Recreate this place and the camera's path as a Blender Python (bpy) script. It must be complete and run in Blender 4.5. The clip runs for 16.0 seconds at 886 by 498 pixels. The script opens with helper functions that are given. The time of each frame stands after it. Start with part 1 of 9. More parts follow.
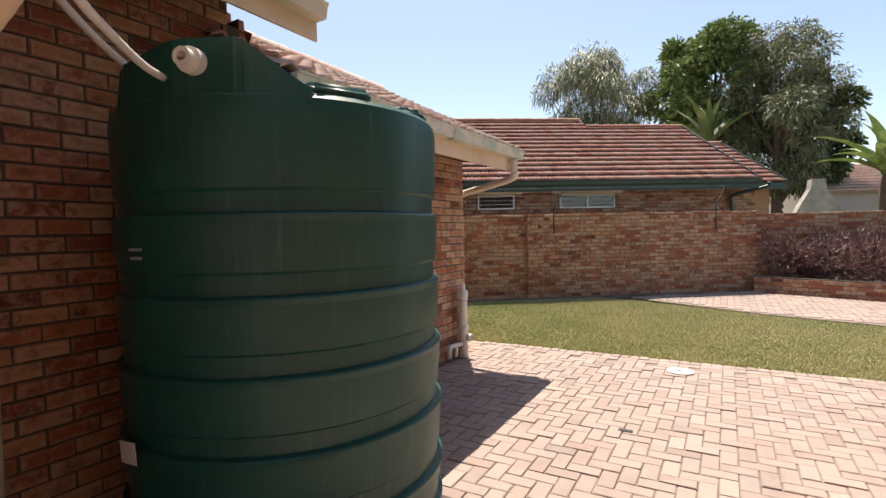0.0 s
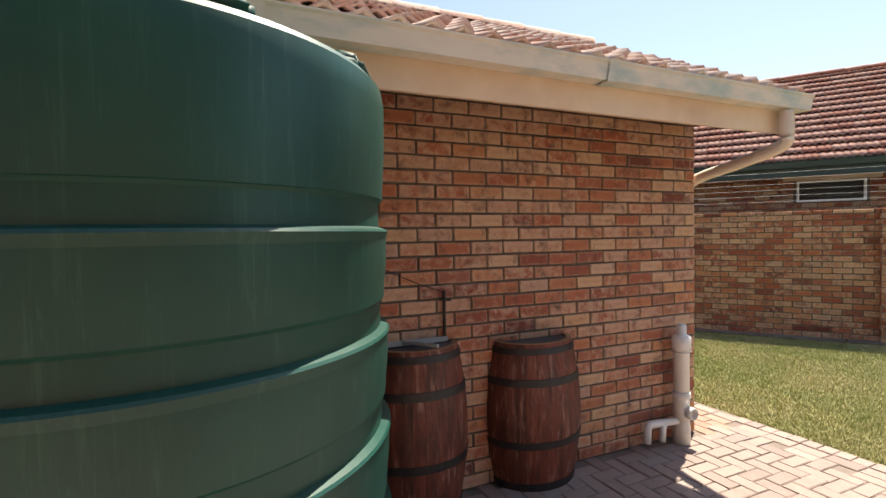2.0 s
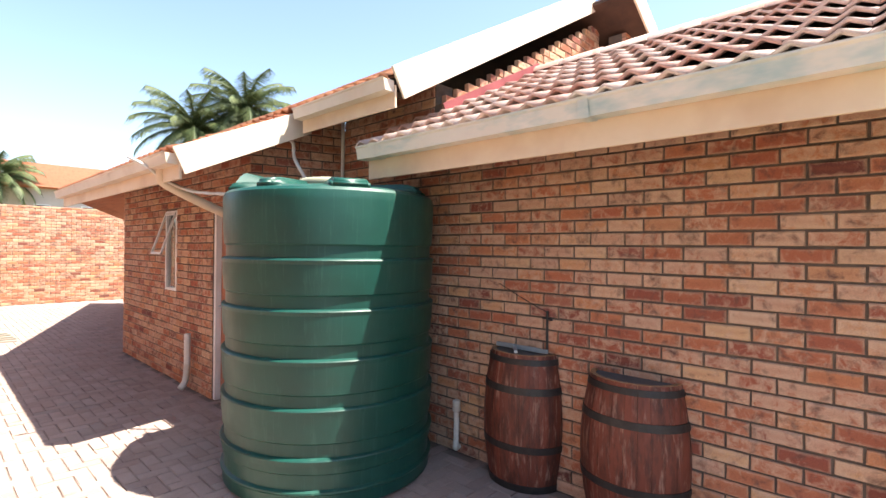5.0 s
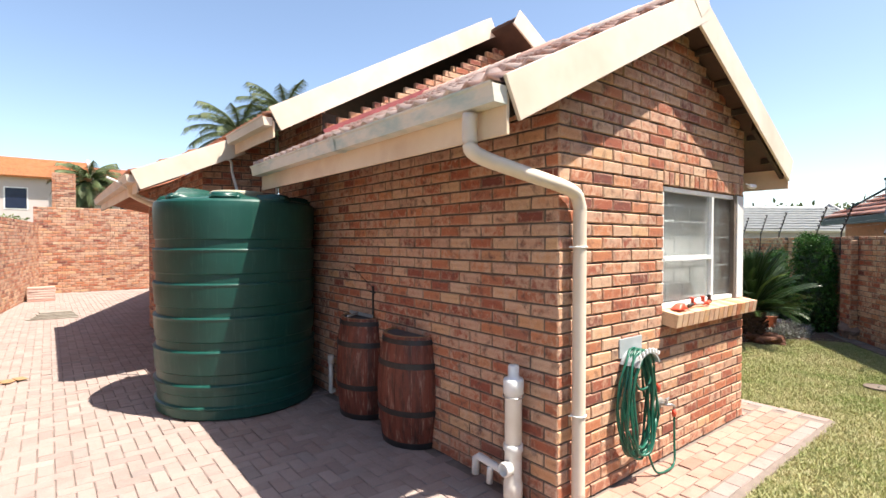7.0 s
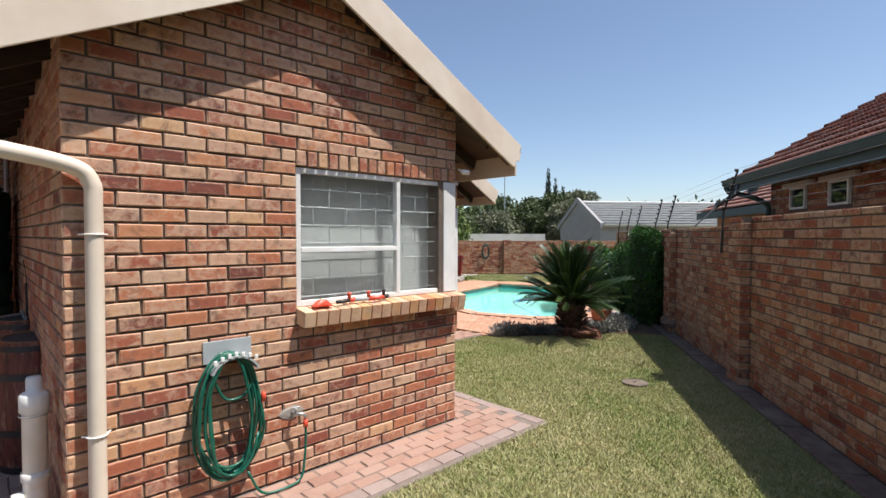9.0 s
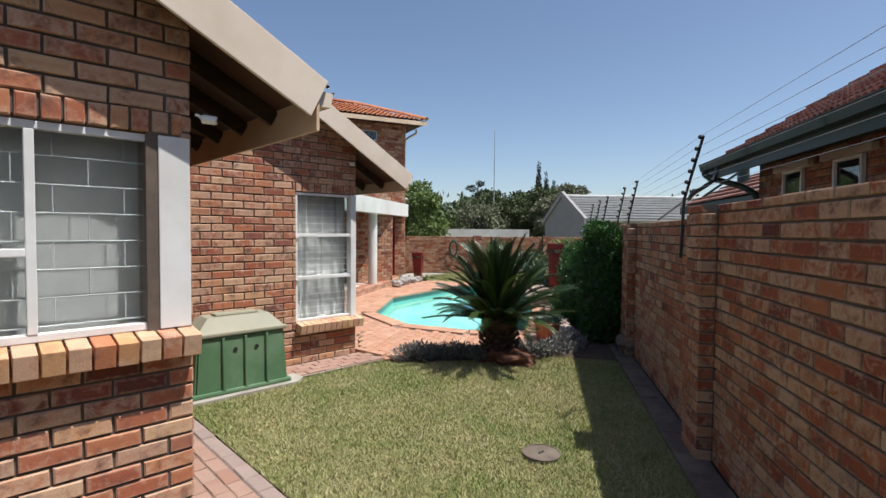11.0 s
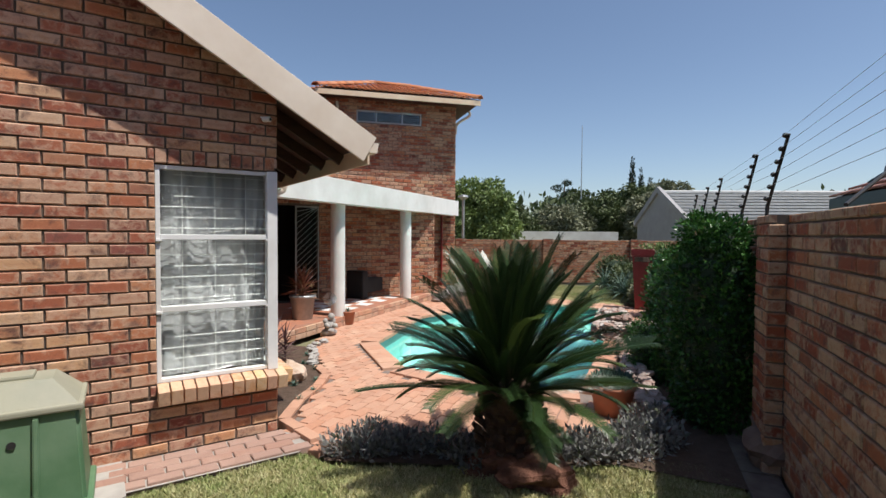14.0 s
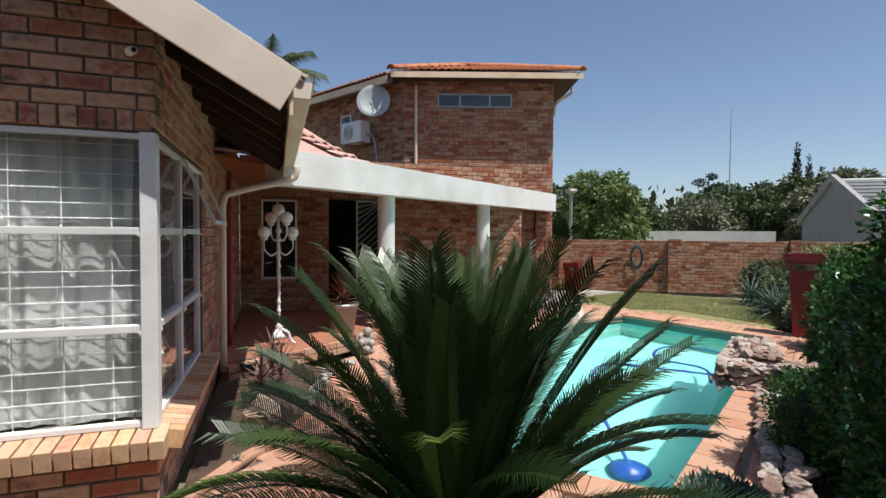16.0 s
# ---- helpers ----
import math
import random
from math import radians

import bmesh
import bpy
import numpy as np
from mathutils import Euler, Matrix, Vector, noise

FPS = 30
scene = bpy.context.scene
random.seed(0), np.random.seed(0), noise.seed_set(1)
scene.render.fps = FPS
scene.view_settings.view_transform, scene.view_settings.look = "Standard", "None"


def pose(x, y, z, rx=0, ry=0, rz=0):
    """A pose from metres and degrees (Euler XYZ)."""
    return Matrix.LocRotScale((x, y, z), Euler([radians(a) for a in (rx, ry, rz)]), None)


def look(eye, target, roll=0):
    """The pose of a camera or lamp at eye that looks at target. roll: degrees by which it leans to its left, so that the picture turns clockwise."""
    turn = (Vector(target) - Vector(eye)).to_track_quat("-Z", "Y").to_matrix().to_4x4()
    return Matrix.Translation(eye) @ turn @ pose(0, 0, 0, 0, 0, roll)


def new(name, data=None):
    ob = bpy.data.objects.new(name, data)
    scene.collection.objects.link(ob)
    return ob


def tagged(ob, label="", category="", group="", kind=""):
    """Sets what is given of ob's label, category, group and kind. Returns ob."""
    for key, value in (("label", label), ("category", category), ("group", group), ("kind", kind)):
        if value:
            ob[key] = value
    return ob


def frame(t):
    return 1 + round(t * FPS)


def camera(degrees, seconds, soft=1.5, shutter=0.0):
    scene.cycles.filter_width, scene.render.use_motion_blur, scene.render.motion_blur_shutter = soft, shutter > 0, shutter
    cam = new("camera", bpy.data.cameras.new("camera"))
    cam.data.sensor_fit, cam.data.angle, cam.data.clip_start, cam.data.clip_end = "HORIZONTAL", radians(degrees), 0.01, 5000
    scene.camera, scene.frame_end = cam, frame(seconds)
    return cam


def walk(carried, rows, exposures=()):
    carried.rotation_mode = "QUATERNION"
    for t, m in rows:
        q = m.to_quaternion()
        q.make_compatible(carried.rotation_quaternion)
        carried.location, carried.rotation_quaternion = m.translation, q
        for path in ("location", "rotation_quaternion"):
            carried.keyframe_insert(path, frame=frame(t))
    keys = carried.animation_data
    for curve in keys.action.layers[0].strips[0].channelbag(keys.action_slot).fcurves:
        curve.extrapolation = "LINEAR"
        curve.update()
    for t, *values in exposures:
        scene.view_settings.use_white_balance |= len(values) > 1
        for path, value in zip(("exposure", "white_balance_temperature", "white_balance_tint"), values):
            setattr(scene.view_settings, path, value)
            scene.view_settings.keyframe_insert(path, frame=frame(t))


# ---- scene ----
cam = camera(83.7, 16.0)
PATH = [
    (0, (-2.85, 5.481, 1.502), (-1.852, 3.749, 1.434), -1.3),
    (0.5, (-2.802, 4.944, 1.501), (-1.687, 3.285, 1.432), -1.3),
    (1, (-2.777, 4.426, 1.525), (-1.454, 2.928, 1.459), -1.2),
    (1.5, (-2.768, 3.889, 1.551), (-1.193, 2.658, 1.494), -1.3),
    (2, (-2.68, 3.376, 1.569), (-0.862, 2.545, 1.513), -0.9),
    (2.5, (-2.564, 2.859, 1.616), (-0.61, 2.437, 1.56), -1.1),
    (3, (-2.693, 2.465, 1.595), (-0.693, 2.463, 1.576), -0.7),
    (3.5, (-2.917, 2.015, 1.575), (-0.961, 2.432, 1.58), 0.1),
    (3.7, (-2.997, 1.826, 1.586), (-1.079, 2.393, 1.594), 0.3),
    (5.8, (-3.039, -0.614, 1.69), (-1.777, 0.938, 1.667), 0.2),
    (6, (-2.966, -0.815, 1.675), (-1.705, 0.737, 1.648), 0.1),
    (6.5, (-2.711, -1.378, 1.677), (-1.461, 0.183, 1.65), 0.2),
    (7, (-2.409, -1.897, 1.673), (-1.16, -0.335, 1.639), 0.1),
    (7.5, (-1.987, -2.377, 1.672), (-0.718, -0.832, 1.635), 0.0),
    (8, (-1.501, -2.771, 1.668), (-0.178, -1.272, 1.625), 0.0),
    (8.5, (-0.959, -2.996, 1.654), (0.412, -1.54, 1.609), -0.0),
    (9, (-0.318, -3.104, 1.631), (1.058, -1.653, 1.578), 0.1),
    (9.5, (0.289, -3.097, 1.655), (1.664, -1.647, 1.592), 0.2),
    (10, (0.883, -3.013, 1.624), (2.257, -1.561, 1.556), 0.3),
    (10.2, (1.119, -2.972, 1.645), (2.496, -1.523, 1.57), 0.4),
    (12.3, (3.151, -2.111, 1.626), (4.529, -0.663, 1.56), 0.4),
    (12.5, (3.325, -2.017, 1.64), (4.695, -0.561, 1.575), 0.4),
    (13, (3.744, -1.748, 1.652), (5.029, -0.217, 1.587), 0.5),
    (13.5, (4.169, -1.509, 1.634), (5.347, 0.106, 1.573), 0.3),
    (14, (4.578, -1.241, 1.616), (5.675, 0.43, 1.553), 0.4),
    (14.5, (5.014, -0.987, 1.601), (6.009, 0.747, 1.537), 0.5),
    (15, (5.425, -0.716, 1.581), (6.321, 1.071, 1.52), 0.4),
    (15.5, (5.852, -0.426, 1.568), (6.614, 1.422, 1.504), 0.5),
    (16, (6.262, -0.168, 1.574), (6.898, 1.728, 1.511), 0.4),
]
walk(cam, [(t, look(eye, target, roll)) for t, eye, target, roll in PATH], exposures=[(0, 0.9, 7400, 10), (1, 0.9, 7500, 8), (2, 1.1, 7500, 8), (3, 1.65, 7200, 8), (3.6, 2.05, 7000, 8), (6, 1.5, 7000, 10), (7, 1.2, 6900, 10), (8, 0.8, 6700, 10), (9, 0.42, 6500, 10), (10, 0.22, 6450, 10), (12.5, 0.15, 6450, 10), (16, 0.08, 6500, 10)])

# ---- sky and sun ----
SUN_DIR = Vector((0.22, -0.347, 0.912)).normalized()
world = bpy.data.worlds.new("sky")
scene.world = world
world.use_nodes = True
wn = world.node_tree
wn.nodes.clear()
sky = wn.nodes.new("ShaderNodeTexSky")
sky.sky_type, sky.sun_disc = "NISHITA", False
sky.sun_elevation = math.asin(SUN_DIR.z)
sky.sun_rotation = math.atan2(SUN_DIR.x, SUN_DIR.y)
sky.air_density, sky.dust_density, sky.ozone_density, sky.altitude = 1.0, 2.4, 0.9, 1200
bg = wn.nodes.new("ShaderNodeBackground")
bg.inputs["Strength"].default_value = 0.12
wout = wn.nodes.new("ShaderNodeOutputWorld")
wn.links.new(sky.outputs[0], bg.inputs[0])
wn.links.new(bg.outputs[0], wout.inputs[0])
sun = new("sun", bpy.data.lights.new("sun", "SUN"))
sun.data.energy, sun.data.angle, sun.data.color = 5.0, radians(0.55), (1.0, 0.955, 0.89)
sun.matrix_world = look(SUN_DIR * 40, (0, 0, 0))


# ---- materials ----
def mat(name, rough=0.7, metal=0.0, spec=0.5):
    m = bpy.data.materials.new(name)
    m.use_nodes = True
    b = m.node_tree.nodes["Principled BSDF"]
    b.inputs["Roughness"].default_value = rough
    b.inputs["Metallic"].default_value = metal
    b.inputs["Specular IOR Level"].default_value = spec
    return m, m.node_tree, b


def ramp(nt, fac, stops, interp="LINEAR"):
    r = nt.nodes.new("ShaderNodeValToRGB")
    e = r.color_ramp.elements
    while len(e) < len(stops):
        e.new(0.5)
    for i, (p, c) in enumerate(stops):
        e[i].position, e[i].color = p, (*c, 1)
    r.color_ramp.interpolation = interp
    nt.links.new(fac, r.inputs[0])
    return r.outputs[0]


def noise_fac(nt, scale, detail=4, rough=0.6, coord="Object", stretch=(1, 1, 1), dist=0.0):
    tc = nt.nodes.new("ShaderNodeTexCoord")
    mp = nt.nodes.new("ShaderNodeMapping")
    mp.inputs["Scale"].default_value = stretch
    n = nt.nodes.new("ShaderNodeTexNoise")
    n.inputs["Scale"].default_value, n.inputs["Detail"].default_value = scale, detail
    n.inputs["Roughness"].default_value, n.inputs["Distortion"].default_value = rough, dist
    if coord == "Position":
        g = nt.nodes.new("ShaderNodeNewGeometry")
        nt.links.new(g.outputs["Position"], mp.inputs[0])
    else:
        nt.links.new(tc.outputs[coord], mp.inputs[0])
    nt.links.new(mp.outputs[0], n.inputs[0])
    return n.outputs["Fac"]


def mix(nt, fac, a, b, kind="MIX"):
    m = nt.nodes.new("ShaderNodeMix")
    m.data_type, m.blend_type = "RGBA", kind
    for s, v in ((m.inputs[0], fac), (m.inputs[6], a), (m.inputs[7], b)):
        if isinstance(v, (int, float)):
            s.default_value = v
        elif isinstance(v, tuple):
            s.default_value = (*v, 1)
        else:
            nt.links.new(v, s)
    return m.outputs[2]


def bump(nt, b, height, strength=0.3, dist=0.005):
    k = nt.nodes.new("ShaderNodeBump")
    k.inputs["Strength"].default_value, k.inputs["Distance"].default_value = strength, dist
    nt.links.new(height, k.inputs["Height"])
    nt.links.new(k.outputs[0], b.inputs["Normal"])


def surface(name, c1, c2, scale=8, rough=0.7, metal=0.0, fine=60, bumps=0.2, dist=0.004, c3=None, big=0.8, stretch=(1, 1, 1), spec=0.5):
    """Two colours in patches and grain, a third in larger stains, and fine relief."""
    m, nt, b = mat(name, rough, metal, spec)
    f = noise_fac(nt, scale, 5, 0.65, "Position", stretch)
    col = ramp(nt, f, [(0.3, c1), (0.7, c2)])
    if c3:
        g = noise_fac(nt, big, 4, 0.6, "Position", stretch)
        mask = ramp(nt, g, [(0.45, (0, 0, 0)), (0.68, (1, 1, 1))])
        col = mix(nt, mask, col, c3)
    nt.links.new(col, b.inputs["Base Color"])
    bump(nt, b, noise_fac(nt, fine, 3, 0.6, "Position", stretch), bumps, dist)
    return m


def random_out(nt, joined):
    if joined:
        g = nt.nodes.new("ShaderNodeNewGeometry")
        return g.outputs["Random Per Island"]
    o = nt.nodes.new("ShaderNodeObjectInfo")
    return o.outputs["Random"]


def piece_material(name, joined, stops, rough=0.85, blotch=(0.5, 0.25), face=(0.75, 0.62, 0.5), face_amount=0.35, stain=(0.12, 0.07, 0.06), spec=0.25, scale=9, bumps=0.5, rim=0.0):
    """Pieces that each take their own colour, with blotches of a pale slip and dark burn marks."""
    m, nt, b = mat(name, rough, 0, spec)
    r = random_out(nt, joined)
    col = ramp(nt, r, stops)
    w = nt.nodes.new("ShaderNodeMath")
    w.operation = "MULTIPLY"
    w.inputs[1].default_value = 137.3
    nt.links.new(r, w.inputs[0])
    f = nt.nodes.new("ShaderNodeMath")
    f.operation = "FRACT"
    nt.links.new(w.outputs[0], f.inputs[0])
    n1 = noise_fac(nt, scale, 4, 0.65, "Position", dist=0.6)
    add = nt.nodes.new("ShaderNodeMath")
    add.operation = "MULTIPLY_ADD"
    add.inputs[1].default_value = blotch[0]
    nt.links.new(f.outputs[0], add.inputs[0])
    nt.links.new(n1, add.inputs[2])
    mask = ramp(nt, add.outputs[0], [(0.60, (0, 0, 0)), (0.80, (face_amount,) * 3)])
    col = mix(nt, mask, col, face)
    n2 = noise_fac(nt, scale * 0.55, 5, 0.7, "Position", dist=0.4)
    dark = ramp(nt, n2, [(0.52, (0, 0, 0)), (0.72, (min(1.0, blotch[1] * 1.8),) * 3)])
    col = mix(nt, dark, col, stain)
    if rim:
        at = nt.nodes.new("ShaderNodeAttribute")
        at.attribute_name = "local"
        sp = nt.nodes.new("ShaderNodeSeparateXYZ")
        nt.links.new(at.outputs["Vector"], sp.inputs[0])

        def calc(op, a, b=None):
            k = nt.nodes.new("ShaderNodeMath")
            k.operation = op
            for i, v in enumerate((a, b)):
                if isinstance(v, (int, float)):
                    k.inputs[i].default_value = v
                elif v is not None:
                    nt.links.new(v, k.inputs[i])
            return k.outputs[0]
        edge = calc("MINIMUM", calc("MULTIPLY", calc("MINIMUM", sp.outputs[0], calc("SUBTRACT", 1.0, sp.outputs[0])), 2.8), calc("MINIMUM", sp.outputs[1], calc("SUBTRACT", 1.0, sp.outputs[1])))
        nn = noise_fac(nt, 22, 4, 0.7, "Position")
        edge = calc("ADD", edge, calc("MULTIPLY", calc("SUBTRACT", nn, 0.5), 0.5))
        pale = ramp(nt, edge, [(0.02, (rim,) * 3), (0.20, (0, 0, 0))])
        col = mix(nt, pale, col, face)
        heart = ramp(nt, edge, [(0.24, (0, 0, 0)), (0.5, (rim * 0.5,) * 3)])
        col = mix(nt, heart, col, (0.33, 0.10, 0.055))
    n3 = noise_fac(nt, 220, 3, 0.7, "Position")
    speck = ramp(nt, n3, [(0.3, (0.78,) * 3), (0.6, (1.08,) * 3)])
    col = mix(nt, 1.0, col, speck, "MULTIPLY")
    nt.links.new(col, b.inputs["Base Color"])
    bump(nt, b, noise_fac(nt, 90, 4, 0.7, "Position"), bumps, 0.004)
    return m


BRICK_STOPS = [(0.0, (0.16, 0.055, 0.045)), (0.08, (0.29, 0.09, 0.06)), (0.22, (0.45, 0.16, 0.085)), (0.34, (0.34, 0.105, 0.065)), (0.46, (0.51, 0.21, 0.105)), (0.58, (0.40, 0.14, 0.08)),
               (0.70, (0.55, 0.26, 0.135)), (0.78, (0.27, 0.095, 0.075)), (0.86, (0.57, 0.30, 0.16)), (0.94, (0.60, 0.38, 0.22)), (1.0, (0.47, 0.29, 0.21))]
M = {}
for j in (False, True):
    s = "_joined" if j else ""
    M["brick" + s] = piece_material("clay_brick" + s, j, BRICK_STOPS, face_amount=0.75, face=(0.60, 0.41, 0.29), blotch=(0.35, 0.6), rim=0.42, scale=17)
    # darker, redder copy of the clay brick: boundary and porch shade in its colour
    M["brick_dull" + s] = piece_material("shaded_dull_brick" + s, j, [(p, tuple(v * k for v, k in zip(c, (0.74, 0.61, 0.55)))) for p, c in BRICK_STOPS], face=(0.52, 0.37, 0.25), face_amount=0.75, blotch=(0.35, 0.6), rim=0.32, scale=17)
    M["sill" + s] = piece_material("sill_brick" + s, j, [(0, (0.50, 0.22, 0.10)), (0.4, (0.62, 0.36, 0.18)), (0.7, (0.45, 0.16, 0.08)), (1, (0.66, 0.43, 0.22))], scale=14)
    M["tile" + s] = piece_material("roof_tile" + s, j, [(0, (0.50, 0.29, 0.235)), (0.5, (0.56, 0.35, 0.29)), (1, (0.44, 0.25, 0.205))], face=(0.66, 0.54, 0.48), face_amount=0.6, rough=0.8)
    M["tile_red" + s] = piece_material("red_roof_tile" + s, j, [(0, (0.40, 0.16, 0.11)), (0.5, (0.47, 0.21, 0.15)), (1, (0.34, 0.13, 0.095))], face=(0.60, 0.42, 0.35), face_amount=0.4, rough=0.8)
    M["path" + s] = piece_material("path_brick" + s, j, [(0, (0.33, 0.19, 0.145)), (0.5, (0.38, 0.23, 0.175)), (1, (0.35, 0.225, 0.18))], face=(0.44, 0.32, 0.265), face_amount=0.35, stain=(0.25, 0.15, 0.11), scale=4, bumps=0.3)
    M["tile_orange" + s] = piece_material("orange_tile" + s, j, [(0, (0.52, 0.19, 0.09)), (0.5, (0.6, 0.24, 0.11)), (1, (0.46, 0.16, 0.09))], face=(0.6, 0.36, 0.24), face_amount=0.3, rough=0.8)
    M["paver" + s] = piece_material("concrete_paver" + s, j, [(0, (0.27, 0.205, 0.185)), (0.3, (0.32, 0.242, 0.215)), (0.6, (0.29, 0.215, 0.192)), (0.85, (0.35, 0.27, 0.24)), (1, (0.24, 0.20, 0.185))], face=(0.40, 0.33, 0.295), face_amount=0.3, stain=(0.2, 0.16, 0.14), scale=5, bumps=0.35)
    M["terra" + s] = piece_material("terracotta_paver" + s, j, [(0, (0.46, 0.235, 0.15)), (0.4, (0.54, 0.29, 0.19)), (0.7, (0.50, 0.26, 0.17)), (1, (0.58, 0.35, 0.24))], face=(0.52, 0.35, 0.26), face_amount=0.35, stain=(0.3, 0.15, 0.1), scale=4, bumps=0.3)
    M["stone" + s] = piece_material("field_stone" + s, j, [(0, (0.26, 0.17, 0.14)), (0.35, (0.36, 0.24, 0.19)), (0.6, (0.24, 0.12, 0.09)), (0.85, (0.44, 0.36, 0.31)), (1, (0.56, 0.52, 0.48))], face=(0.6, 0.55, 0.5), face_amount=0.4, scale=16, bumps=0.8)
M["kerb"] = surface("dirty_kerb", (0.10, 0.075, 0.06), (0.17, 0.13, 0.105), 8, 0.95, fine=90, bumps=0.5, c3=(0.2, 0.17, 0.13), big=2)
# mortar grey darkened so its colour carries the recess shade of the joints
M["mortar"] = surface("mortar", (0.10, 0.075, 0.06), (0.17, 0.13, 0.10), 14, 0.95, fine=150, bumps=0.6, c3=(0.11, 0.09, 0.078), big=1.2)
M["joint"] = surface("jointing_sand", (0.17, 0.135, 0.115), (0.24, 0.19, 0.16), 10, 0.98, fine=160, bumps=0.6)
M["cream"] = surface("cream_paint", (0.70, 0.60, 0.49), (0.76, 0.67, 0.56), 3, 0.55, fine=40, bumps=0.12, c3=(0.62, 0.51, 0.40), big=1.3)
M["peach"] = surface("peach_fascia_paint", (0.72, 0.55, 0.38), (0.77, 0.62, 0.45), 3, 0.55, fine=40, bumps=0.12, c3=(0.64, 0.46, 0.31), big=1.6)
M["gutter"] = surface("worn_gutter_paint", (0.68, 0.63, 0.54), (0.74, 0.69, 0.61), 4, 0.45, fine=30, bumps=0.1, c3=(0.33, 0.47, 0.46), big=2.2, stretch=(1, 1, 3))
M["white"] = surface("white_paint", (0.76, 0.76, 0.75), (0.83, 0.83, 0.82), 6, 0.4, fine=50, bumps=0.06, c3=(0.68, 0.67, 0.64), big=2)
M["plaster"] = surface("white_plaster", (0.72, 0.71, 0.68), (0.80, 0.79, 0.76), 3, 0.8, fine=70, bumps=0.25, c3=(0.62, 0.60, 0.56), big=0.9)
M["timber"] = surface("dark_timber", (0.03, 0.018, 0.012), (0.07, 0.04, 0.025), 5, 0.7, fine=30, bumps=0.3, stretch=(1, 1, 5))
M["soffit"] = surface("eave_timber", (0.045, 0.022, 0.016), (0.085, 0.04, 0.027), 5, 0.7, fine=30, bumps=0.3)
M["black"] = surface("black_iron", (0.012, 0.012, 0.013), (0.03, 0.028, 0.027), 20, 0.5, fine=90, bumps=0.3)
M["pvc"] = surface("white_pvc", (0.66, 0.65, 0.61), (0.74, 0.73, 0.70), 8, 0.4, fine=50, bumps=0.05, c3=(0.52, 0.43, 0.33), big=3)
M["grey"] = surface("grey_plastic", (0.33, 0.36, 0.37), (0.40, 0.43, 0.44), 8, 0.5)
M["galv"] = surface("galvanised_steel", (0.36, 0.37, 0.37), (0.48, 0.49, 0.49), 14, 0.4, 0.7, fine=80, bumps=0.1)
M["darkgreen"] = surface("dark_green_paint", (0.018, 0.045, 0.04), (0.03, 0.065, 0.058), 3, 0.45, fine=40, bumps=0.1)
M["boxgreen"] = surface("weathered_green_fibreglass", (0.075, 0.16, 0.08), (0.115, 0.215, 0.115), 3, 0.55, fine=60, bumps=0.15, c3=(0.16, 0.25, 0.155), big=1.5)
M["boxlid"] = surface("bleached_green_fibreglass", (0.28, 0.29, 0.22), (0.36, 0.34, 0.26), 3, 0.6, fine=60, bumps=0.15, c3=(0.33, 0.32, 0.23), big=2)
M["red"] = surface("red_glaze", (0.20, 0.018, 0.02), (0.30, 0.03, 0.03), 4, 0.3, fine=40, bumps=0.1)
M["maroon"] = surface("maroon_flashing_paint", (0.22, 0.045, 0.05), (0.30, 0.075, 0.08), 4, 0.6, fine=40, bumps=0.2)
M["redplastic"] = surface("red_plastic", (0.60, 0.06, 0.03), (0.68, 0.09, 0.04), 8, 0.4)
M["hose"] = surface("green_hose", (0.006, 0.085, 0.055), (0.012, 0.13, 0.085), 20, 0.35, fine=60, bumps=0.1)
M["pot"] = surface("terracotta_pot", (0.36, 0.14, 0.08), (0.45, 0.19, 0.11), 6, 0.8, c3=(0.3, 0.16, 0.11), big=4)
M["concrete"] = surface("concrete", (0.34, 0.31, 0.28), (0.44, 0.41, 0.37), 5, 0.9, fine=90, bumps=0.4, c3=(0.26, 0.23, 0.2), big=1.5)
M["soil"] = surface("soil", (0.07, 0.045, 0.03), (0.13, 0.085, 0.06), 12, 1.0, fine=60, bumps=1.0, dist=0.02)
M["earth"] = surface("earth_under_grass", (0.16, 0.17, 0.06), (0.30, 0.26, 0.12), 3, 1.0, fine=60, bumps=0.8, dist=0.01)
M["farground"] = surface("dry_ground", (0.14, 0.15, 0.07), (0.24, 0.21, 0.13), 0.3, 1.0, fine=4, bumps=0.3)
M["wall_grey"] = surface("grey_house_paint", (0.30, 0.29, 0.29), (0.36, 0.35, 0.35), 2, 0.85)
M["wall_pink"] = surface("pink_grey_house_paint", (0.48, 0.42, 0.40), (0.54, 0.47, 0.45), 2, 0.85)
M["tile_grey"] = surface("grey_roof_tile", (0.42, 0.42, 0.41), (0.54, 0.54, 0.53), 3, 0.85)
# near-black that stands for the shade in rooms, holes and the porch
M["dark"] = surface("shade_black", (0.010, 0.010, 0.010), (0.02, 0.018, 0.017), 3, 0.8)
M["door_wood"] = surface("varnished_door_wood", (0.24, 0.07, 0.03), (0.36, 0.12, 0.05), 6, 0.4, fine=40, bumps=0.15, stretch=(6, 6, 0.6))
M["copper_board"] = surface("weathered_board", (0.2, 0.18, 0.15), (0.3, 0.27, 0.23), 7, 0.8)


# ---- builders ----
rnd = random.Random(7)


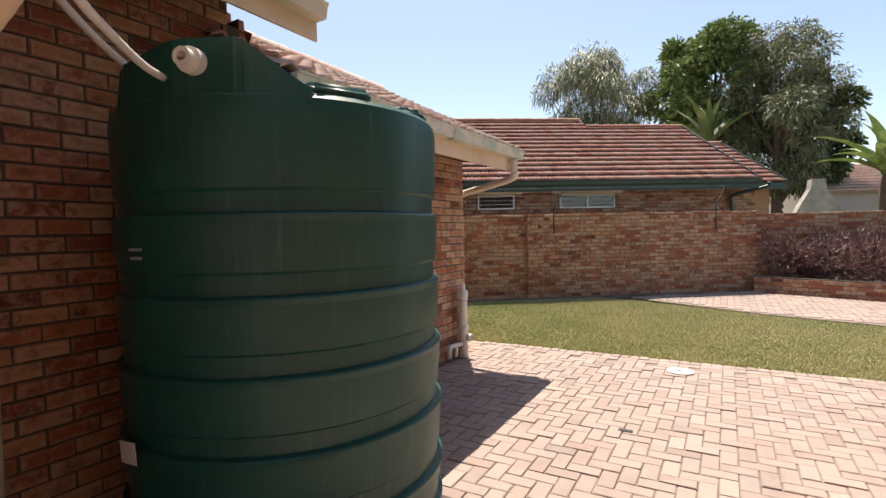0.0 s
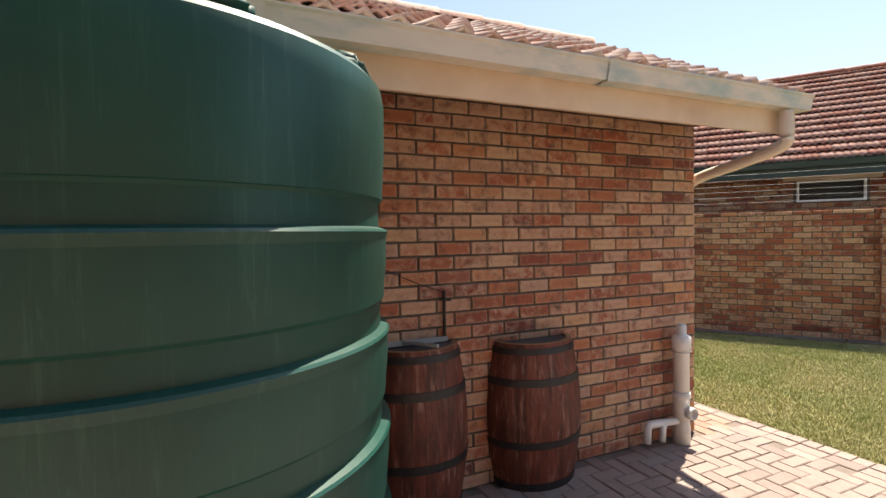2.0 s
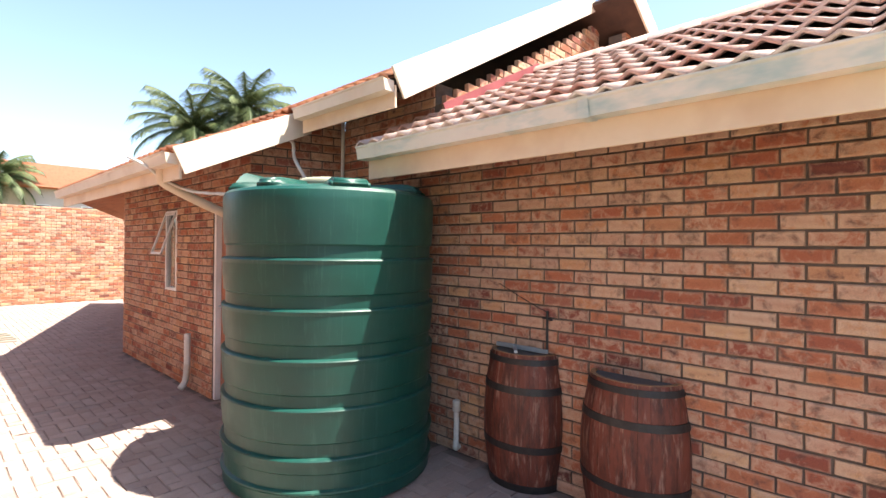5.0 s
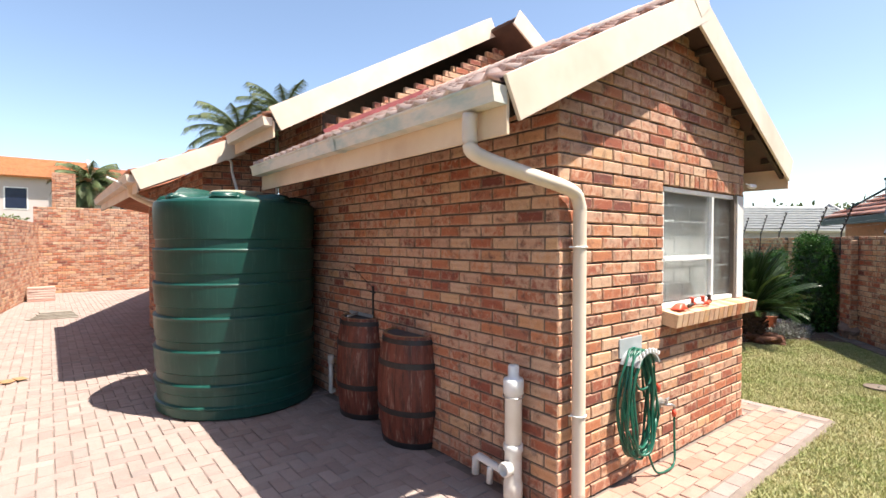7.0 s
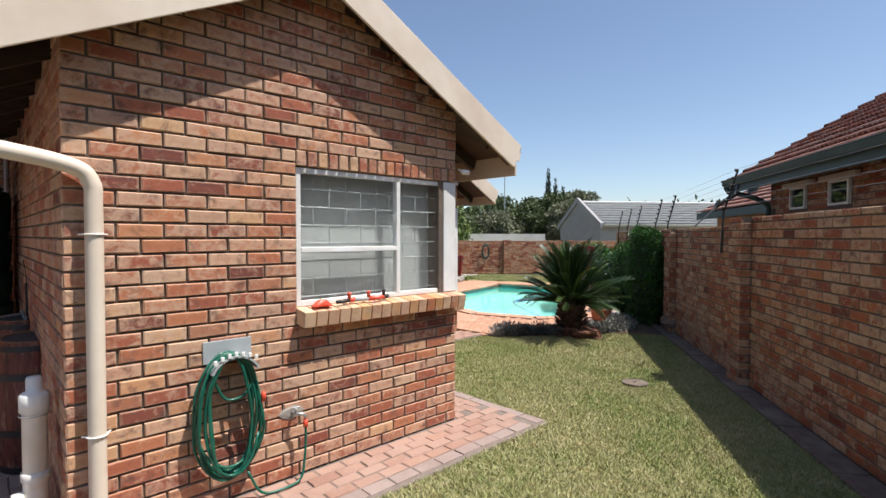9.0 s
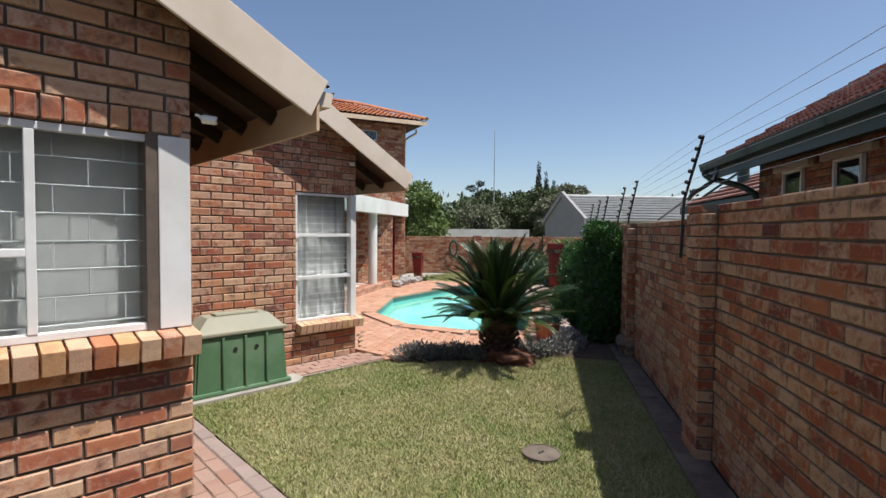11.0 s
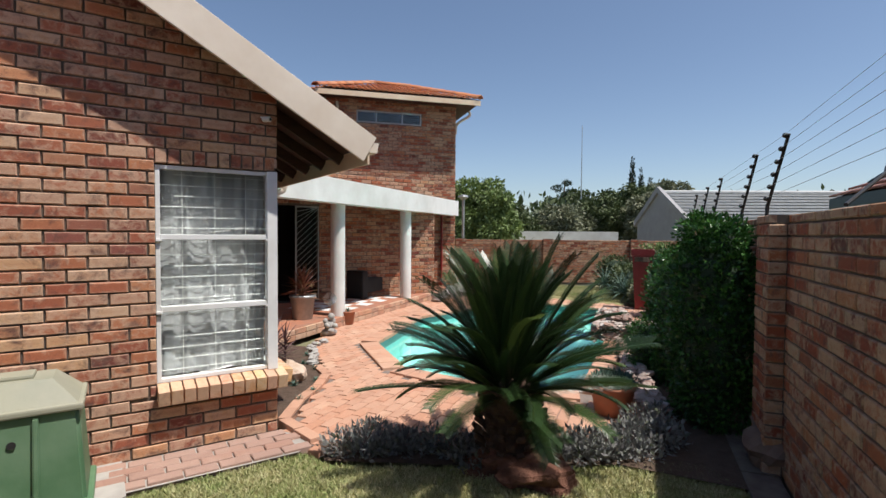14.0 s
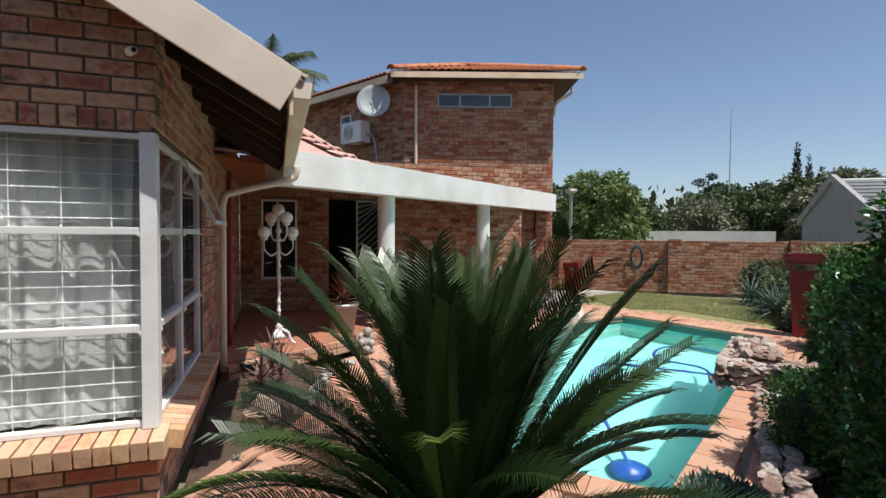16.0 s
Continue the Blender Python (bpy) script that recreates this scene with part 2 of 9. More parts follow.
def mesh_ob(name, verts, faces, material, parent=None, label="", kind="", category="", smooth=False, mats=None, fmat=None):
    me = bpy.data.meshes.new(name)
    me.from_pydata([tuple(v) for v in verts], [], faces)
    for m in (mats or [material]):
        me.materials.append(m)
    if fmat:
        me.polygons.foreach_set("material_index", fmat)
    if smooth:
        me.polygons.foreach_set("use_smooth", [True] * len(me.polygons))
    me.update()
    ob = new(name, me)
    ob.parent = parent
    return tagged(ob, label, category, "", kind)


def part(name, bm, material, parent=None, label="", smooth=False, kind=""):
    me = bpy.data.meshes.new(name)
    bmesh.ops.recalc_face_normals(bm, faces=bm.faces)
    bm.to_mesh(me)
    bm.free()
    me.materials.append(material)
    if smooth:
        me.polygons.foreach_set("use_smooth", [True] * len(me.polygons))
    ob = new(name, me)
    ob.parent = parent
    return tagged(ob, label, "", "", kind)


def thing(name, x, y, z, label, category, rz=0, group=""):
    ob = new(name)
    ob.empty_display_size = 0.1
    ob.matrix_world = pose(x, y, z, 0, 0, rz)
    return tagged(ob, label, category, group)


def structure(ob, label="", category=""):
    return tagged(ob, label, category, "", "structure")


def box(bm, lo, hi, m=None, bevel=0.0):
    """An axis box between two corners, with its edges rounded."""
    c = [(a + b) / 2 for a, b in zip(lo, hi)]
    s = [abs(b - a) for a, b in zip(lo, hi)]
    mm = Matrix.Translation(c) @ Matrix.Diagonal((*s, 1))
    r = bmesh.ops.create_cube(bm, size=1, matrix=mm)
    if bevel > 0:
        es = list({e for v in r["verts"] for e in v.link_edges})
        rr = bmesh.ops.bevel(bm, geom=es, offset=min(bevel, min(s) * 0.45), segments=2, affect="EDGES", profile=0.6)
        vs = list({v for f in rr["faces"] for v in f.verts} | {v for v in r["verts"] if v.is_valid})
        if m is not None:
            bmesh.ops.transform(bm, matrix=m, verts=vs)
    elif m is not None:
        bmesh.ops.transform(bm, matrix=m, verts=r["verts"])


def prism(bm, pts, lo, hi, axis="z"):
    """A flat outline pushed out between lo and hi along an axis."""
    def p(a, b, c):
        return {"z": (a, b, c), "y": (a, c, b), "x": (c, a, b)}[axis]
    v0 = [bm.verts.new(p(a, b, lo)) for a, b in pts]
    v1 = [bm.verts.new(p(a, b, hi)) for a, b in pts]
    n = len(pts)
    bm.faces.new(v0)
    bm.faces.new(v1[::-1])
    for i in range(n):
        bm.faces.new((v0[i], v1[i], v1[(i + 1) % n], v0[(i + 1) % n]))


def lathe(bm, profile, seg=24, centre=(0, 0), m=None):
    """Turns (radius, height) rings about the upright axis."""
    rings = []
    for r, z in profile:
        ring = []
        for i in range(seg):
            a = 2 * math.pi * i / seg
            v = Vector((centre[0] + r * math.cos(a), centre[1] + r * math.sin(a), z))
            ring.append(bm.verts.new(m @ v if m else v))
        rings.append(ring)
    for a, b in zip(rings, rings[1:]):
        for i in range(seg):
            bm.faces.new((a[i], a[(i + 1) % seg], b[(i + 1) % seg], b[i]))
    if profile[0][0] > 1e-4:
        bm.faces.new(rings[0][::-1])
    if profile[-1][0] > 1e-4:
        bm.faces.new(rings[-1])


def tube(bm, pts, radius, seg=8, closed=False, radii=None):
    """A round bar along a line of points."""
    pts = [Vector(p) for p in pts]
    rings, up = [], Vector((0.13, 0.21, 1)).normalized()
    n = len(pts)
    for i, p in enumerate(pts):
        a = pts[i - 1] if i > 0 or closed else pts[i]
        b = pts[(i + 1) % n] if i < n - 1 or closed else pts[i]
        d = (b - a).normalized()
        s = d.cross(up)
        s = s.normalized() if s.length > 1e-4 else Vector((1, 0, 0))
        t = s.cross(d)
        r = radii[i] if radii else radius
        rings.append([bm.verts.new(p + (s * math.cos(2 * math.pi * k / seg) + t * math.sin(2 * math.pi * k / seg)) * r) for k in range(seg)])
    for i in range(n if closed else n - 1):
        a, b = rings[i], rings[(i + 1) % n]
        for k in range(seg):
            bm.faces.new((a[k], a[(k + 1) % seg], b[(k + 1) % seg], b[k]))
    if not closed:
        bm.faces.new(rings[0][::-1])
        bm.faces.new(rings[-1])


def smooth_line(pts, steps=6):
    """A curve through points."""
    p = [Vector(q) for q in pts]
    p = [2 * p[0] - p[1]] + p + [2 * p[-1] - p[-2]]
    out = []
    for i in range(1, len(p) - 2):
        for k in range(steps):
            t = k / steps
            out.append(0.5 * ((2 * p[i]) + (p[i + 1] - p[i - 1]) * t + (2 * p[i - 1] - 5 * p[i] + 4 * p[i + 1] - p[i + 2]) * t * t
                              + (3 * p[i] - p[i - 1] - 3 * p[i + 1] + p[i + 2]) * t ** 3))
    out.append(p[-2])
    return out


COURSE, PITCH, JOINT = 0.085, 0.232, 0.011


def world_of(ob):
    m = ob.matrix_basis.copy()
    while ob.parent:
        ob = ob.parent
        m = ob.matrix_basis @ m
    return m


def add_local(me, values):
    at = me.attributes.new("local", "FLOAT_VECTOR", "POINT")
    at.data.foreach_set("vector", np.asarray(values, dtype=np.float32).ravel())


def brick_arrays(w, h, d, c, jig):
    """A brick with a worn front edge: the front at y = 0, the body behind it. Verts and faces."""
    j = lambda: jig.uniform(-0.0034, 0.0034)
    f = jig.uniform(-0.002, 0.002)
    a = [(c + j(), f, c + j()), (w - c + j(), f, c + j()), (w - c + j(), f, h - c + j()), (c + j(), f, h - c + j())]
    e_ = lambda: jig.uniform(-0.0012, 0.003)
    b = [(e_(), c, e_()), (w - e_(), c, e_()), (w - e_(), c, h - e_()), (e_(), c, h - e_())]
    e = [(0, d, 0), (w, d, 0), (w, d, h), (0, d, h)]
    F = [(0, 1, 2, 3)]
    for i in range(4):
        k = (i + 1) % 4
        F += [(4 + i, 4 + k, k, i), (8 + i, 8 + k, 4 + k, 4 + i)]
    return a + b + e, F


def lay(cells, frame_m, name, material, parent, near=None, limit=300, depth=0.05, chamfer=0.006, group_name="brickwork", clip=None):
    """Lays bricks. cells: (u, z, width, height) on the wall; the nearest to a place are parts, the rest one mesh."""
    cells = list(cells)
    if near is not None:
        nl = frame_m.inverted() @ Vector(near)
        cells.sort(key=lambda c: (c[0] - nl.x) ** 2 + (c[1] - nl.z) ** 2)
    else:
        limit = 0
    cache = {}
    base = (world_of(parent).inverted() if parent else Matrix()) @ frame_m
    jig = random.Random(len(cells))
    V, F, LC = [], [], []
    for i, (u, z, w, h) in enumerate(cells):
        if i < limit:
            key = (round(w, 3), round(h, 3), jig.randrange(6))
            if key not in cache:
                v, f = brick_arrays(w, h, depth, chamfer, jig)
                me = bpy.data.meshes.new(name)
                me.from_pydata(v, [], f)
                me.materials.append(M[material])
                add_local(me, [(x / w, q / h, 0) for x, y, q in v])
                cache[key] = me
            ob = new(name, cache[key])
            ob.parent = parent
            ob.matrix_basis = base @ Matrix.Translation((u, jig.uniform(-0.003, 0.002), z + jig.uniform(-0.0015, 0.0015)))
        else:
            v, f = brick_arrays(w, h, depth, chamfer, jig)
            n = len(V)
            dy = jig.uniform(-0.003, 0.002)
            V += [(x + u, y + dy, q + z) for x, y, q in v]
            LC += [(x / w, q / h, 0) for x, y, q in v]
            F += [tuple(k + n for k in t) for t in f]
    if V:
        ob = mesh_ob(group_name, V, F, M[material + "_joined"], parent, kind="stuff")
        add_local(ob.data, LC)
        ob.matrix_basis = base


def bond(length, z0, z1, openings=(), start=0, top=None, head_z=None):
    """Stretcher bond with the openings left out. openings: (u0, u1, z0, z1). top(u): the height to which the wall goes at u."""
    out = []
    row = 0
    z = z0
    while z < z1 - 0.02:
        h = min(COURSE - JOINT, z1 - z)
        off = -PITCH / 2 if (row + start) % 2 else 0.0
        k = 0
        while off + k * PITCH < length:
            a, b = off + k * PITCH, off + k * PITCH + PITCH - JOINT
            k += 1
            a, b = max(a, 0.0), min(b, length)
            if b - a < 0.03:
                continue
            if top:
                zt = z + h * 0.6
                while a < b and top(a) < zt:
                    a += 0.02
                while b > a and top(b) < zt:
                    b -= 0.02
                if b - a < 0.03:
                    continue
            segs = [(a, b)]
            for o in openings:
                if z + h > o[2] + 0.02 and z < o[3] - 0.02:
                    ns = []
                    for s, e in segs:
                        if e <= o[0] or s >= o[1]:
                            ns.append((s, e))
                        else:
                            if o[0] - s > 0.03:
                                ns.append((s, o[0] - 0.002))
                            if e - o[1] > 0.03:
                                ns.append((o[1] + 0.002, e))
                    segs = ns
            for s, e in segs:
                hh = h
                for o in openings:
                    if s < o[1] and e > o[0] and z < o[2] < z + h:
                        hh = min(hh, o[2] - z)
                if hh > 0.02:
                    out.append((s, z, e - s, hh))
        z += COURSE
        row += 1
    return out


def core(name, frame_m, length, z0, z1, openings=(), thick=0.22, top_pts=None, label="", inset=0.013, material="mortar", ends=(0.008, 0.008)):
    """The body of a wall behind its bricks, with openings through it, and a pointed top. Wall space: x along, y into the wall, z up."""
    bm = bmesh.new()
    us = sorted({ends[0], length - ends[1]} | {max(ends[0], v) for o in openings for v in o[:2]})
    for a, b in zip(us, us[1:]):
        z = z0
        for o in sorted((o for o in openings if o[0] < (a + b) / 2 < o[1]), key=lambda o: o[2]):
            if o[2] > z:
                box(bm, (a, inset, z), (b, thick, o[2]))
            z = max(z, o[3])
        if z < z1:
            box(bm, (a, inset, z), (b, thick, z1))
    if top_pts:
        prism(bm, top_pts, inset, thick, "y")
    bmesh.ops.remove_doubles(bm, verts=bm.verts, dist=0.0002)
    ob = part(name, bm, M[material])
    ob.matrix_world = frame_m
    return structure(ob, label, "wall")


def wall_frame(x, y, angle):
    """Wall space at a point of the plan: x runs along the angle, y goes into the wall, to the left of that way."""
    return pose(x, y, 0, 0, 0, angle)


def soldier(u0, u1, z0, height, width=0.073, joint=0.011):
    """Bricks on end in a row."""
    out, u = [], u0
    while u < u1 - 0.03:
        out.append((u, z0, min(width, u1 - u), height))
        u += width + joint
    return out


# the ground under everything
def flat(name, pts, z, material, label, category, holes=None):
    bm = bmesh.new()
    vs = [bm.verts.new((x, y, z)) for x, y in pts]
    bm.faces.new(vs)
    return structure(part(name, bm, M[material]), label, category)


# ---- the house ----
SLOPE = 0.5
WEST_L = 4.629


def brick_wall(name, x, y, angle, length, z1, openings=(), start=0, near=None, limit=300, label="", material="brick", top=None, top_pts=None, z0=0.0, thick=0.22, core_z1=None, ends=(0.008, 0.008)):
    fm = wall_frame(x, y, angle)
    w = core(name, fm, length, z0 - 0.05, core_z1 if core_z1 is not None else z1, openings, thick, top_pts, label or "red clay face-brick wall with grey mortar joints", ends=ends)
    BRICK_JOBS.append((bond(length - 0.006, z0 + 0.004, z1, [(a - 0.003, b - 0.003, c, d) for a, b, c, d in openings], start, top), fm @ Matrix.Translation((0.003, 0, 0)), material, w, near, limit))
    return w, fm


BRICK_JOBS = []


def extra_bricks(cells, fm, material, parent, depth=0.05, name="brick"):
    BRICK_JOBS.append((cells, fm, material, parent, None, 0))


# wing: west wall, south gable, east wall
wall_west, _ = brick_wall("wall_west", 0, WEST_L, -90, WEST_L, 3.12, near=(0, 1.9, 1.2), limit=300, top=lambda u: 3.12 if u < 1.33 else 2.72,
                          core_z1=2.7, top_pts=[(0.008, 2.7), (1.33, 2.7), (1.33, 3.1), (0.008, 3.1)])
GAB = 2.782
APEX_X = GAB / 2
WIN1 = (1.265, 2.778, 1.135, 2.10)


def wing_top(u):
    return 2.72 + SLOPE * min(u, GAB - u)


wall_gable, fm_gable = brick_wall("wall_south_gable", 0, 0, 0, GAB, 3.45, [WIN1, (1.262, 2.75, 2.09, 2.212), (1.262, 2.75, 1.03, 1.14)], start=1, near=(1.0, 0, 1.3), limit=300, top=wing_top, core_z1=2.7,
                                  top_pts=[(0.008, 2.7), (GAB - 0.008, 2.7), (APEX_X, 2.7 + SLOPE * APEX_X)])
core_fill = bmesh.new()
box(core_fill, (1.2, 0.012, 2.115), (2.76, 0.2, 2.22))
box(core_fill, (1.2, 0.012, 1.0), (2.76, 0.2, 1.128))
part("lintel_core", core_fill, M["mortar"], wall_gable)
extra_bricks(soldier(1.265, 2.745, 2.105, 0.104), fm_gable, "brick", wall_gable)
wall_east, _ = brick_wall("wall_wing_east", GAB, 0, 90, 2.83, 2.72, start=0, thick=0.2)

# main block
W2Y, W2X = 2.83, 5.65
WIN2 = (4.80, 5.60, 0.50, 2.10)


def main_top(u):
    return 2.86 + 0.56 * min(u, 4.86 - u) if u < 9 else 0


east_top = lambda u: 4.3 - 0.55 * max(0.0, u - 0.2)
wall_main_gable, fm_w2 = brick_wall("wall_main_gable", GAB, W2Y, 0, W2X - GAB, 4.3,
                                    [(WIN2[0] - GAB, WIN2[1] - GAB, WIN2[2], WIN2[3]), (WIN2[0] - GAB - 0.003, W2X - GAB, 2.09, 2.212), (WIN2[0] - GAB - 0.003, W2X - GAB, 0.40, 0.51), (WIN2[1] - GAB - 0.01, W2X - GAB, 0.5, 2.1)],
                                    start=0, near=(4.4, W2Y, 1.6), limit=300, top=east_top, core_z1=2.7,
                                    top_pts=[(0.008, 2.7), (W2X - GAB - 0.008, 2.7), (W2X - GAB - 0.008, 2.84), (0.2, 4.3), (0.008, 4.3)])
fill2 = bmesh.new()
box(fill2, (WIN2[0] - GAB, 0.012, 2.115), (W2X - GAB - 0.01, 0.2, 2.22))
box(fill2, (WIN2[0] - GAB, 0.012, 0.38), (W2X - GAB - 0.01, 0.2, 0.494))
part("lintel_core", fill2, M["mortar"], wall_main_gable)
extra_bricks(soldier(WIN2[0] - GAB, W2X - GAB - 0.005, 2.105, 0.104), fm_w2, "brick", wall_main_gable)
brick_wall("wall_west_gable", 0, 3.17, 0, GAB, 4.5, start=0, z0=2.55, top=lambda u: 2.95 + 0.56 * u, core_z1=2.9, top_pts=[(0.008, 2.9), (GAB - 0.008, 2.9), (GAB - 0.008, 4.4)])
# the east side with its corner window, and the porch's back wall
WINE = (0.06, 1.75, 0.50, 2.10)
wall_bay, fm_bay = brick_wall("wall_east_side", W2X, W2Y, 90, 6.2, 2.84, [WINE, (0.0, 0.07, 0.5, 2.1)], start=1)
PORCH_Y = 9.0
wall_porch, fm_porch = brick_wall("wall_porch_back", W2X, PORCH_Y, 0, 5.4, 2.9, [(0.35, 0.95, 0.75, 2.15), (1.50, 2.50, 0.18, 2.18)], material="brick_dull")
# garage
GX, GY = -0.87, 4.92
wall_garage_s, _ = brick_wall("wall_garage_south", GX, GY, -18.4, 0.915, 3.0, top=lambda u: 2.70 + 0.44 * u, core_z1=2.66, top_pts=[(0.008, 2.66), (0.907, 2.66), (0.907, 3.08)], start=1)
DOOR_U = (9.2 - 5.80, 9.2 - 5.00)
WIN3_U = (9.2 - 7.3, 9.2 - 6.9)
wall_garage_w, fm_gw = brick_wall("wall_garage_west", GX, 9.2, -90, 9.2 - GY, 2.6, [(DOOR_U[0], DOOR_U[1], 0.0, 2.05), (WIN3_U[0], WIN3_U[1], 1.1, 2.1)], near=(GX, 4.9, 1.5), limit=300)
brick_wall("wall_garage_north", 4, 9.2, 180, 4.87, 2.6)
brick_wall("wall_yard_end", -2.75, 17.8, 0, 5.0, 2.7, material="brick")

# upper storey over the porch's end
TW = Vector((9.08, 11.15, 0))
TA = -17.6
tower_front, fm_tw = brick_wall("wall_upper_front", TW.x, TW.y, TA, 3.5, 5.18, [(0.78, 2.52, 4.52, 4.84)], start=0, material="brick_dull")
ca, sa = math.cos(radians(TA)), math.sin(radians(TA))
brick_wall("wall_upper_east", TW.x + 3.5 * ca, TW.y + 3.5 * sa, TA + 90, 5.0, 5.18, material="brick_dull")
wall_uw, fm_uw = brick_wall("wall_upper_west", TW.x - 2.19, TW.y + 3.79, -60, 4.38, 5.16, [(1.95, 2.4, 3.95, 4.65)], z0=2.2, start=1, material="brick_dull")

# ---- roofs ----
def roof_deck(name, pts, material="soffit", label="", thick=0.03):
    """A sloping slab under the tiles, from its outline in space."""
    bm = bmesh.new()
    lo = [bm.verts.new((p[0], p[1], p[2] - thick)) for p in pts]
    hi = [bm.verts.new(p) for p in pts]
    n = len(pts)
    bm.faces.new(lo[::-1])
    bm.faces.new(hi)
    for i in range(n):
        bm.faces.new((lo[i], lo[(i + 1) % n], hi[(i + 1) % n], hi[i]))
    return structure(part(name, bm, M[material]), label or "roof slope with its timber underside", "roof")


def tile_shape(w, l, jig, waves=2, amp=0.028, seg=9):
    """An S tile: waves across, a thick lower lip. x across, y up the slope."""
    V, F = [], []
    for y, dz, k in ((0.11, 0.014, 0.75), (0.004, 0.026, 1.0), (0.0, 0.046, 1.0), (l + 0.03, 0.012, 0.3)):
        for i in range(seg):
            u = i / (seg - 1)
            V.append((u * w, y, dz + k * amp * 0.5 * (1 - math.cos(2 * math.pi * waves * u)) + jig))
    for r in range(3):
        for i in range(seg - 1):
            a = r * seg + i
            F.append((a, a + 1, a + seg + 1, a + seg))
    return V, F


def tiles(name, origin, along, up, width, length, material, parent, inside=None, near=None, limit=0, tw=0.3, tl=0.335, seg=9, amp=0.042):
    """Courses of tiles on a slope. inside(u, v): whether there is a tile at that place."""
    origin, along, up = Vector(origin), Vector(along).normalized(), Vector(up).normalized()
    nrm = along.cross(up).normalized()
    if nrm.z < 0:
        origin, along, nrm = origin + along * width, -along, -nrm
        if inside:
            test, inside = inside, lambda u, v: test(width - u, v)
    m = Matrix((along, up, nrm)).transposed().to_4x4()
    m.translation = origin
    cells = []
    nv, nu = int(length / tl + 0.99), int(width / tw + 0.5)
    tw = width / nu
    for j in range(nv):
        for i in range(nu):
            u, v = i * tw, j * tl
            if inside and not inside(u + tw / 2, v + tl / 2):
                continue
            cells.append((u, v, min(tl, length - v)))
    if near is not None:
        q = m.inverted() @ Vector(near)
        cells.sort(key=lambda c: (c[0] - q.x) ** 2 + (c[1] - q.y) ** 2)
    jig = random.Random(len(cells) + 3)
    cache, V, F = {}, [], []
    for k, (u, v, l) in enumerate(cells):
        if k < limit:
            key = (round(l, 3), jig.randrange(3))
            if key not in cache:
                a, b = tile_shape(tw * 0.995, l, jig.uniform(-0.002, 0.002), seg=seg, amp=amp)
                me = bpy.data.meshes.new(name)
                me.from_pydata(a, [], b)
                me.materials.append(M[material])
                me.polygons.foreach_set("use_smooth", [True] * len(me.polygons))
                cache[key] = me
            ob = new(name, cache[key])
            ob.parent = parent
            ob.matrix_basis = m @ Matrix.Translation((u, v, jig.uniform(-0.001, 0.002)))
        else:
            a, b = tile_shape(tw * 0.995, l, jig.uniform(-0.002, 0.003), seg=seg, amp=amp)
            n = len(V)
            V += [(x + u, y + v, z) for x, y, z in a]
            F += [tuple(i + n for i in f) for f in b]
    if V:
        ob = mesh_ob("tiling", V, F, M[material + "_joined"], parent, kind="stuff", smooth=True)
        ob.matrix_basis = m


def ridge_caps(name, a, b, material, parent, r=0.11, step=0.4):
    """Half-round caps along a ridge or hip, each a little over the next."""
    a, b = Vector(a), Vector(b)
    n = max(1, int((b - a).length / step))
    d = (b - a) / n
    up = Vector((0, 0, 1))
    side = d.cross(up).normalized()
    up = side.cross(d).normalized()
    for i in range(n):
        bm = bmesh.new()
        p, q = a + d * i, a + d * (i + 1.06)
        ring = []
        for c, rr in ((p, r * 1.05), (q, r * 0.93)):
            ring.append([bm.verts.new(c + side * math.cos(t) * rr + up * (math.sin(t) * rr * 0.75)) for t in [math.pi * k / 8 for k in range(9)]])
            ring.append([bm.verts.new(c + side * math.cos(t) * rr * 0.86 + up * (math.sin(t) * rr * 0.62)) for t in [math.pi * k / 8 for k in range(9)]])
        for k in range(8):
            bm.faces.new((ring[0][k], ring[0][k + 1], ring[2][k + 1], ring[2][k]))
            bm.faces.new((ring[0][k], ring[1][k], ring[1][k + 1], ring[0][k + 1]))
            bm.faces.new((ring[1][k], ring[3][k], ring[3][k + 1], ring[1][k + 1]))
        part(name, bm, M[material], parent, smooth=True)


def board(name, a, b, depth, thick, material, label="", drop=Vector((0, 0, -1)), side=None, parent=None, kind=True):
    """A plank from a to b along its top edge, hanging down by its depth."""
    a, b = Vector(a), Vector(b)
    d = (b - a)
    L = d.length
    d.normalize()
    s = side if side is not None else d.cross(drop).normalized()
    s = (s - d * s.dot(d)).normalized()
    dn = s.cross(d)
    if dn.z > 0:
        dn = -dn
    m = Matrix((d, s, -dn)).transposed().to_4x4()
    m.translation = a
    bm = bmesh.new()
    box(bm, (0, -thick / 2, -depth), (L, thick / 2, 0), bevel=min(0.004, thick * 0.2))
    bmesh.ops.transform(bm, matrix=m, verts=bm.verts)
    ob = part(name, bm, M[material], parent, label)
    return structure(ob, label, "trim") if parent is None else ob


EX, EZ, RZ = -0.62, 2.42, 3.45       # wing eave and ridge
RY0, RY1 = -0.205, 3.3
k = (RZ - EZ) / (APEX_X - EX)
roof_w = roof_deck("roof_wing_west", [(EX, RY0 + 0.03, EZ), (APEX_X, RY0 + 0.03, RZ), (APEX_X, RY1, RZ), (EX, RY1 + 0.25, EZ)], label="brownish red tiled roof slope of the brick wing")
EX2 = 2 * APEX_X - EX
roof_e = roof_deck("roof_wing_east", [(APEX_X, RY0 + 0.03, RZ), (EX2, RY0 + 0.03, EZ), (EX2, 2.8, EZ), (APEX_X, 2.8, RZ)], label="brownish red tiled roof slope of the brick wing")
sl = math.hypot(APEX_X - EX, RZ - EZ)
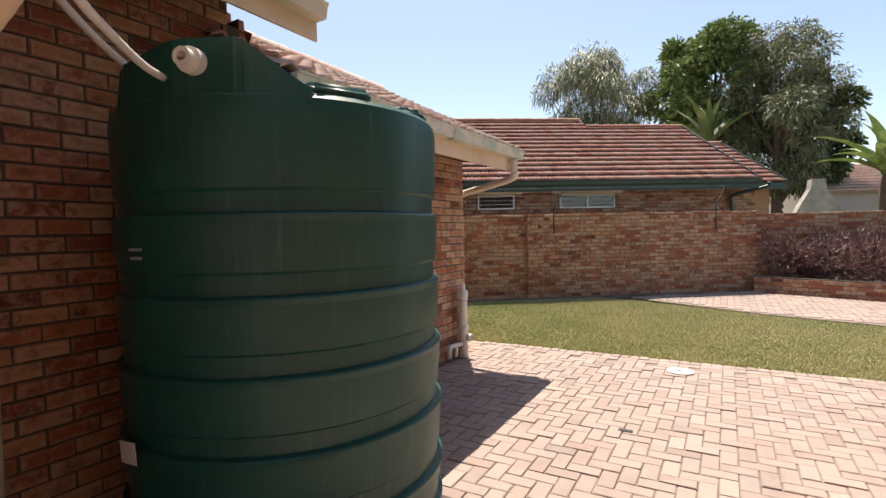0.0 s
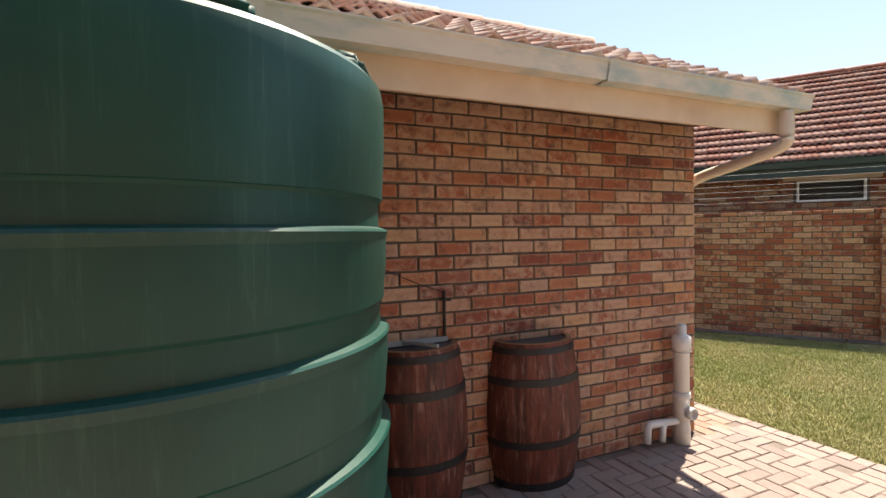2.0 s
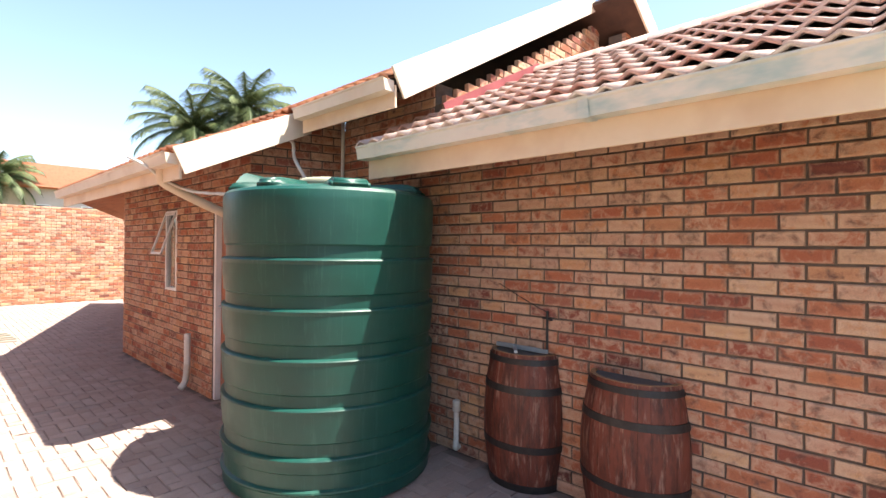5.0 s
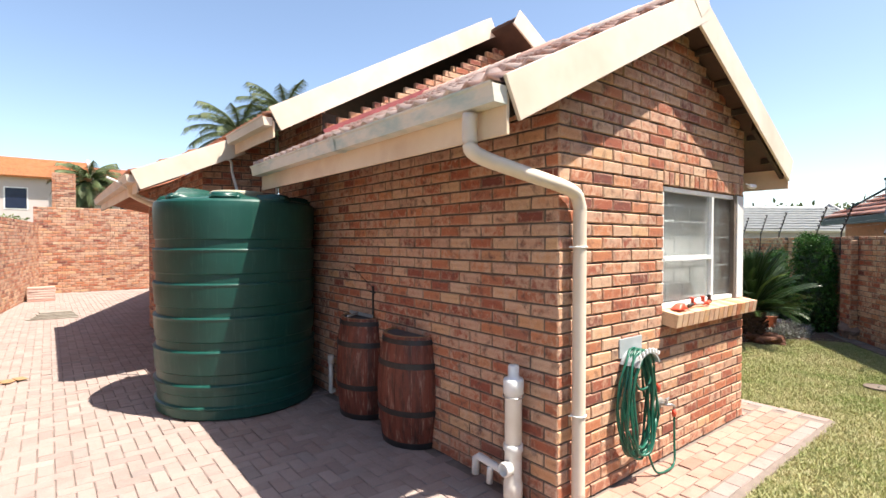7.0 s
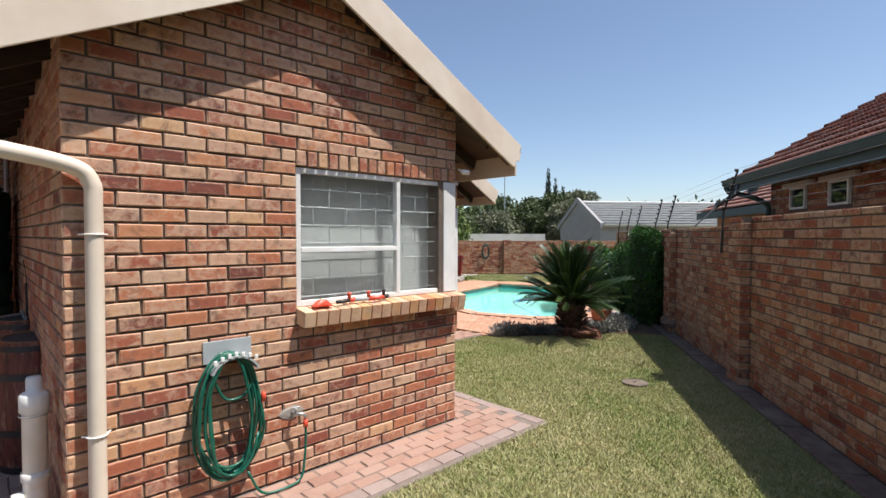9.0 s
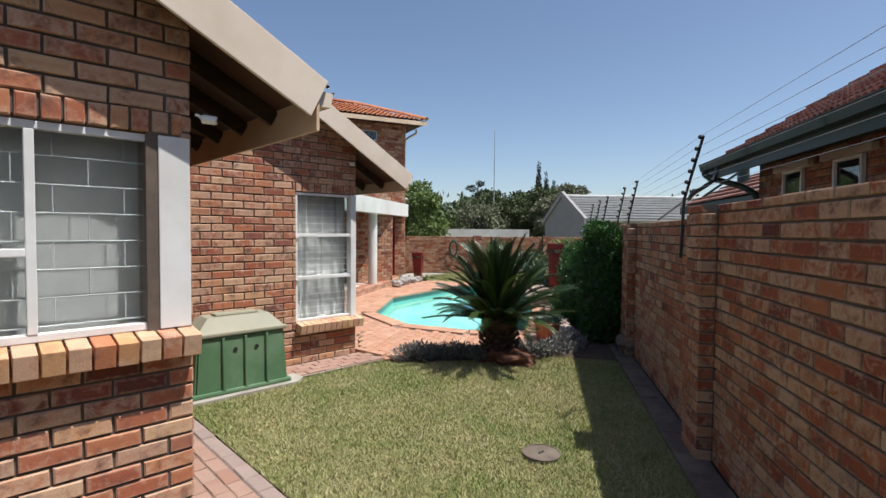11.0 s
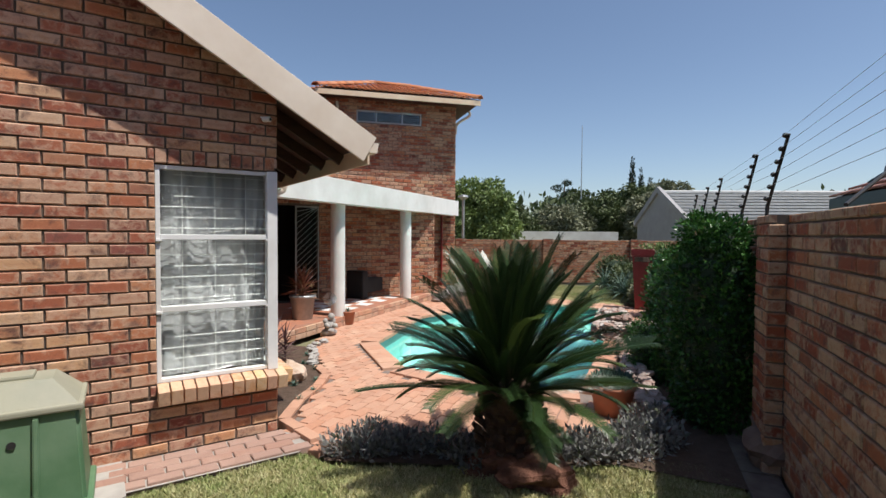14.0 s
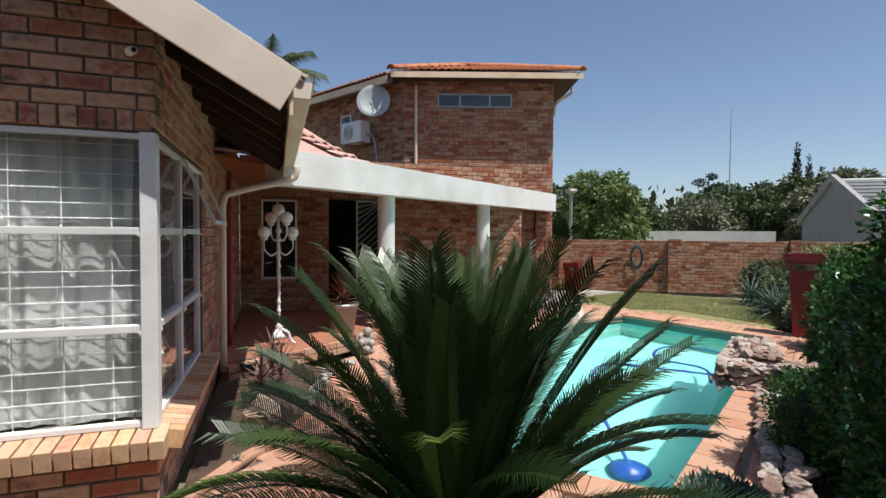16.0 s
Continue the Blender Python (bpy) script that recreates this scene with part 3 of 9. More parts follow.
tiles("roof_tile", (EX - 0.05, RY1 + 0.2, EZ + 0.0), (0, -1, 0), (1, 0, k), RY1 + 0.2 - RY0 - 0.02, sl + 0.02, "tile", roof_w, near=(-0.6, 1.2, 2.4), limit=120, inside=lambda u, v: v < 0.4 or u > 0.12)
tiles("roof_tile", (EX2 + 0.05, RY0 + 0.02, EZ), (0, 1, 0), (-1, 0, k), 2.8 - RY0, sl + 0.02, "tile", roof_e)
ridge_caps("ridge_tile", (APEX_X, RY0 + 0.03, RZ + 0.05), (APEX_X, RY1, RZ + 0.05), "tile", roof_w)
board("flashing", (-0.05, 3.155, EZ + k * 0.57 + 0.17), (APEX_X, 3.155, RZ + 0.17), 0.16, 0.006, "maroon", "maroon painted flashing along the foot of the high gable", side=Vector((0, 1, 0)))
for s, ax in ((-1, EX), (1, EX2)):
    x0, z0_ = ax + s * 0.05, EZ - 0.01
    board("bargeboard", (x0, RY0 + 0.01 + s * 0.0015, z0_ + 0.07), (APEX_X, RY0 + 0.01 + s * 0.0015, RZ + 0.09), 0.235, 0.022, "cream", "cream painted bargeboard along the gable", side=Vector((0, 1, 0)))
    board("fascia", (ax + s * 0.0, RY0 + 0.03, EZ - 0.01), (ax, RY1 + 0.10 if s < 0 else 2.8, EZ - 0.01), 0.21, 0.02, "peach", "peach painted fascia board under the gutter", side=Vector((1, 0, 0)))
bm = bmesh.new()
prism(bm, [(APEX_X - 0.13, RZ - 0.01), (APEX_X, RZ - 0.12), (APEX_X + 0.13, RZ - 0.01), (APEX_X + 0.115, RZ + 0.04), (APEX_X, RZ + 0.102), (APEX_X - 0.115, RZ + 0.04)], RY0 - 0.006, RY0 + 0.015, "y")
bmesh.ops.recalc_face_normals(bm, faces=bm.faces)
structure(part("apex_board", bm, M["cream"]), "cream painted piece closing the gable's peak", "trim")
# exposed rafters under the eaves
for i in range(8):
    y = -0.13 + i * 0.47
    for s, ax in ((-1, EX), (1, EX2)):
        if s > 0 and y > 2.7:
            continue
        if s < 0 and y > 3.2:
            continue
        board("rafter", (ax, y, EZ - 0.035), (ax - s * 0.75, y, EZ - 0.035 + k * 0.75), 0.10, 0.036, "timber", "dark rafter end under the eave", side=Vector((0, 1, 0)))
for s in (-1, 1):
    for i in range(1, 6):
        x = APEX_X + s * (i * 0.36)
        z = RZ - k * i * 0.36 - 0.035
        board("batten", (x, RY0 + 0.02, z), (x, -0.002, z), 0.05, 0.036, "timber", "dark batten under the verge", side=Vector((1, 0, 0)))

# main roof
MEX, MEZ, MAX_, MAZ = -0.60, 2.90, 2.43, 4.60
MEX2, MEZ2 = 6.335, 2.36
k2 = (MAZ - MEZ) / (MAX_ - MEX)
k3 = (MAZ - MEZ2) / (MEX2 - MAX_)
roof_mw = roof_deck("roof_main_west", [(MEX, 3.12, MEZ), (MAX_, 3.12, MAZ), (MAX_, 9.0, MAZ), (MEX, 9.0, MEZ)], label="orange red tiled roof slope of the main house")
roof_me = roof_deck("roof_main_east", [(MAX_, 2.58, MAZ), (MEX2, 2.58, MEZ2), (MEX2, 5.9, MEZ2), (MAX_, 9.0, MAZ)], label="red tiled roof slope of the main house")
tiles("roof_tile", (MEX - 0.05, 9.0, MEZ), (0, -1, 0), (1, 0, k2), 5.87, math.hypot(MAX_ - MEX, MAZ - MEZ), "tile_orange", roof_mw)
tiles("roof_tile", (MEX2 + 0.05, 2.6, MEZ2), (0, 1, 0), (-1, 0, k3), 6.3, math.hypot(MEX2 - MAX_, MAZ - MEZ2), "tile", roof_me, inside=lambda u, v: u < 3.3 + v * 0.68)
board("bargeboard", (MEX - 0.06, 3.1, MEZ + 0.11), (MAX_, 3.1, MAZ + 0.17), 0.25, 0.022, "cream", "cream painted bargeboard along the high gable", side=Vector((0, 1, 0)))
board("bargeboard", (MEX2 + 0.06, 2.56, MEZ2 + 0.05), (MAX_, 2.56, MAZ + 0.08), 0.235, 0.024, "cream", "cream painted bargeboard along the window gable", side=Vector((0, 1, 0)))
board("fascia", (MEX, 3.12, MEZ - 0.01), (MEX, 4.42, MEZ - 0.01), 0.17, 0.02, "peach", "peach painted fascia board", side=Vector((1, 0, 0)))
board("fascia", (MEX2, 2.58, MEZ2 - 0.0), (MEX2, 5.75, MEZ2 - 0.0), 0.17, 0.02, "peach", "peach painted fascia board", side=Vector((1, 0, 0)))
for i in range(7):
    y = 2.64 + i * 0.48
    board("rafter", (MEX2, y, MEZ2 - 0.035), (W2X - 0.0, y, MEZ2 - 0.035 + k3 * (MEX2 - W2X)), 0.10, 0.036, "timber", "dark rafter end under the eave", side=Vector((0, 1, 0)))
# garage roof
GEX, GEZ = -1.62, 2.38
k4 = 0.47
roof_g = roof_deck("roof_garage", [(GEX, 4.54, GEZ), (-0.35, 4.54, GEZ + k4 * 1.27), (-0.35, 9.2, GEZ + k4 * 1.21), (GEX, 9.2, GEZ)], label="orange red tiled roof slope of the garage")
tiles("roof_tile", (GEX - 0.05, 9.2, GEZ), (0, -1, 0), (1, 0, k4), 4.66, 1.35, "tile_orange", roof_g)
# added slope and its wall, laid out to cast the slanting yard shadow
roof_deck("roof_garage_end", [(GEX, 9.2, GEZ), (-0.35, 9.2, GEZ + 0.5), (2.6, 14.6, GEZ + 0.5), (0.82, 16.2, GEZ)], label="unseen roof slope behind the garage, added to cast the slanting yard shadow", material="tile_orange")
brick_wall("wall_garage_end", 1.9, 15.9, -110.5, 7.2, 2.35, start=0)
board("bargeboard", (GEX - 0.07, 4.52, GEZ + 0.06), (-0.55, 4.52, GEZ + 0.08 + k4 * 1.07), 0.225, 0.022, "cream", "cream painted bargeboard of the garage", side=Vector((0, 1, 0)))
board("fascia", (GEX, 4.54, GEZ - 0.01), (GEX, 9.2, GEZ - 0.01), 0.17, 0.02, "peach", "peach painted fascia board", side=Vector((1, 0, 0)))

# upper storey roof: two slopes meeting on a hip
tp = lambda u, v, z: Vector((TW.x + u * ca - v * sa, TW.y + u * sa + v * ca, z))
roof_t = roof_deck("roof_upper", [tp(-0.25, -0.45, 5.14), tp(4.0, -0.5, 5.14), tp(4.0, 5.2, 5.14), tp(-0.4, 5.2, 5.14)], label="orange red tiled roof with hips of the upper storey")
ta_, tb_, tr0, tr1 = tp(-0.28, -0.48, 5.19), tp(4.03, -0.52, 5.19), tp(1.5, 2.0, 6.1), tp(2.3, 2.0, 6.1)
deck2 = roof_deck("roof_upper_front", [ta_, tb_, tr1, tr0], "soffit")
L1 = (tb_ - ta_).length
upv = (tr0 - ta_) - (tb_ - ta_).normalized() * (tr0 - ta_).dot((tb_ - ta_).normalized())
lu0, lu1, lv = (tr0 - ta_).dot((tb_ - ta_) / L1), (tr1 - ta_).dot((tb_ - ta_) / L1), upv.length
tiles("roof_tile", ta_, tb_ - ta_, upv, L1, lv, "tile_orange", deck2, inside=lambda u, v: lu0 * v / lv < u < L1 - (L1 - lu1) * v / lv)
roof_deck("roof_upper_east", [tb_, tp(4.03, 5.2, 5.19), tr1], "tile_orange")
roof_deck("roof_upper_left", [tp(-0.4, 5.2, 5.19), ta_, tr0], "tile_orange")
ridge_caps("ridge_tile", ta_ + Vector((0, 0, 0.06)), tr0 + Vector((0, 0, 0.06)), "tile_orange", roof_t)
ridge_caps("ridge_tile", tb_ + Vector((0, 0, 0.06)), tr1 + Vector((0, 0, 0.06)), "tile_orange", roof_t)
ridge_caps("ridge_tile", tr0 + Vector((0, 0, 0.05)), tr1 + Vector((0, 0, 0.05)), "tile_orange", roof_t)

wl = wall_frame(TW.x - 2.19, TW.y + 3.79, -60)
q0, q1 = wl @ Vector((-1.6, -0.45, 5.17)), wl @ Vector((4.27, -0.45, 5.17))
q2, q3 = wl @ Vector((3.3, 2.4, 6.15)), wl @ Vector((-1.6, 2.4, 6.15))
dk = roof_deck("roof_upper_west", [q0, q1, q2, q3], "soffit", "orange tiled roof slope over the upstairs side wall")
tiles("roof_tile", q0, q1 - q0, q3 - q0, (q1 - q0).length, (q3 - q0).length, "tile_orange", dk)
board("fascia", q0 + Vector((0, 0, -0.01)), q1 + Vector((0, 0, -0.01)), 0.16, 0.02, "peach", "peach painted fascia of the upper roof", side=Vector((-0.7, -0.7, 0)))
board("fascia", ta_ + Vector((0, 0, -0.01)), tb_ + Vector((0, 0, -0.01)), 0.13, 0.02, "peach", "peach painted fascia board of the upper roof", side=Vector((sa, -ca, 0)))
# low tiled roof over the start of the porch
q0, q1 = Vector((5.6, 5.35, 2.44)), Vector((7.5, 6.62, 2.44))
q2, q3 = Vector((6.55, 9.4, 3.62)), Vector((5.3, 9.4, 3.9))
dk = roof_deck("roof_porch", [q0, q1, q2, q3], "tile", "reddish tiled lean to roof beside the upper wall")
e_ = (q1 - q0).normalized()
u_ = (q3 - q0) - e_ * (q3 - q0).dot(e_)
H_, xl_, xr_ = u_.length, (q3 - q0).dot(e_), (q2 - q0).dot(e_)
L_ = (q1 - q0).length
tiles("roof_tile", q0 + e_ * xl_ + Vector((0, 0, 0.02)), e_, u_, L_ - xl_, H_, "tile", dk, inside=lambda u, v: xl_ * v / H_ < u + xl_ < L_ + (xr_ - L_) * v / H_)

# porch: beam, slab, columns, floor
B0, B1 = Vector((6.2, 5.62, 0)), Vector((12.35, 10.02, 0))
bd = (B1 - B0).normalized()
board("porch_beam", (B0.x, B0.y, 2.50), (B1.x, B1.y, 2.50), 0.40, 0.22, "plaster", "white plastered beam over the porch", side=Vector((-bd.y, bd.x, 0)))
# ceiling surface is unseen; the dark wood colour keeps the porch shade deep
roof_deck("porch_ceiling", [(W2X + 0.02, 5.3, 2.36), (6.3, 5.9, 2.36), (12.2, 10.1, 2.36), (9.1, 11.1, 2.36), (9.0, 9.02, 2.36), (W2X + 0.02, 9.02, 2.36)], "door_wood", "unseen porch ceiling coloured dark to cut bounced light")
floor = bmesh.new()
prism(floor, [(W2X + 0.03, 5.55), (6.6, 6.05), (11.9, 9.75), (12.0, 10.2), (9.1, 11.1), (8.9, 8.98), (W2X + 0.03, 8.98)], -0.02, 0.17)
structure(part("porch_floor", floor, M["redfloor"] if "redfloor" in M else M["pot"]), "red polished porch floor", "floor")

# ---- ground ----
bm = bmesh.new()
HOLE = [(8.45, 2.05), (13.43, 5.3), (12.7, 7.73), (11.03, 7.38), (9.42, 6.97), (7.68, 5.35), (7.35, 3.91), (7.79, 2.78)]
sets = [[bm.verts.new((x, y, -0.09)) for x, y in pts] for pts in ([(-400, -400), (400, -400), (400, 400), (-400, 400)], HOLE)]
bmesh.ops.triangle_fill(bm, use_beauty=True, edges=[bm.edges.new((l[i], l[(i + 1) % len(l)])) for l in sets for i in range(len(l))])
structure(part("ground", bm, M["farground"]), "dry grass and earth ground", "ground")


# ---- more materials ----
def foliage(name, stops, rough=0.5, joined=True, trans=0.15, pale=None):
    m, nt, b = mat(name, rough, 0, 0.4)
    col = ramp(nt, random_out(nt, joined), stops)
    n = noise_fac(nt, 1.6, 3, 0.6, "Position")
    col = mix(nt, 1.0, col, ramp(nt, n, [(0.3, (0.75, 0.75, 0.75)), (0.7, (1.2, 1.2, 1.2))]), "MULTIPLY")
    nt.links.new(col, b.inputs["Base Color"])
    if trans:
        t = nt.nodes.new("ShaderNodeBsdfTranslucent")
        nt.links.new(col, t.inputs[0])
        mx = nt.nodes.new("ShaderNodeMixShader")
        mx.inputs[0].default_value = trans
        out = nt.nodes["Material Output"]
        nt.links.new(b.outputs[0], mx.inputs[1])
        nt.links.new(t.outputs[0], mx.inputs[2])
        nt.links.new(mx.outputs[0], out.inputs[0])
    return m


M["leaf_hedge"] = foliage("glossy_hedge_leaf", [(0, (0.02, 0.065, 0.015)), (0.5, (0.035, 0.11, 0.02)), (0.85, (0.06, 0.17, 0.03)), (1, (0.11, 0.25, 0.05))], 0.3)
M["leaf_cycad"] = foliage("cycad_leaf", [(0, (0.018, 0.040, 0.014)), (0.6, (0.032, 0.062, 0.018)), (1, (0.055, 0.095, 0.022))], 0.35, trans=0.08)
M["leaf_cycad_young"] = foliage("cycad_leaf_young", [(0, (0.05, 0.09, 0.02)), (1, (0.10, 0.15, 0.035))], 0.35, trans=0.1)
M["leaf_tree"] = foliage("tree_leaf", [(0, (0.05, 0.075, 0.028)), (0.5, (0.08, 0.11, 0.04)), (1, (0.13, 0.155, 0.065))], 0.6)
M["leaf_bright"] = foliage("bright_tree_leaf", [(0, (0.09, 0.14, 0.045)), (0.5, (0.16, 0.225, 0.07)), (1, (0.26, 0.33, 0.12))], 0.55)
M["leaf_grey"] = foliage("willow_leaf", [(0, (0.11, 0.125, 0.07)), (0.5, (0.18, 0.195, 0.115)), (1, (0.28, 0.285, 0.18))], 0.6)
M["leaf_willow"] = foliage("fine_willow_leaf", [(0, (0.10, 0.12, 0.065)), (0.5, (0.15, 0.17, 0.10)), (1, (0.24, 0.25, 0.17))], 0.6)
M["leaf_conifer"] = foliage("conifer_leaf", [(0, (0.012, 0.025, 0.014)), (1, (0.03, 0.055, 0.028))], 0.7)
M["leaf_silver"] = foliage("silver_groundcover_leaf", [(0, (0.13, 0.12, 0.12)), (0.5, (0.22, 0.22, 0.21)), (0.85, (0.30, 0.31, 0.28)), (1, (0.10, 0.12, 0.07))], 0.7)
M["leaf_red"] = foliage("reddish_leaf", [(0, (0.20, 0.06, 0.04)), (0.5, (0.30, 0.12, 0.08)), (0.8, (0.24, 0.17, 0.08)), (1, (0.36, 0.20, 0.12))], 0.5)
M["leaf_purple"] = foliage("purple_shrub_leaf", [(0, (0.10, 0.05, 0.05)), (0.5, (0.17, 0.09, 0.09)), (1, (0.25, 0.15, 0.13))], 0.6)
M["leaf_blue"] = foliage("blue_green_leaf", [(0, (0.06, 0.12, 0.09)), (1, (0.14, 0.22, 0.17))], 0.5)


def grass_material():
    m, nt, b = mat("grass_blade", 0.7, 0, 0.3)
    r = random_out(nt, True)
    green = ramp(nt, r, [(0, (0.15, 0.22, 0.055)), (0.6, (0.23, 0.30, 0.09)), (1, (0.33, 0.37, 0.15))])
    straw = ramp(nt, r, [(0, (0.38, 0.33, 0.17)), (0.6, (0.54, 0.47, 0.27)), (1, (0.68, 0.59, 0.39))])
    n = noise_fac(nt, 0.9, 5, 0.7, "Position", dist=0.5)
    mask = ramp(nt, n, [(0.40, (0.05,) * 3), (0.60, (1.0,) * 3)])
    n2 = noise_fac(nt, 11, 3, 0.7, "Position")
    mask2 = ramp(nt, n2, [(0.42, (0.05,) * 3), (0.64, (0.8,) * 3)])
    f = mix(nt, 0.5, mask, mask2)
    geo = nt.nodes.new("ShaderNodeNewGeometry")
    sep = nt.nodes.new("ShaderNodeSeparateXYZ")
    nt.links.new(geo.outputs["Position"], sep.inputs[0])
    west = nt.nodes.new("ShaderNodeMapRange")
    for k, v in enumerate((2.0, -1.5, 0.0, 0.42), 1):
        west.inputs[k].default_value = v
    nt.links.new(sep.outputs[0], west.inputs[0])
    f = mix(nt, west.outputs[0], f, (1.0, 1.0, 1.0))
    col = mix(nt, f, green, straw)
    nt.links.new(col, b.inputs["Base Color"])
    return m


M["grass"] = grass_material()


def wood_stave():
    m, nt, b = mat("barrel_stave", 0.55, 0, 0.4)
    col = ramp(nt, random_out(nt, False), [(0, (0.12, 0.034, 0.022)), (0.5, (0.19, 0.05, 0.03)), (1, (0.15, 0.045, 0.03))])
    n = noise_fac(nt, 5, 5, 0.7, "Position", (7, 7, 1))
    col = mix(nt, ramp(nt, n, [(0.53, (0, 0, 0)), (0.68, (0.75,) * 3)]), col, (0.38, 0.23, 0.17))
    n = noise_fac(nt, 3, 4, 0.7, "Position", (5, 5, 1.2))
    col = mix(nt, ramp(nt, n, [(0.45, (0, 0, 0)), (0.66, (0.8,) * 3)]), col, (0.035, 0.016, 0.013))
    nt.links.new(col, b.inputs["Base Color"])
    bump(nt, b, noise_fac(nt, 40, 4, 0.7, "Position", (1, 1, 0.15)), 0.4, 0.003)
    return m


M["stave"] = wood_stave()


def tank_plastic():
    m, nt, b = mat("green_tank_plastic", 0.33, 0, 0.5)
    f = noise_fac(nt, 2.2, 4, 0.6, "Position")
    col = ramp(nt, f, [(0.3, (0.002, 0.046, 0.036)), (0.7, (0.004, 0.070, 0.054))])
    n = noise_fac(nt, 9, 6, 0.8, "Position", (3.2, 3.2, 0.12))
    col = mix(nt, ramp(nt, n, [(0.54, (0, 0, 0)), (0.74, (0.42,) * 3)]), col, (0.07, 0.17, 0.13))
    n = noise_fac(nt, 1.1, 5, 0.7, "Position")
    col = mix(nt, ramp(nt, n, [(0.55, (0, 0, 0)), (0.8, (0.14,) * 3)]), col, (0.08, 0.13, 0.085))
    nt.links.new(col, b.inputs["Base Color"])
    r = ramp(nt, noise_fac(nt, 3, 4, 0.6, "Position"), [(0.3, (0.36,) * 3), (0.7, (0.52,) * 3)])
    nt.links.new(r, b.inputs["Roughness"])
    bump(nt, b, noise_fac(nt, 4, 3, 0.5, "Position"), 0.25, 0.01)
    return m


M["tank"] = tank_plastic()


def glass(name, rough=0.0, tint=(0.9, 0.95, 0.94)):
    m, nt, b = mat(name, rough, 0, 0.5)
    b.inputs["Base Color"].default_value = (*tint, 1)
    b.inputs["Transmission Weight"].default_value = 1.0
    b.inputs["IOR"].default_value = 1.45
    return m, nt, b


M["glass"] = glass("window_glass")[0]
M["water"], wnt, wb = glass("pool_water", 0.02, (0.80, 0.97, 0.96))
wb.inputs["IOR"].default_value = 1.33
bump(wnt, wb, noise_fac(wnt, 3.5, 3, 0.5, "Position"), 0.12, 0.02)
M["obscure"], ont, ob_ = glass("obscure_glass", 0.18, (0.86, 0.9, 0.9))
bump(ont, ob_, noise_fac(ont, 160, 2, 0.5, "Position"), 0.3, 0.002)
M["basin"] = surface("pool_plaster", (0.22, 0.60, 0.55), (0.28, 0.68, 0.62), 1.2, 0.8, fine=8, bumps=0.05)
M["basin_tile"] = surface("pool_band_tile", (0.03, 0.12, 0.11), (0.06, 0.18, 0.16), 25, 0.4)
M["curtain"] = surface("sheer_curtain", (0.40, 0.40, 0.41), (0.50, 0.50, 0.51), 9, 0.9, fine=80, bumps=0.1, stretch=(1, 1, 0.3))
M["blind"] = surface("pale_grey_blind", (0.30, 0.31, 0.31), (0.38, 0.39, 0.39), 5, 0.9)
M["globe"] = surface("white_glass_globe", (0.78, 0.76, 0.68), (0.84, 0.82, 0.75), 5, 0.2)
M["bluehose"] = surface("blue_hose", (0.01, 0.06, 0.30), (0.015, 0.08, 0.38), 9, 0.4)
M["redfloor"] = surface("red_polished_floor", (0.30, 0.075, 0.04), (0.36, 0.10, 0.055), 3, 0.35, fine=40, bumps=0.05)
M["bark"] = surface("bark", (0.09, 0.06, 0.04), (0.17, 0.12, 0.085), 10, 0.95, fine=25, bumps=1.0, dist=0.02)
M["cycad_trunk"] = surface("cycad_trunk", (0.05, 0.03, 0.022), (0.11, 0.06, 0.04), 16, 0.95, fine=30, bumps=1.0, dist=0.02)
M["lidwood"] = surface("grey_weathered_lid", (0.075, 0.07, 0.07), (0.13, 0.12, 0.115), 6, 0.85, fine=30, bumps=0.3)
M["rimwood"] = surface("worn_rim_wood", (0.30, 0.15, 0.07), (0.42, 0.26, 0.13), 18, 0.8)
M["panelblue"] = surface("solar_cell", (0.015, 0.02, 0.045), (0.02, 0.03, 0.06), 2, 0.2)
M["orange"] = surface("orange_plastic", (0.60, 0.22, 0.02), (0.68, 0.28, 0.03), 6, 0.4)
M["tyre"] = M["black"]


# ---- paving ----
def floor_frame(x, y, z, angle=0.0):
    a = radians(angle)
    m = Matrix(((math.cos(a), 0, -math.sin(a), x), (math.sin(a), 0, math.cos(a), y), (0, -1, 0, z), (0, 0, 0, 1)))
    return m


def inside_poly(x, y, poly):
    c = False
    n = len(poly)
    for i in range(n):
        (x1, y1), (x2, y2) = poly[i], poly[(i + 1) % n]
        if (y1 > y) != (y2 > y) and x < (x2 - x1) * (y - y1) / (y2 - y1) + x1:
            c = not c
    return c


def herringbone(x0, x1, y0, y1, s, test, gap=0.005):
    out = []
    for i in range(int((x1 - x0) / s) + 1):
        for j in range(int((y1 - y0) / s) + 1):
            k = (i - j) % 4
            if k in (0, 3):
                w, h = (2, 1) if k == 0 else (1, 2)
                u, v = i * s, j * s
                if test(x0 + u + w * s / 2, y0 + v + h * s / 2):
                    out.append((u, v, w * s - gap, h * s - gap))
    return out


def rows_paving(poly, w, h, fm, gap=0.006, shift=0.5, extent=(-12, 12, -12, 12), soldierly=False):
    """Straight courses of pavers over a plan outline, in the floor frame fm."""
    out = []
    j = 0
    v = extent[2]
    while v < extent[3]:
        u = extent[0] - (shift * w if j % 2 else 0)
        while u < extent[1]:
            c = fm @ Vector((u + w / 2, 0, v + h / 2))
            if inside_poly(c.x, c.y, poly):
                out.append((u, v, w - gap, h - gap))
            u += w
        v += h
        j += 1
    return out


PV = 0.105
YARD = [(-7, -0.36), (-0.02, -0.36), (-0.02, 4.60), (-0.89, 4.92), (-0.89, 9.2), (2.4, 9.2), (2.4, 17.8), (-7, 17.8)]
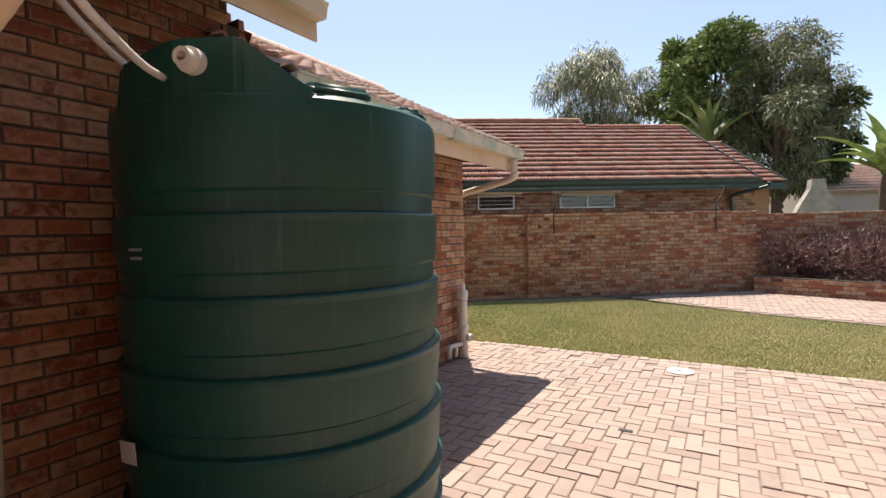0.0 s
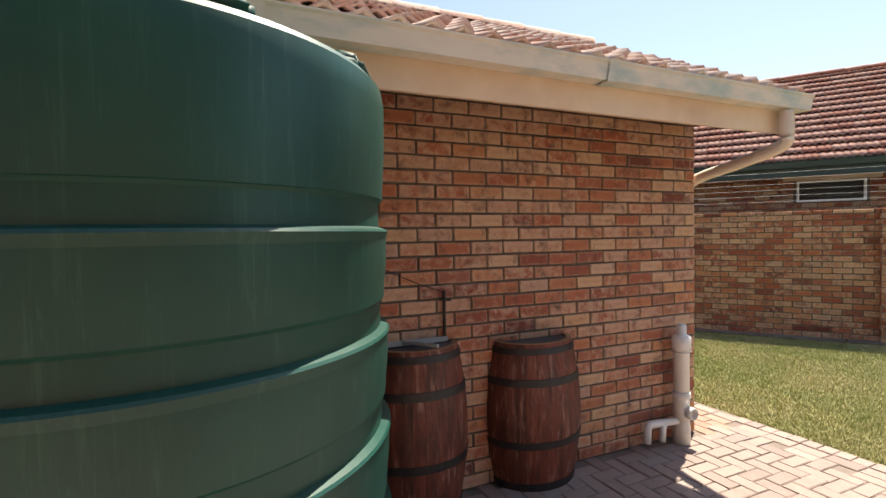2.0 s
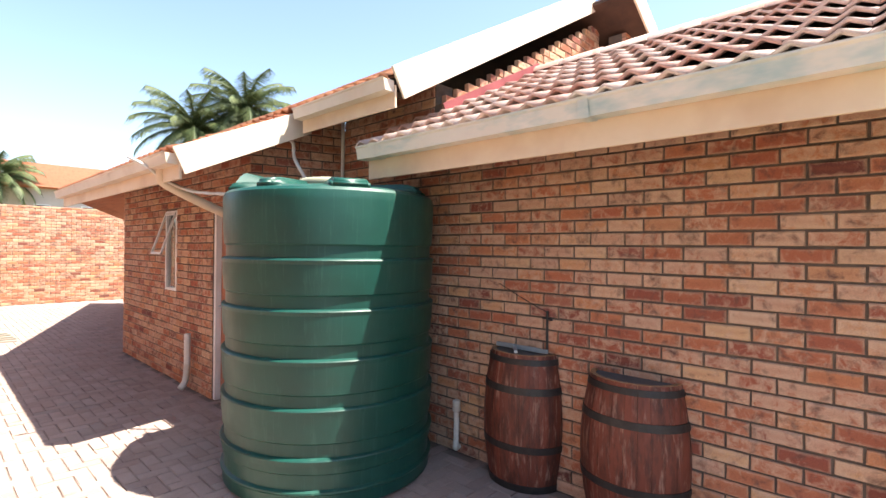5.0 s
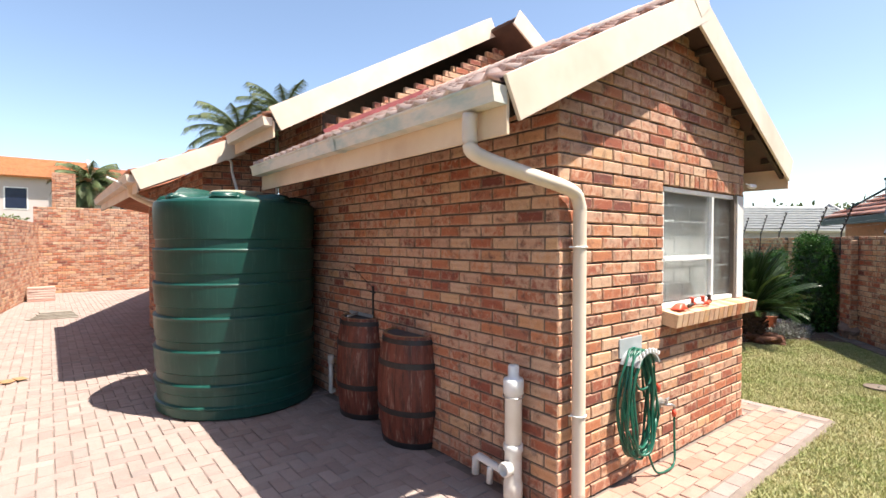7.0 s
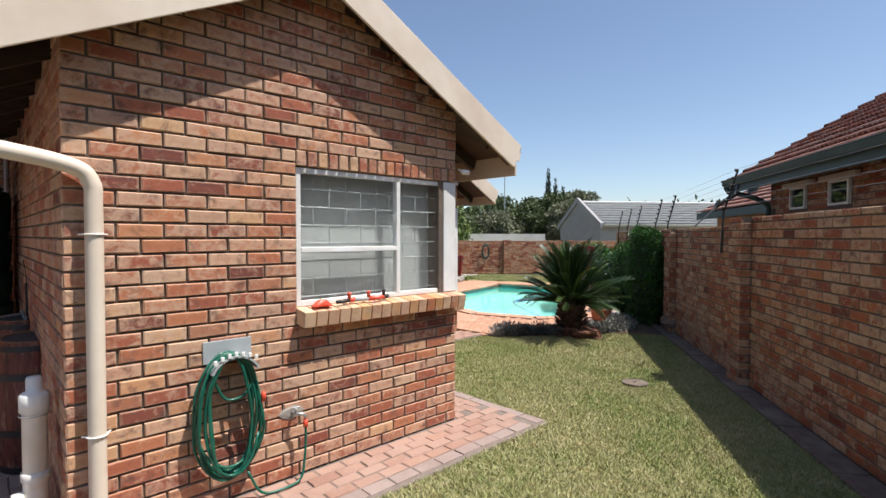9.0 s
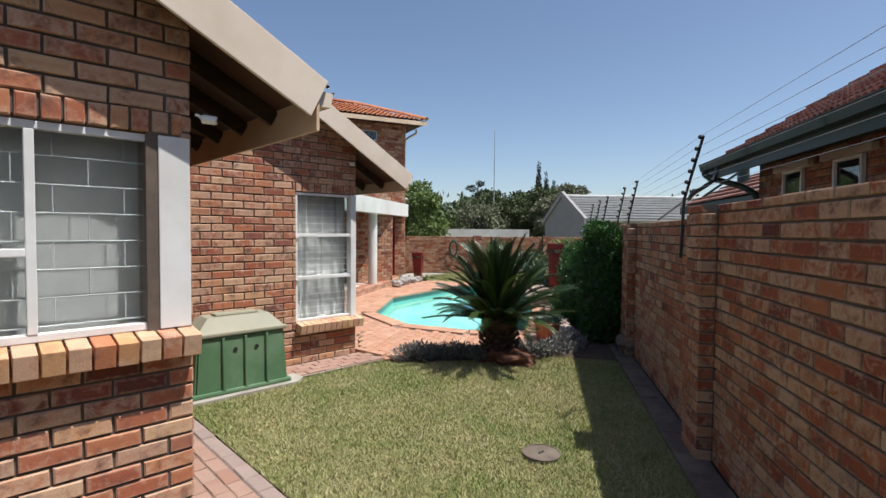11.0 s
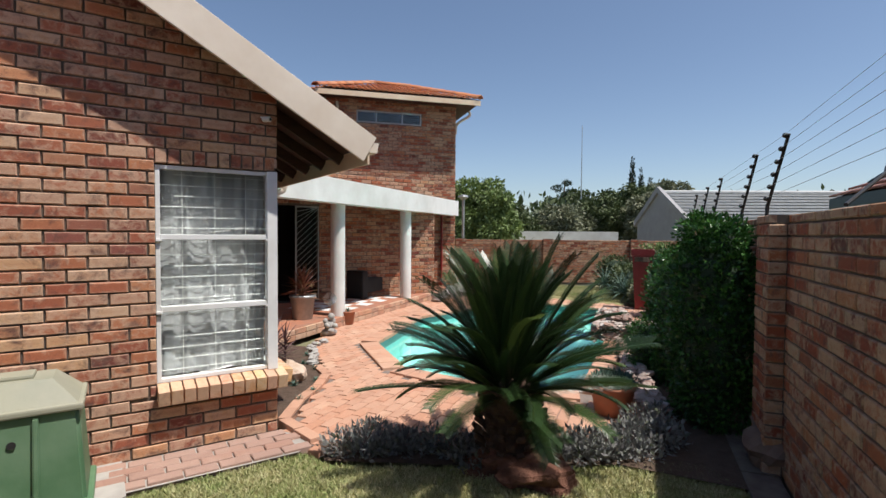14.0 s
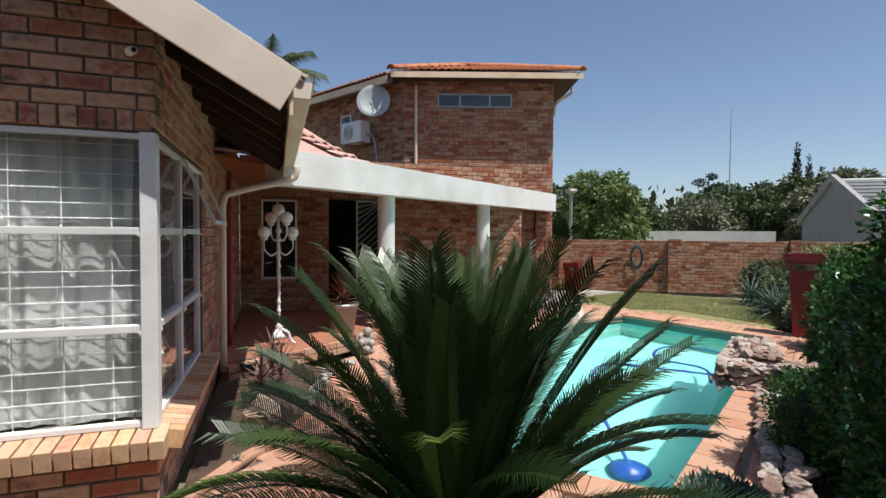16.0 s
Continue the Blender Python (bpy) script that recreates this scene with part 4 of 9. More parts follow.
joints = flat("yard_bedding", [(-7.2, -0.62), (3.34, -0.62), (3.34, 3), (3, 18), (-7.2, 18)], -0.012, "joint", "sandy joints of the paving", "paving")
yard = flat("yard_paving", [(-7.2, -0.61), (2.9, -0.61), (2.9, 17.9), (-7.2, 17.9)], -0.010, "joint", "pinkish grey concrete pavers laid in herringbone", "paving")
yf = floor_frame(-7, -0.36, 0.0)
BRICK_JOBS.append((herringbone(-7, 2.4, -0.36, 17.8, PV, lambda x, y: inside_poly(x, y, YARD)), yf, "paver", yard, (-1.9, 1.2, 0), 300))
yb = floor_frame(-7, -0.60, 0.0)
BRICK_JOBS.append(([(i * 0.105, 0, 0.1, 0.115) for i in range(67)] + [(i * 0.21, 0.12, 0.205, 0.115) for i in range(33)], yb, "paver", yard, None, 0))
# path round the wing
path = flat("wing_path", [(0, -0.56), (3.34, -0.56), (3.34, 0.0), (3.3, 2.2), (2.78, 2.2), (2.78, 0), (0, 0)], -0.008, "joint", "reddish brick path along the house wall", "paving")
PATHP = [(0.0, -0.44), (3.22, -0.44), (3.22, 2.2), (2.79, 2.2), (2.79, -0.01), (0, -0.01)]
pf = floor_frame(0.0, -0.56, 0.0)
BRICK_JOBS.append(([(i * 0.21, 0.12, 0.2, 0.1) for i in range(15)] + [(i * 0.21 - 0.1, 0.226, 0.2, 0.1) for i in range(16)] + [(i * 0.21, 0.332, 0.2, 0.1) for i in range(15)] + [(i * 0.21 - 0.1, 0.438, 0.2, 0.1) for i in range(16)]
                   + [(2.80 + a * 0.106, 0.55 + b * 0.21 + (a % 2) * 0.1, 0.1, 0.2) for a in range(4) for b in range(12)], pf, "path", path, None, 0))
BRICK_JOBS.append(([(i * 0.21, 0, 0.204, 0.108) for i in range(15)] + [(3.16 + 0.07, i * 0.21, 0.108, 0.204) for i in range(13)], pf, "paver", path, None, 0))
# path under the tall window
path2 = flat("window_path", [(4.5, 2.35), (5.68, 2.35), (5.9, 2.6), (5.68, 2.85), (4.5, 2.85)], -0.006, "concrete", "narrow pink brick path under the window", "paving")
BRICK_JOBS.append(([(i * 0.215, 0, 0.205, 0.1) for i in range(6)] + [(i * 0.215 - 0.1, 0.11, 0.205, 0.1) for i in range(6)] + [(i * 0.215, 0.22, 0.205, 0.1) for i in range(6)] + [(i * 0.215 - 0.1, 0.33, 0.205, 0.1) for i in range(6)], floor_frame(4.5, 2.37, 0.012), "path", path2, None, 0))

# ---- lawn ----
LAWN = [(-3.3, -0.64), (3.36, -0.60), (3.36, 2.2), (4.4, 2.2), (4.6, 2.32), (5.72, 2.32), (5.80, 2.05), (6.6, 1.5), (7.5, 0.95), (8.0, 0.65), (7.8, 0.0), (-0.2, -5.62), (-1.2, -5.4), (-3.4, -4.3), (-7.5, -2.9), (-7.5, -0.64)]
flat("lawn", LAWN, -0.02, "earth", "patchy green and straw coloured lawn", "lawn")
LAWN2 = [(13.2, 8.6), (14.2, 8.2), (14.6, 6.2), (15.6, 6.4), (16.8, 9.0), (15.4, 11.0), (13.6, 10.4)]
flat("far_lawn", [(12.4, 8.4), (13.5, 7.6), (14.0, 5.9)] + LAWN2[3:], -0.018, "earth", "green lawn beyond the pool", "lawn")


def grass(name, poly, count, z=0.0, near=None, hmin=0.012, hmax=0.034):
    rng = np.random.default_rng(5)
    P = np.array(poly)
    lo, hi = P.min(0), P.max(0)
    pts = []
    while sum(len(p) for p in pts) < count:
        q = rng.uniform(lo, hi, (count, 2))
        x, y = q[:, 0], q[:, 1]
        c = np.zeros(len(q), bool)
        for i in range(len(P)):
            (x1, y1), (x2, y2) = P[i], P[(i + 1) % len(P)]
            if y1 != y2:
                c ^= ((y1 > y) != (y2 > y)) & (x < (x2 - x1) * (y - y1) / (y2 - y1) + x1)
        pts.append(q[c])
    q = np.concatenate(pts)[:count]
    n = len(q)
    a = rng.uniform(0, 2 * np.pi, n)
    h = rng.uniform(hmin, hmax, n)
    w = rng.uniform(0.003, 0.006, n)
    lean = rng.uniform(0.2, 1.1, n) * h
    b = rng.uniform(0, 2 * np.pi, n)
    V = np.empty((n, 3, 3))
    dx, dy = np.cos(a) * w, np.sin(a) * w
    V[:, 0] = np.stack([q[:, 0] - dx, q[:, 1] - dy, np.full(n, z - 0.018)], 1)
    V[:, 1] = np.stack([q[:, 0] + dx, q[:, 1] + dy, np.full(n, z - 0.018)], 1)
    V[:, 2] = np.stack([q[:, 0] + np.cos(b) * lean, q[:, 1] + np.sin(b) * lean, z - 0.018 + h], 1)
    return tri_mesh(name, V.reshape(-1, 3), 3, M["grass"])


def tri_mesh(name, V, per, material, parent=None, kind="stuff"):
    """A mesh of many small faces with `per` corners each."""
    n = len(V) // per
    me = bpy.data.meshes.new(name)
    me.vertices.add(len(V))
    me.vertices.foreach_set("co", np.asarray(V, dtype=np.float32).ravel())
    me.loops.add(len(V))
    me.loops.foreach_set("vertex_index", np.arange(len(V), dtype=np.int32))
    me.polygons.add(n)
    me.polygons.foreach_set("loop_start", np.arange(0, len(V), per, dtype=np.int32))
    me.update(calc_edges=True)
    me.materials.append(material)
    ob = new(name, me)
    ob.parent = parent
    return tagged(ob, "", "", "", kind)


NEARLAWN = [(-3.3, -0.64), (3.36, -0.60), (3.36, 2.2), (4.4, 2.2), (4.6, 2.32), (5.72, 2.32), (5.80, 2.05), (6.6, 1.5), (7.5, 0.95), (8.0, 0.65), (7.8, 0.0), (-0.2, -5.62), (-1.2, -5.4), (-3.4, -4.3)]
tagged(grass("grass", NEARLAWN, 460000), "short patchy grass with straw coloured blades", "grass")
tagged(grass("grass", [(-3.4, -4.3), (-7.5, -2.9), (-7.5, -0.64), (-3.3, -0.64)], 130000), "short patchy grass with straw coloured blades", "grass")
tagged(grass("grass", LAWN2, 60000, 0.0, hmin=0.03, hmax=0.07), "green grass beyond the pool", "grass")

# ---- pool ----
POOL = [(8.50, 2.18), (13.40, 5.36), (12.62, 7.80), (11.05, 7.30), (9.45, 6.90), (7.74, 5.32), (7.42, 3.92), (7.85, 2.82)]
DECK = [(5.72, 2.84), (5.80, 2.40), (6.6, 1.75), (8.1, 1.05), (9.3, 2.1), (10.4, 2.85), (11.3, 3.3), (14.2, 5.3), (14.2, 6.2), (13.2, 8.6), (12.9, 9.4), (12.0, 9.9), (7.4, 6.6), (6.9, 5.5), (6.5, 3.95)]


def ring_scale(poly, d):
    c = Vector((sum(p[0] for p in poly) / len(poly), sum(p[1] for p in poly) / len(poly)))
    out = []
    n = len(poly)
    for i in range(n):
        a, b, e = Vector(poly[i - 1]), Vector(poly[i]), Vector(poly[(i + 1) % n])
        n1, n2 = (b - a).normalized(), (e - b).normalized()
        m = (Vector((n1.y, -n1.x)) + Vector((n2.y, -n2.x))).normalized()
        s = d / max(0.3, m.dot(Vector((n1.y, -n1.x))))
        out.append(tuple(b + m * s))
    return out


bm = bmesh.new()
outer = [bm.verts.new((x, y, -0.012)) for x, y in DECK]
inner = [bm.verts.new((x, y, -0.012)) for x, y in POOL]
es = [bm.edges.new((l[i], l[(i + 1) % len(l)])) for l in (outer, inner) for i in range(len(l))]
bmesh.ops.triangle_fill(bm, use_beauty=True, edges=es)
deck = structure(part("pool_deck", bm, M["joint"]), "orange terracotta paving round the pool", "paving")
big = ring_scale(POOL, 0.27)
fm = floor_frame(7.0, 2.0, 0.0, 34)
BRICK_JOBS.append(([c for c in rows_paving(DECK, 0.21, 0.106, fm, extent=(-6, 9, -6, 9)) if not inside_poly(*(fm @ Vector((c[0] + 0.1, 0, c[1] + 0.05))).xy, big)], fm, "terra", deck, (7.3, 2.6, 0), 300))
for i in range(len(POOL)):
    a, b = Vector(POOL[i]), Vector(POOL[(i + 1) % len(POOL)])
    d = b - a
    ang = math.degrees(math.atan2(d.y, d.x))
    cf = floor_frame(a.x, a.y, 0.022, ang)
    n = max(1, round(d.length / 0.23))
    BRICK_JOBS.append(([(k * d.length / n, -0.26, d.length / n - 0.006, 0.27) for k in range(n)], cf, "terra", deck, None, 0))
bm = bmesh.new()
pr = [POOL, POOL, ring_scale(POOL, -0.05)]
zs = [0.0, -0.22, -1.25]
rings = [[bm.verts.new((x, y, z)) for x, y in p] for p, z in zip(pr, zs)]
for a, b in zip(rings[1:], rings[2:]):
    for i in range(len(a)):
        bm.faces.new((a[i], a[(i + 1) % len(a)], b[(i + 1) % len(a)], b[i]))
bm.faces.new(rings[-1])
structure(part("pool_basin", bm, M["basin"]), "turquoise plastered pool basin", "pool")
bm = bmesh.new()
a_, b_ = [[bm.verts.new((x, y, z)) for x, y in POOL] for z in (0.02, -0.22)]
for i in range(len(a_)):
    bm.faces.new((a_[i], a_[(i + 1) % len(a_)], b_[(i + 1) % len(a_)], b_[i]))
structure(part("pool_tile_band", bm, M["basin_tile"]), "dark green tile band at the pool's waterline", "pool")
w = flat("water", POOL, -0.12, "water", "clear turquoise pool water", "water")
w.visible_shadow = False
# a hose and cleaner afloat in the pool
pc = thing("pool_cleaner", 9.3, 3.5, -1.2, "blue pool cleaner head on the pool floor", "pool cleaner")
bm = bmesh.new()
lathe(bm, [(0.17, 0), (0.19, 0.03), (0.12, 0.08), (0.05, 0.12)], 20)
part("head", bm, M["bluehose"], pc, smooth=True)
bm = bmesh.new()
tube(bm, smooth_line([(9.3, 3.5, -1.1), (9.6, 4.4, -0.6), (10.2, 5.2, -0.14), (10.9, 4.8, -0.13), (11.4, 4.4, -0.13), (12.0, 4.7, -0.13), (12.3, 5.4, -0.13), (11.8, 5.8, -0.13), (11.2, 5.3, -0.13), (11.4, 4.7, -0.13), (11.0, 4.2, -0.13)]), 0.022, 8)
h = part("pool_hose", bm, M["bluehose"])
tagged(h, "blue ribbed pool hose afloat in the pool", "pool hose")

# soil beds
flat("house_bed", [(5.72, 2.86), (6.45, 3.95), (6.85, 5.45), (6.5, 6.0), (5.68, 5.5)], 0.01, "soil", "bare soil bed beside the house", "flower bed")
flat("palm_bed", [(5.78, 2.1), (5.86, 2.45), (6.65, 1.8), (8.1, 1.15), (8.5, 1.3), (10.4, 3.0), (11.6, 3.5), (14.2, 5.4), (14.9, 5.2), (15.0, 3.9), (8.0, 0.1), (7.5, 0.93), (6.6, 1.48)], 0.005, "soil", "dark soil flower bed between lawn and pool", "flower bed")
flat("far_bed", [(14.3, 5.3), (14.6, 6.2), (15.6, 6.4), (16.8, 9.0), (18.6, 8.4), (17.2, 5.0)], -0.008, "soil", "planted bed beyond the pool", "flower bed")

# ---- boundary walls ----
U = Vector((0.8171, 0.5765, 0))
N = Vector((0.5765, -0.8171, 0))
BP = Vector((0.0, -5.6, 0))


def bpt(u, n, z=0.0):
    return BP + U * u + N * n + Vector((0, 0, z))


PIL = 7.42   # the pilaster's place along the boundary wall
e = bpt(PIL, 0)
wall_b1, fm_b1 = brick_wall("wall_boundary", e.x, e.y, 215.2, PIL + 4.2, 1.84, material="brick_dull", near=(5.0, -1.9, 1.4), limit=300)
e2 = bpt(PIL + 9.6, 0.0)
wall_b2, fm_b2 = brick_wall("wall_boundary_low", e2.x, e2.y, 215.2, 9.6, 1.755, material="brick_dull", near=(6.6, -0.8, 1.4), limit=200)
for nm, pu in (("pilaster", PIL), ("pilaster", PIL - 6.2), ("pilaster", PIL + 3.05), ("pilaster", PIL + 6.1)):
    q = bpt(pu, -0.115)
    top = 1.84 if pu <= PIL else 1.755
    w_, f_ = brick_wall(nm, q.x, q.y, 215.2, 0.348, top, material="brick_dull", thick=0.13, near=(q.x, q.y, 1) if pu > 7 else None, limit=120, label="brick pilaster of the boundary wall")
    q = bpt(pu - 0.348, -0.115)
    fs = wall_frame(q.x, q.y, 215.2 + 90)
    BRICK_JOBS.append(([(0.003, 0.004 + r * COURSE, 0.108, COURSE - JOINT) for r in range(int(top / COURSE))], fs, "brick_dull", w_, None, 0))
    q = bpt(pu, 0.0)
    fs = wall_frame(q.x, q.y, 215.2 - 90)
    BRICK_JOBS.append(([(0.003, 0.004 + r * COURSE, 0.108, COURSE - JOINT) for r in range(int(top / COURSE))], fs, "brick_dull", w_, None, 0))
# the strip of concrete at its foot
bm = bmesh.new()
for k in range(24):
    p = bpt(-3.5 + k * 0.85, -0.13)
    box(bm, (0, -0.11, -0.05), (0.84, 0.11, 0.012 + (k % 3) * 0.003), Matrix.Translation(p) @ pose(0, 0, 0, 0, 0, 35.2), bevel=0.006)
structure(part("kerb_strip", bm, M["kerb"]), "dark dirty concrete strip at the foot of the boundary wall", "kerb")
# driveway and planter beyond the lawn
flat("driveway", [(-1.0, -5.75), (-3.4, -4.4), (-7.5, -3.0), (-14, -3), (-14, -9), (-3.6, -8.2)], -0.005, "joint", "pale grey paved driveway", "driveway")
df = floor_frame(-14, -9, 0.006)
DRIVE = [(-1.1, -5.85), (-3.4, -4.5), (-7.5, -3.1), (-14, -3.1), (-14, -9), (-3.6, -8.1)]
BRICK_JOBS.append((herringbone(-14, -1, -9, -3, 0.12, lambda x, y: inside_poly(x, y, DRIVE)), df, "paver", bpy.data.objects["driveway"], None, 0))
pq = Vector((-3.3, -8.05, 0))
w3, f3 = brick_wall("wall_street", -3.3, -8.1, 180 + 12, 9.0, 1.76, material="brick_dull")
w4, f4 = brick_wall("planter_wall", -3.35, -7.6, 180 - 24, 5.0, 0.36, material="brick_dull", label="low brick planter wall", thick=0.11)
flat("planter_soil", [(-3.4, -7.6), (-7.9, -5.6), (-12, -9.7), (-3.4, -8.1)], 0.30, "soil", "soil of the raised planter", "flower bed")
# far walls east
w5, f5 = brick_wall("wall_garden_end", 12.2, 13.6, -34 + 0, 14.5, 1.42, material="brick_dull")
for k in range(5):
    q = f5 @ Vector((2.2 + k * 2.9, -0.11, 0))
    brick_wall("pilaster", q.x, q.y, -34, 0.35, 1.46, material="brick_dull", thick=0.12, label="brick pilaster of the garden wall")
flat("side_path", [(12.6, 10.3), (13.5, 10.5), (15.4, 11.2), (14.6, 12.0), (12.6, 11.8)], -0.006, "concrete", "pale concrete path by the garden wall", "paving")
# yard walls west
brick_wall("wall_yard_side", -4.71, 1.94, 82.5, 16.0, 2.2, start=1)


# added unseen wall: holds back western sky light from tank and garage wall
brick_wall("wall_next_door", -5.6, 9.6, -90, 9.6, 5.6, start=1, material="brick_dull", label="unseen plain brick wall added to cut the western sky light")


# ---- things of the yard ----
def water_tank():
    t = thing("water_tank", -0.822, 3.60, 0, "large ribbed dark green plastic water tank with a domed lid", "water tank")
    R = 0.775
    # each band stands proud of the groove under it, with a rounded ledge along its foot
    bands = [(2.00, 1.688), (1.587, 1.365), (1.263, 1.05), (0.948, 0.735), (0.638, 0.43), (0.326, 0.238)]
    prof = [(0.0, 0.004), (R - 0.03, 0.004), (R - 0.004, 0.02), (R, 0.10), (R + 0.012, 0.115), (R + 0.010, 0.125), (R - 0.012, 0.135)]
    for top, foot in reversed(bands):
        prof += [(R - 0.012, foot - 0.012), (R - 0.004, foot - 0.003), (R + 0.001, foot), (R + 0.004, foot + 0.05), (R + 0.010, (top + foot) / 2), (R + 0.012, top - 0.03)]
        if top < 1.9:
            prof += [(R + 0.016, top - 0.012), (R + 0.018, top - 0.004), (R + 0.012, top + 0.004), (R - 0.012, top + 0.012)]
    prof += [(R + 0.012, 2.00), (R + 0.006, 2.035), (R - 0.012, 2.055), (R - 0.10, 2.078), (R - 0.3, 2.10), (0.3, 2.13), (0, 2.14)]
    bm = bmesh.new()
    lathe(bm, prof[1:], 96)
    body = part("body", bm, M["tank"], t, smooth=True)
    body.data.set_sharp_from_angle(angle=radians(11))
    # raised ribs and lugs of the lid
    for k in range(8):
        a = radians(20 + k * 45)
        bm = bmesh.new()
        prism(bm, [(0.30, 2.06), (0.36, 2.135), (0.66, 2.13), (0.745, 2.105), (0.755, 2.06), (0.72, 2.03), (0.30, 2.03)], -0.13 if k % 2 else -0.07, 0.13 if k % 2 else 0.07, "y")
        bmesh.ops.bevel(bm, geom=bm.edges[:], offset=0.02, segments=3, affect="EDGES")
        bmesh.ops.rotate(bm, verts=bm.verts, cent=(0, 0, 0), matrix=Matrix.Rotation(a, 3, "Z"))
        part("lid_rib", bm, M["tank"], t, smooth=True)
    bm = bmesh.new()
    lathe(bm, [(0.27, 2.12), (0.275, 2.165), (0.25, 2.185), (0.05, 2.195), (0, 2.195)], 40)
    part("lid", bm, M["boxlid"], t, "bleached screw lid", smooth=True)
    # the high shoulder with its fittings, on the house side
    bm = bmesh.new()
    lo = [(-0.66, 0.45), (-0.45, 0.64), (-0.20, 0.765), (0.10, 0.785), (0.30, 0.70), (0.20, 0.40), (-0.25, 0.20), (-0.55, 0.25)]
    hz = [2.07, 2.27, 2.27, 2.22, 2.10, 2.09, 2.09, 2.07]
    a_ = [bm.verts.new((x, y, 2.0)) for x, y in lo]
    b_ = [bm.verts.new((x * 0.98, y * 0.98, z)) for (x, y), z in zip(lo, hz)]
    bm.faces.new(a_[::-1])
    for i in range(8):
        bm.faces.new((a_[i], a_[(i + 1) % 8], b_[(i + 1) % 8], b_[i]))
    c_ = bm.verts.new((-0.15, 0.45, 2.14))
    for i in range(8):
        bm.faces.new((b_[i], b_[(i + 1) % 8], c_))
    bmesh.ops.bevel(bm, geom=bm.edges[:], offset=0.02, segments=3, affect="EDGES")
    part("inlet_shoulder", bm, M["tank"], t)
    bm = bmesh.new()
    m = Matrix.Translation((-0.30, 0.725, 2.16)) @ Euler((radians(-90), 0, radians(22))).to_matrix().to_4x4()
    lathe(bm, [(0.0, -0.03), (0.05, -0.03), (0.05, 0.02), (0.035, 0.02), (0.035, 0.06), (0.018, 0.06), (0.018, 0.01), (0, 0.01)], 20, m=m)
    part("outlet", bm, M["pvc"], t, "grey pipe fitting")
    bm = bmesh.new()
    box(bm, (-0.001, -0.075, -0.045), (0.001, 0.075, 0.045), Matrix.Translation((0.812 * math.cos(radians(83)), 0.812 * math.sin(radians(83)), 0.63)) @ Matrix.Rotation(radians(83), 4, "Z") @ Matrix.Rotation(radians(8), 4, "X"))
    part("label", bm, M["white"], t, "white paper label")
    # the maker's mark as plain bars
    for z, w in ((1.46, 0.13), (1.425, 0.11)):
        bm = bmesh.new()
        for i in range(7):
            a = radians(92 - i * w * 8)
            r = 0.79
            box(bm, (-0.0005, -0.0045, -0.006), (0.001, 0.0045, 0.006), Matrix.Translation((r * math.cos(a), r * math.sin(a), z)) @ Matrix.Rotation(a, 4, "Z"))
        part("maker_mark", bm, M["grey"], t, "pale printed mark")
    return t


water_tank()


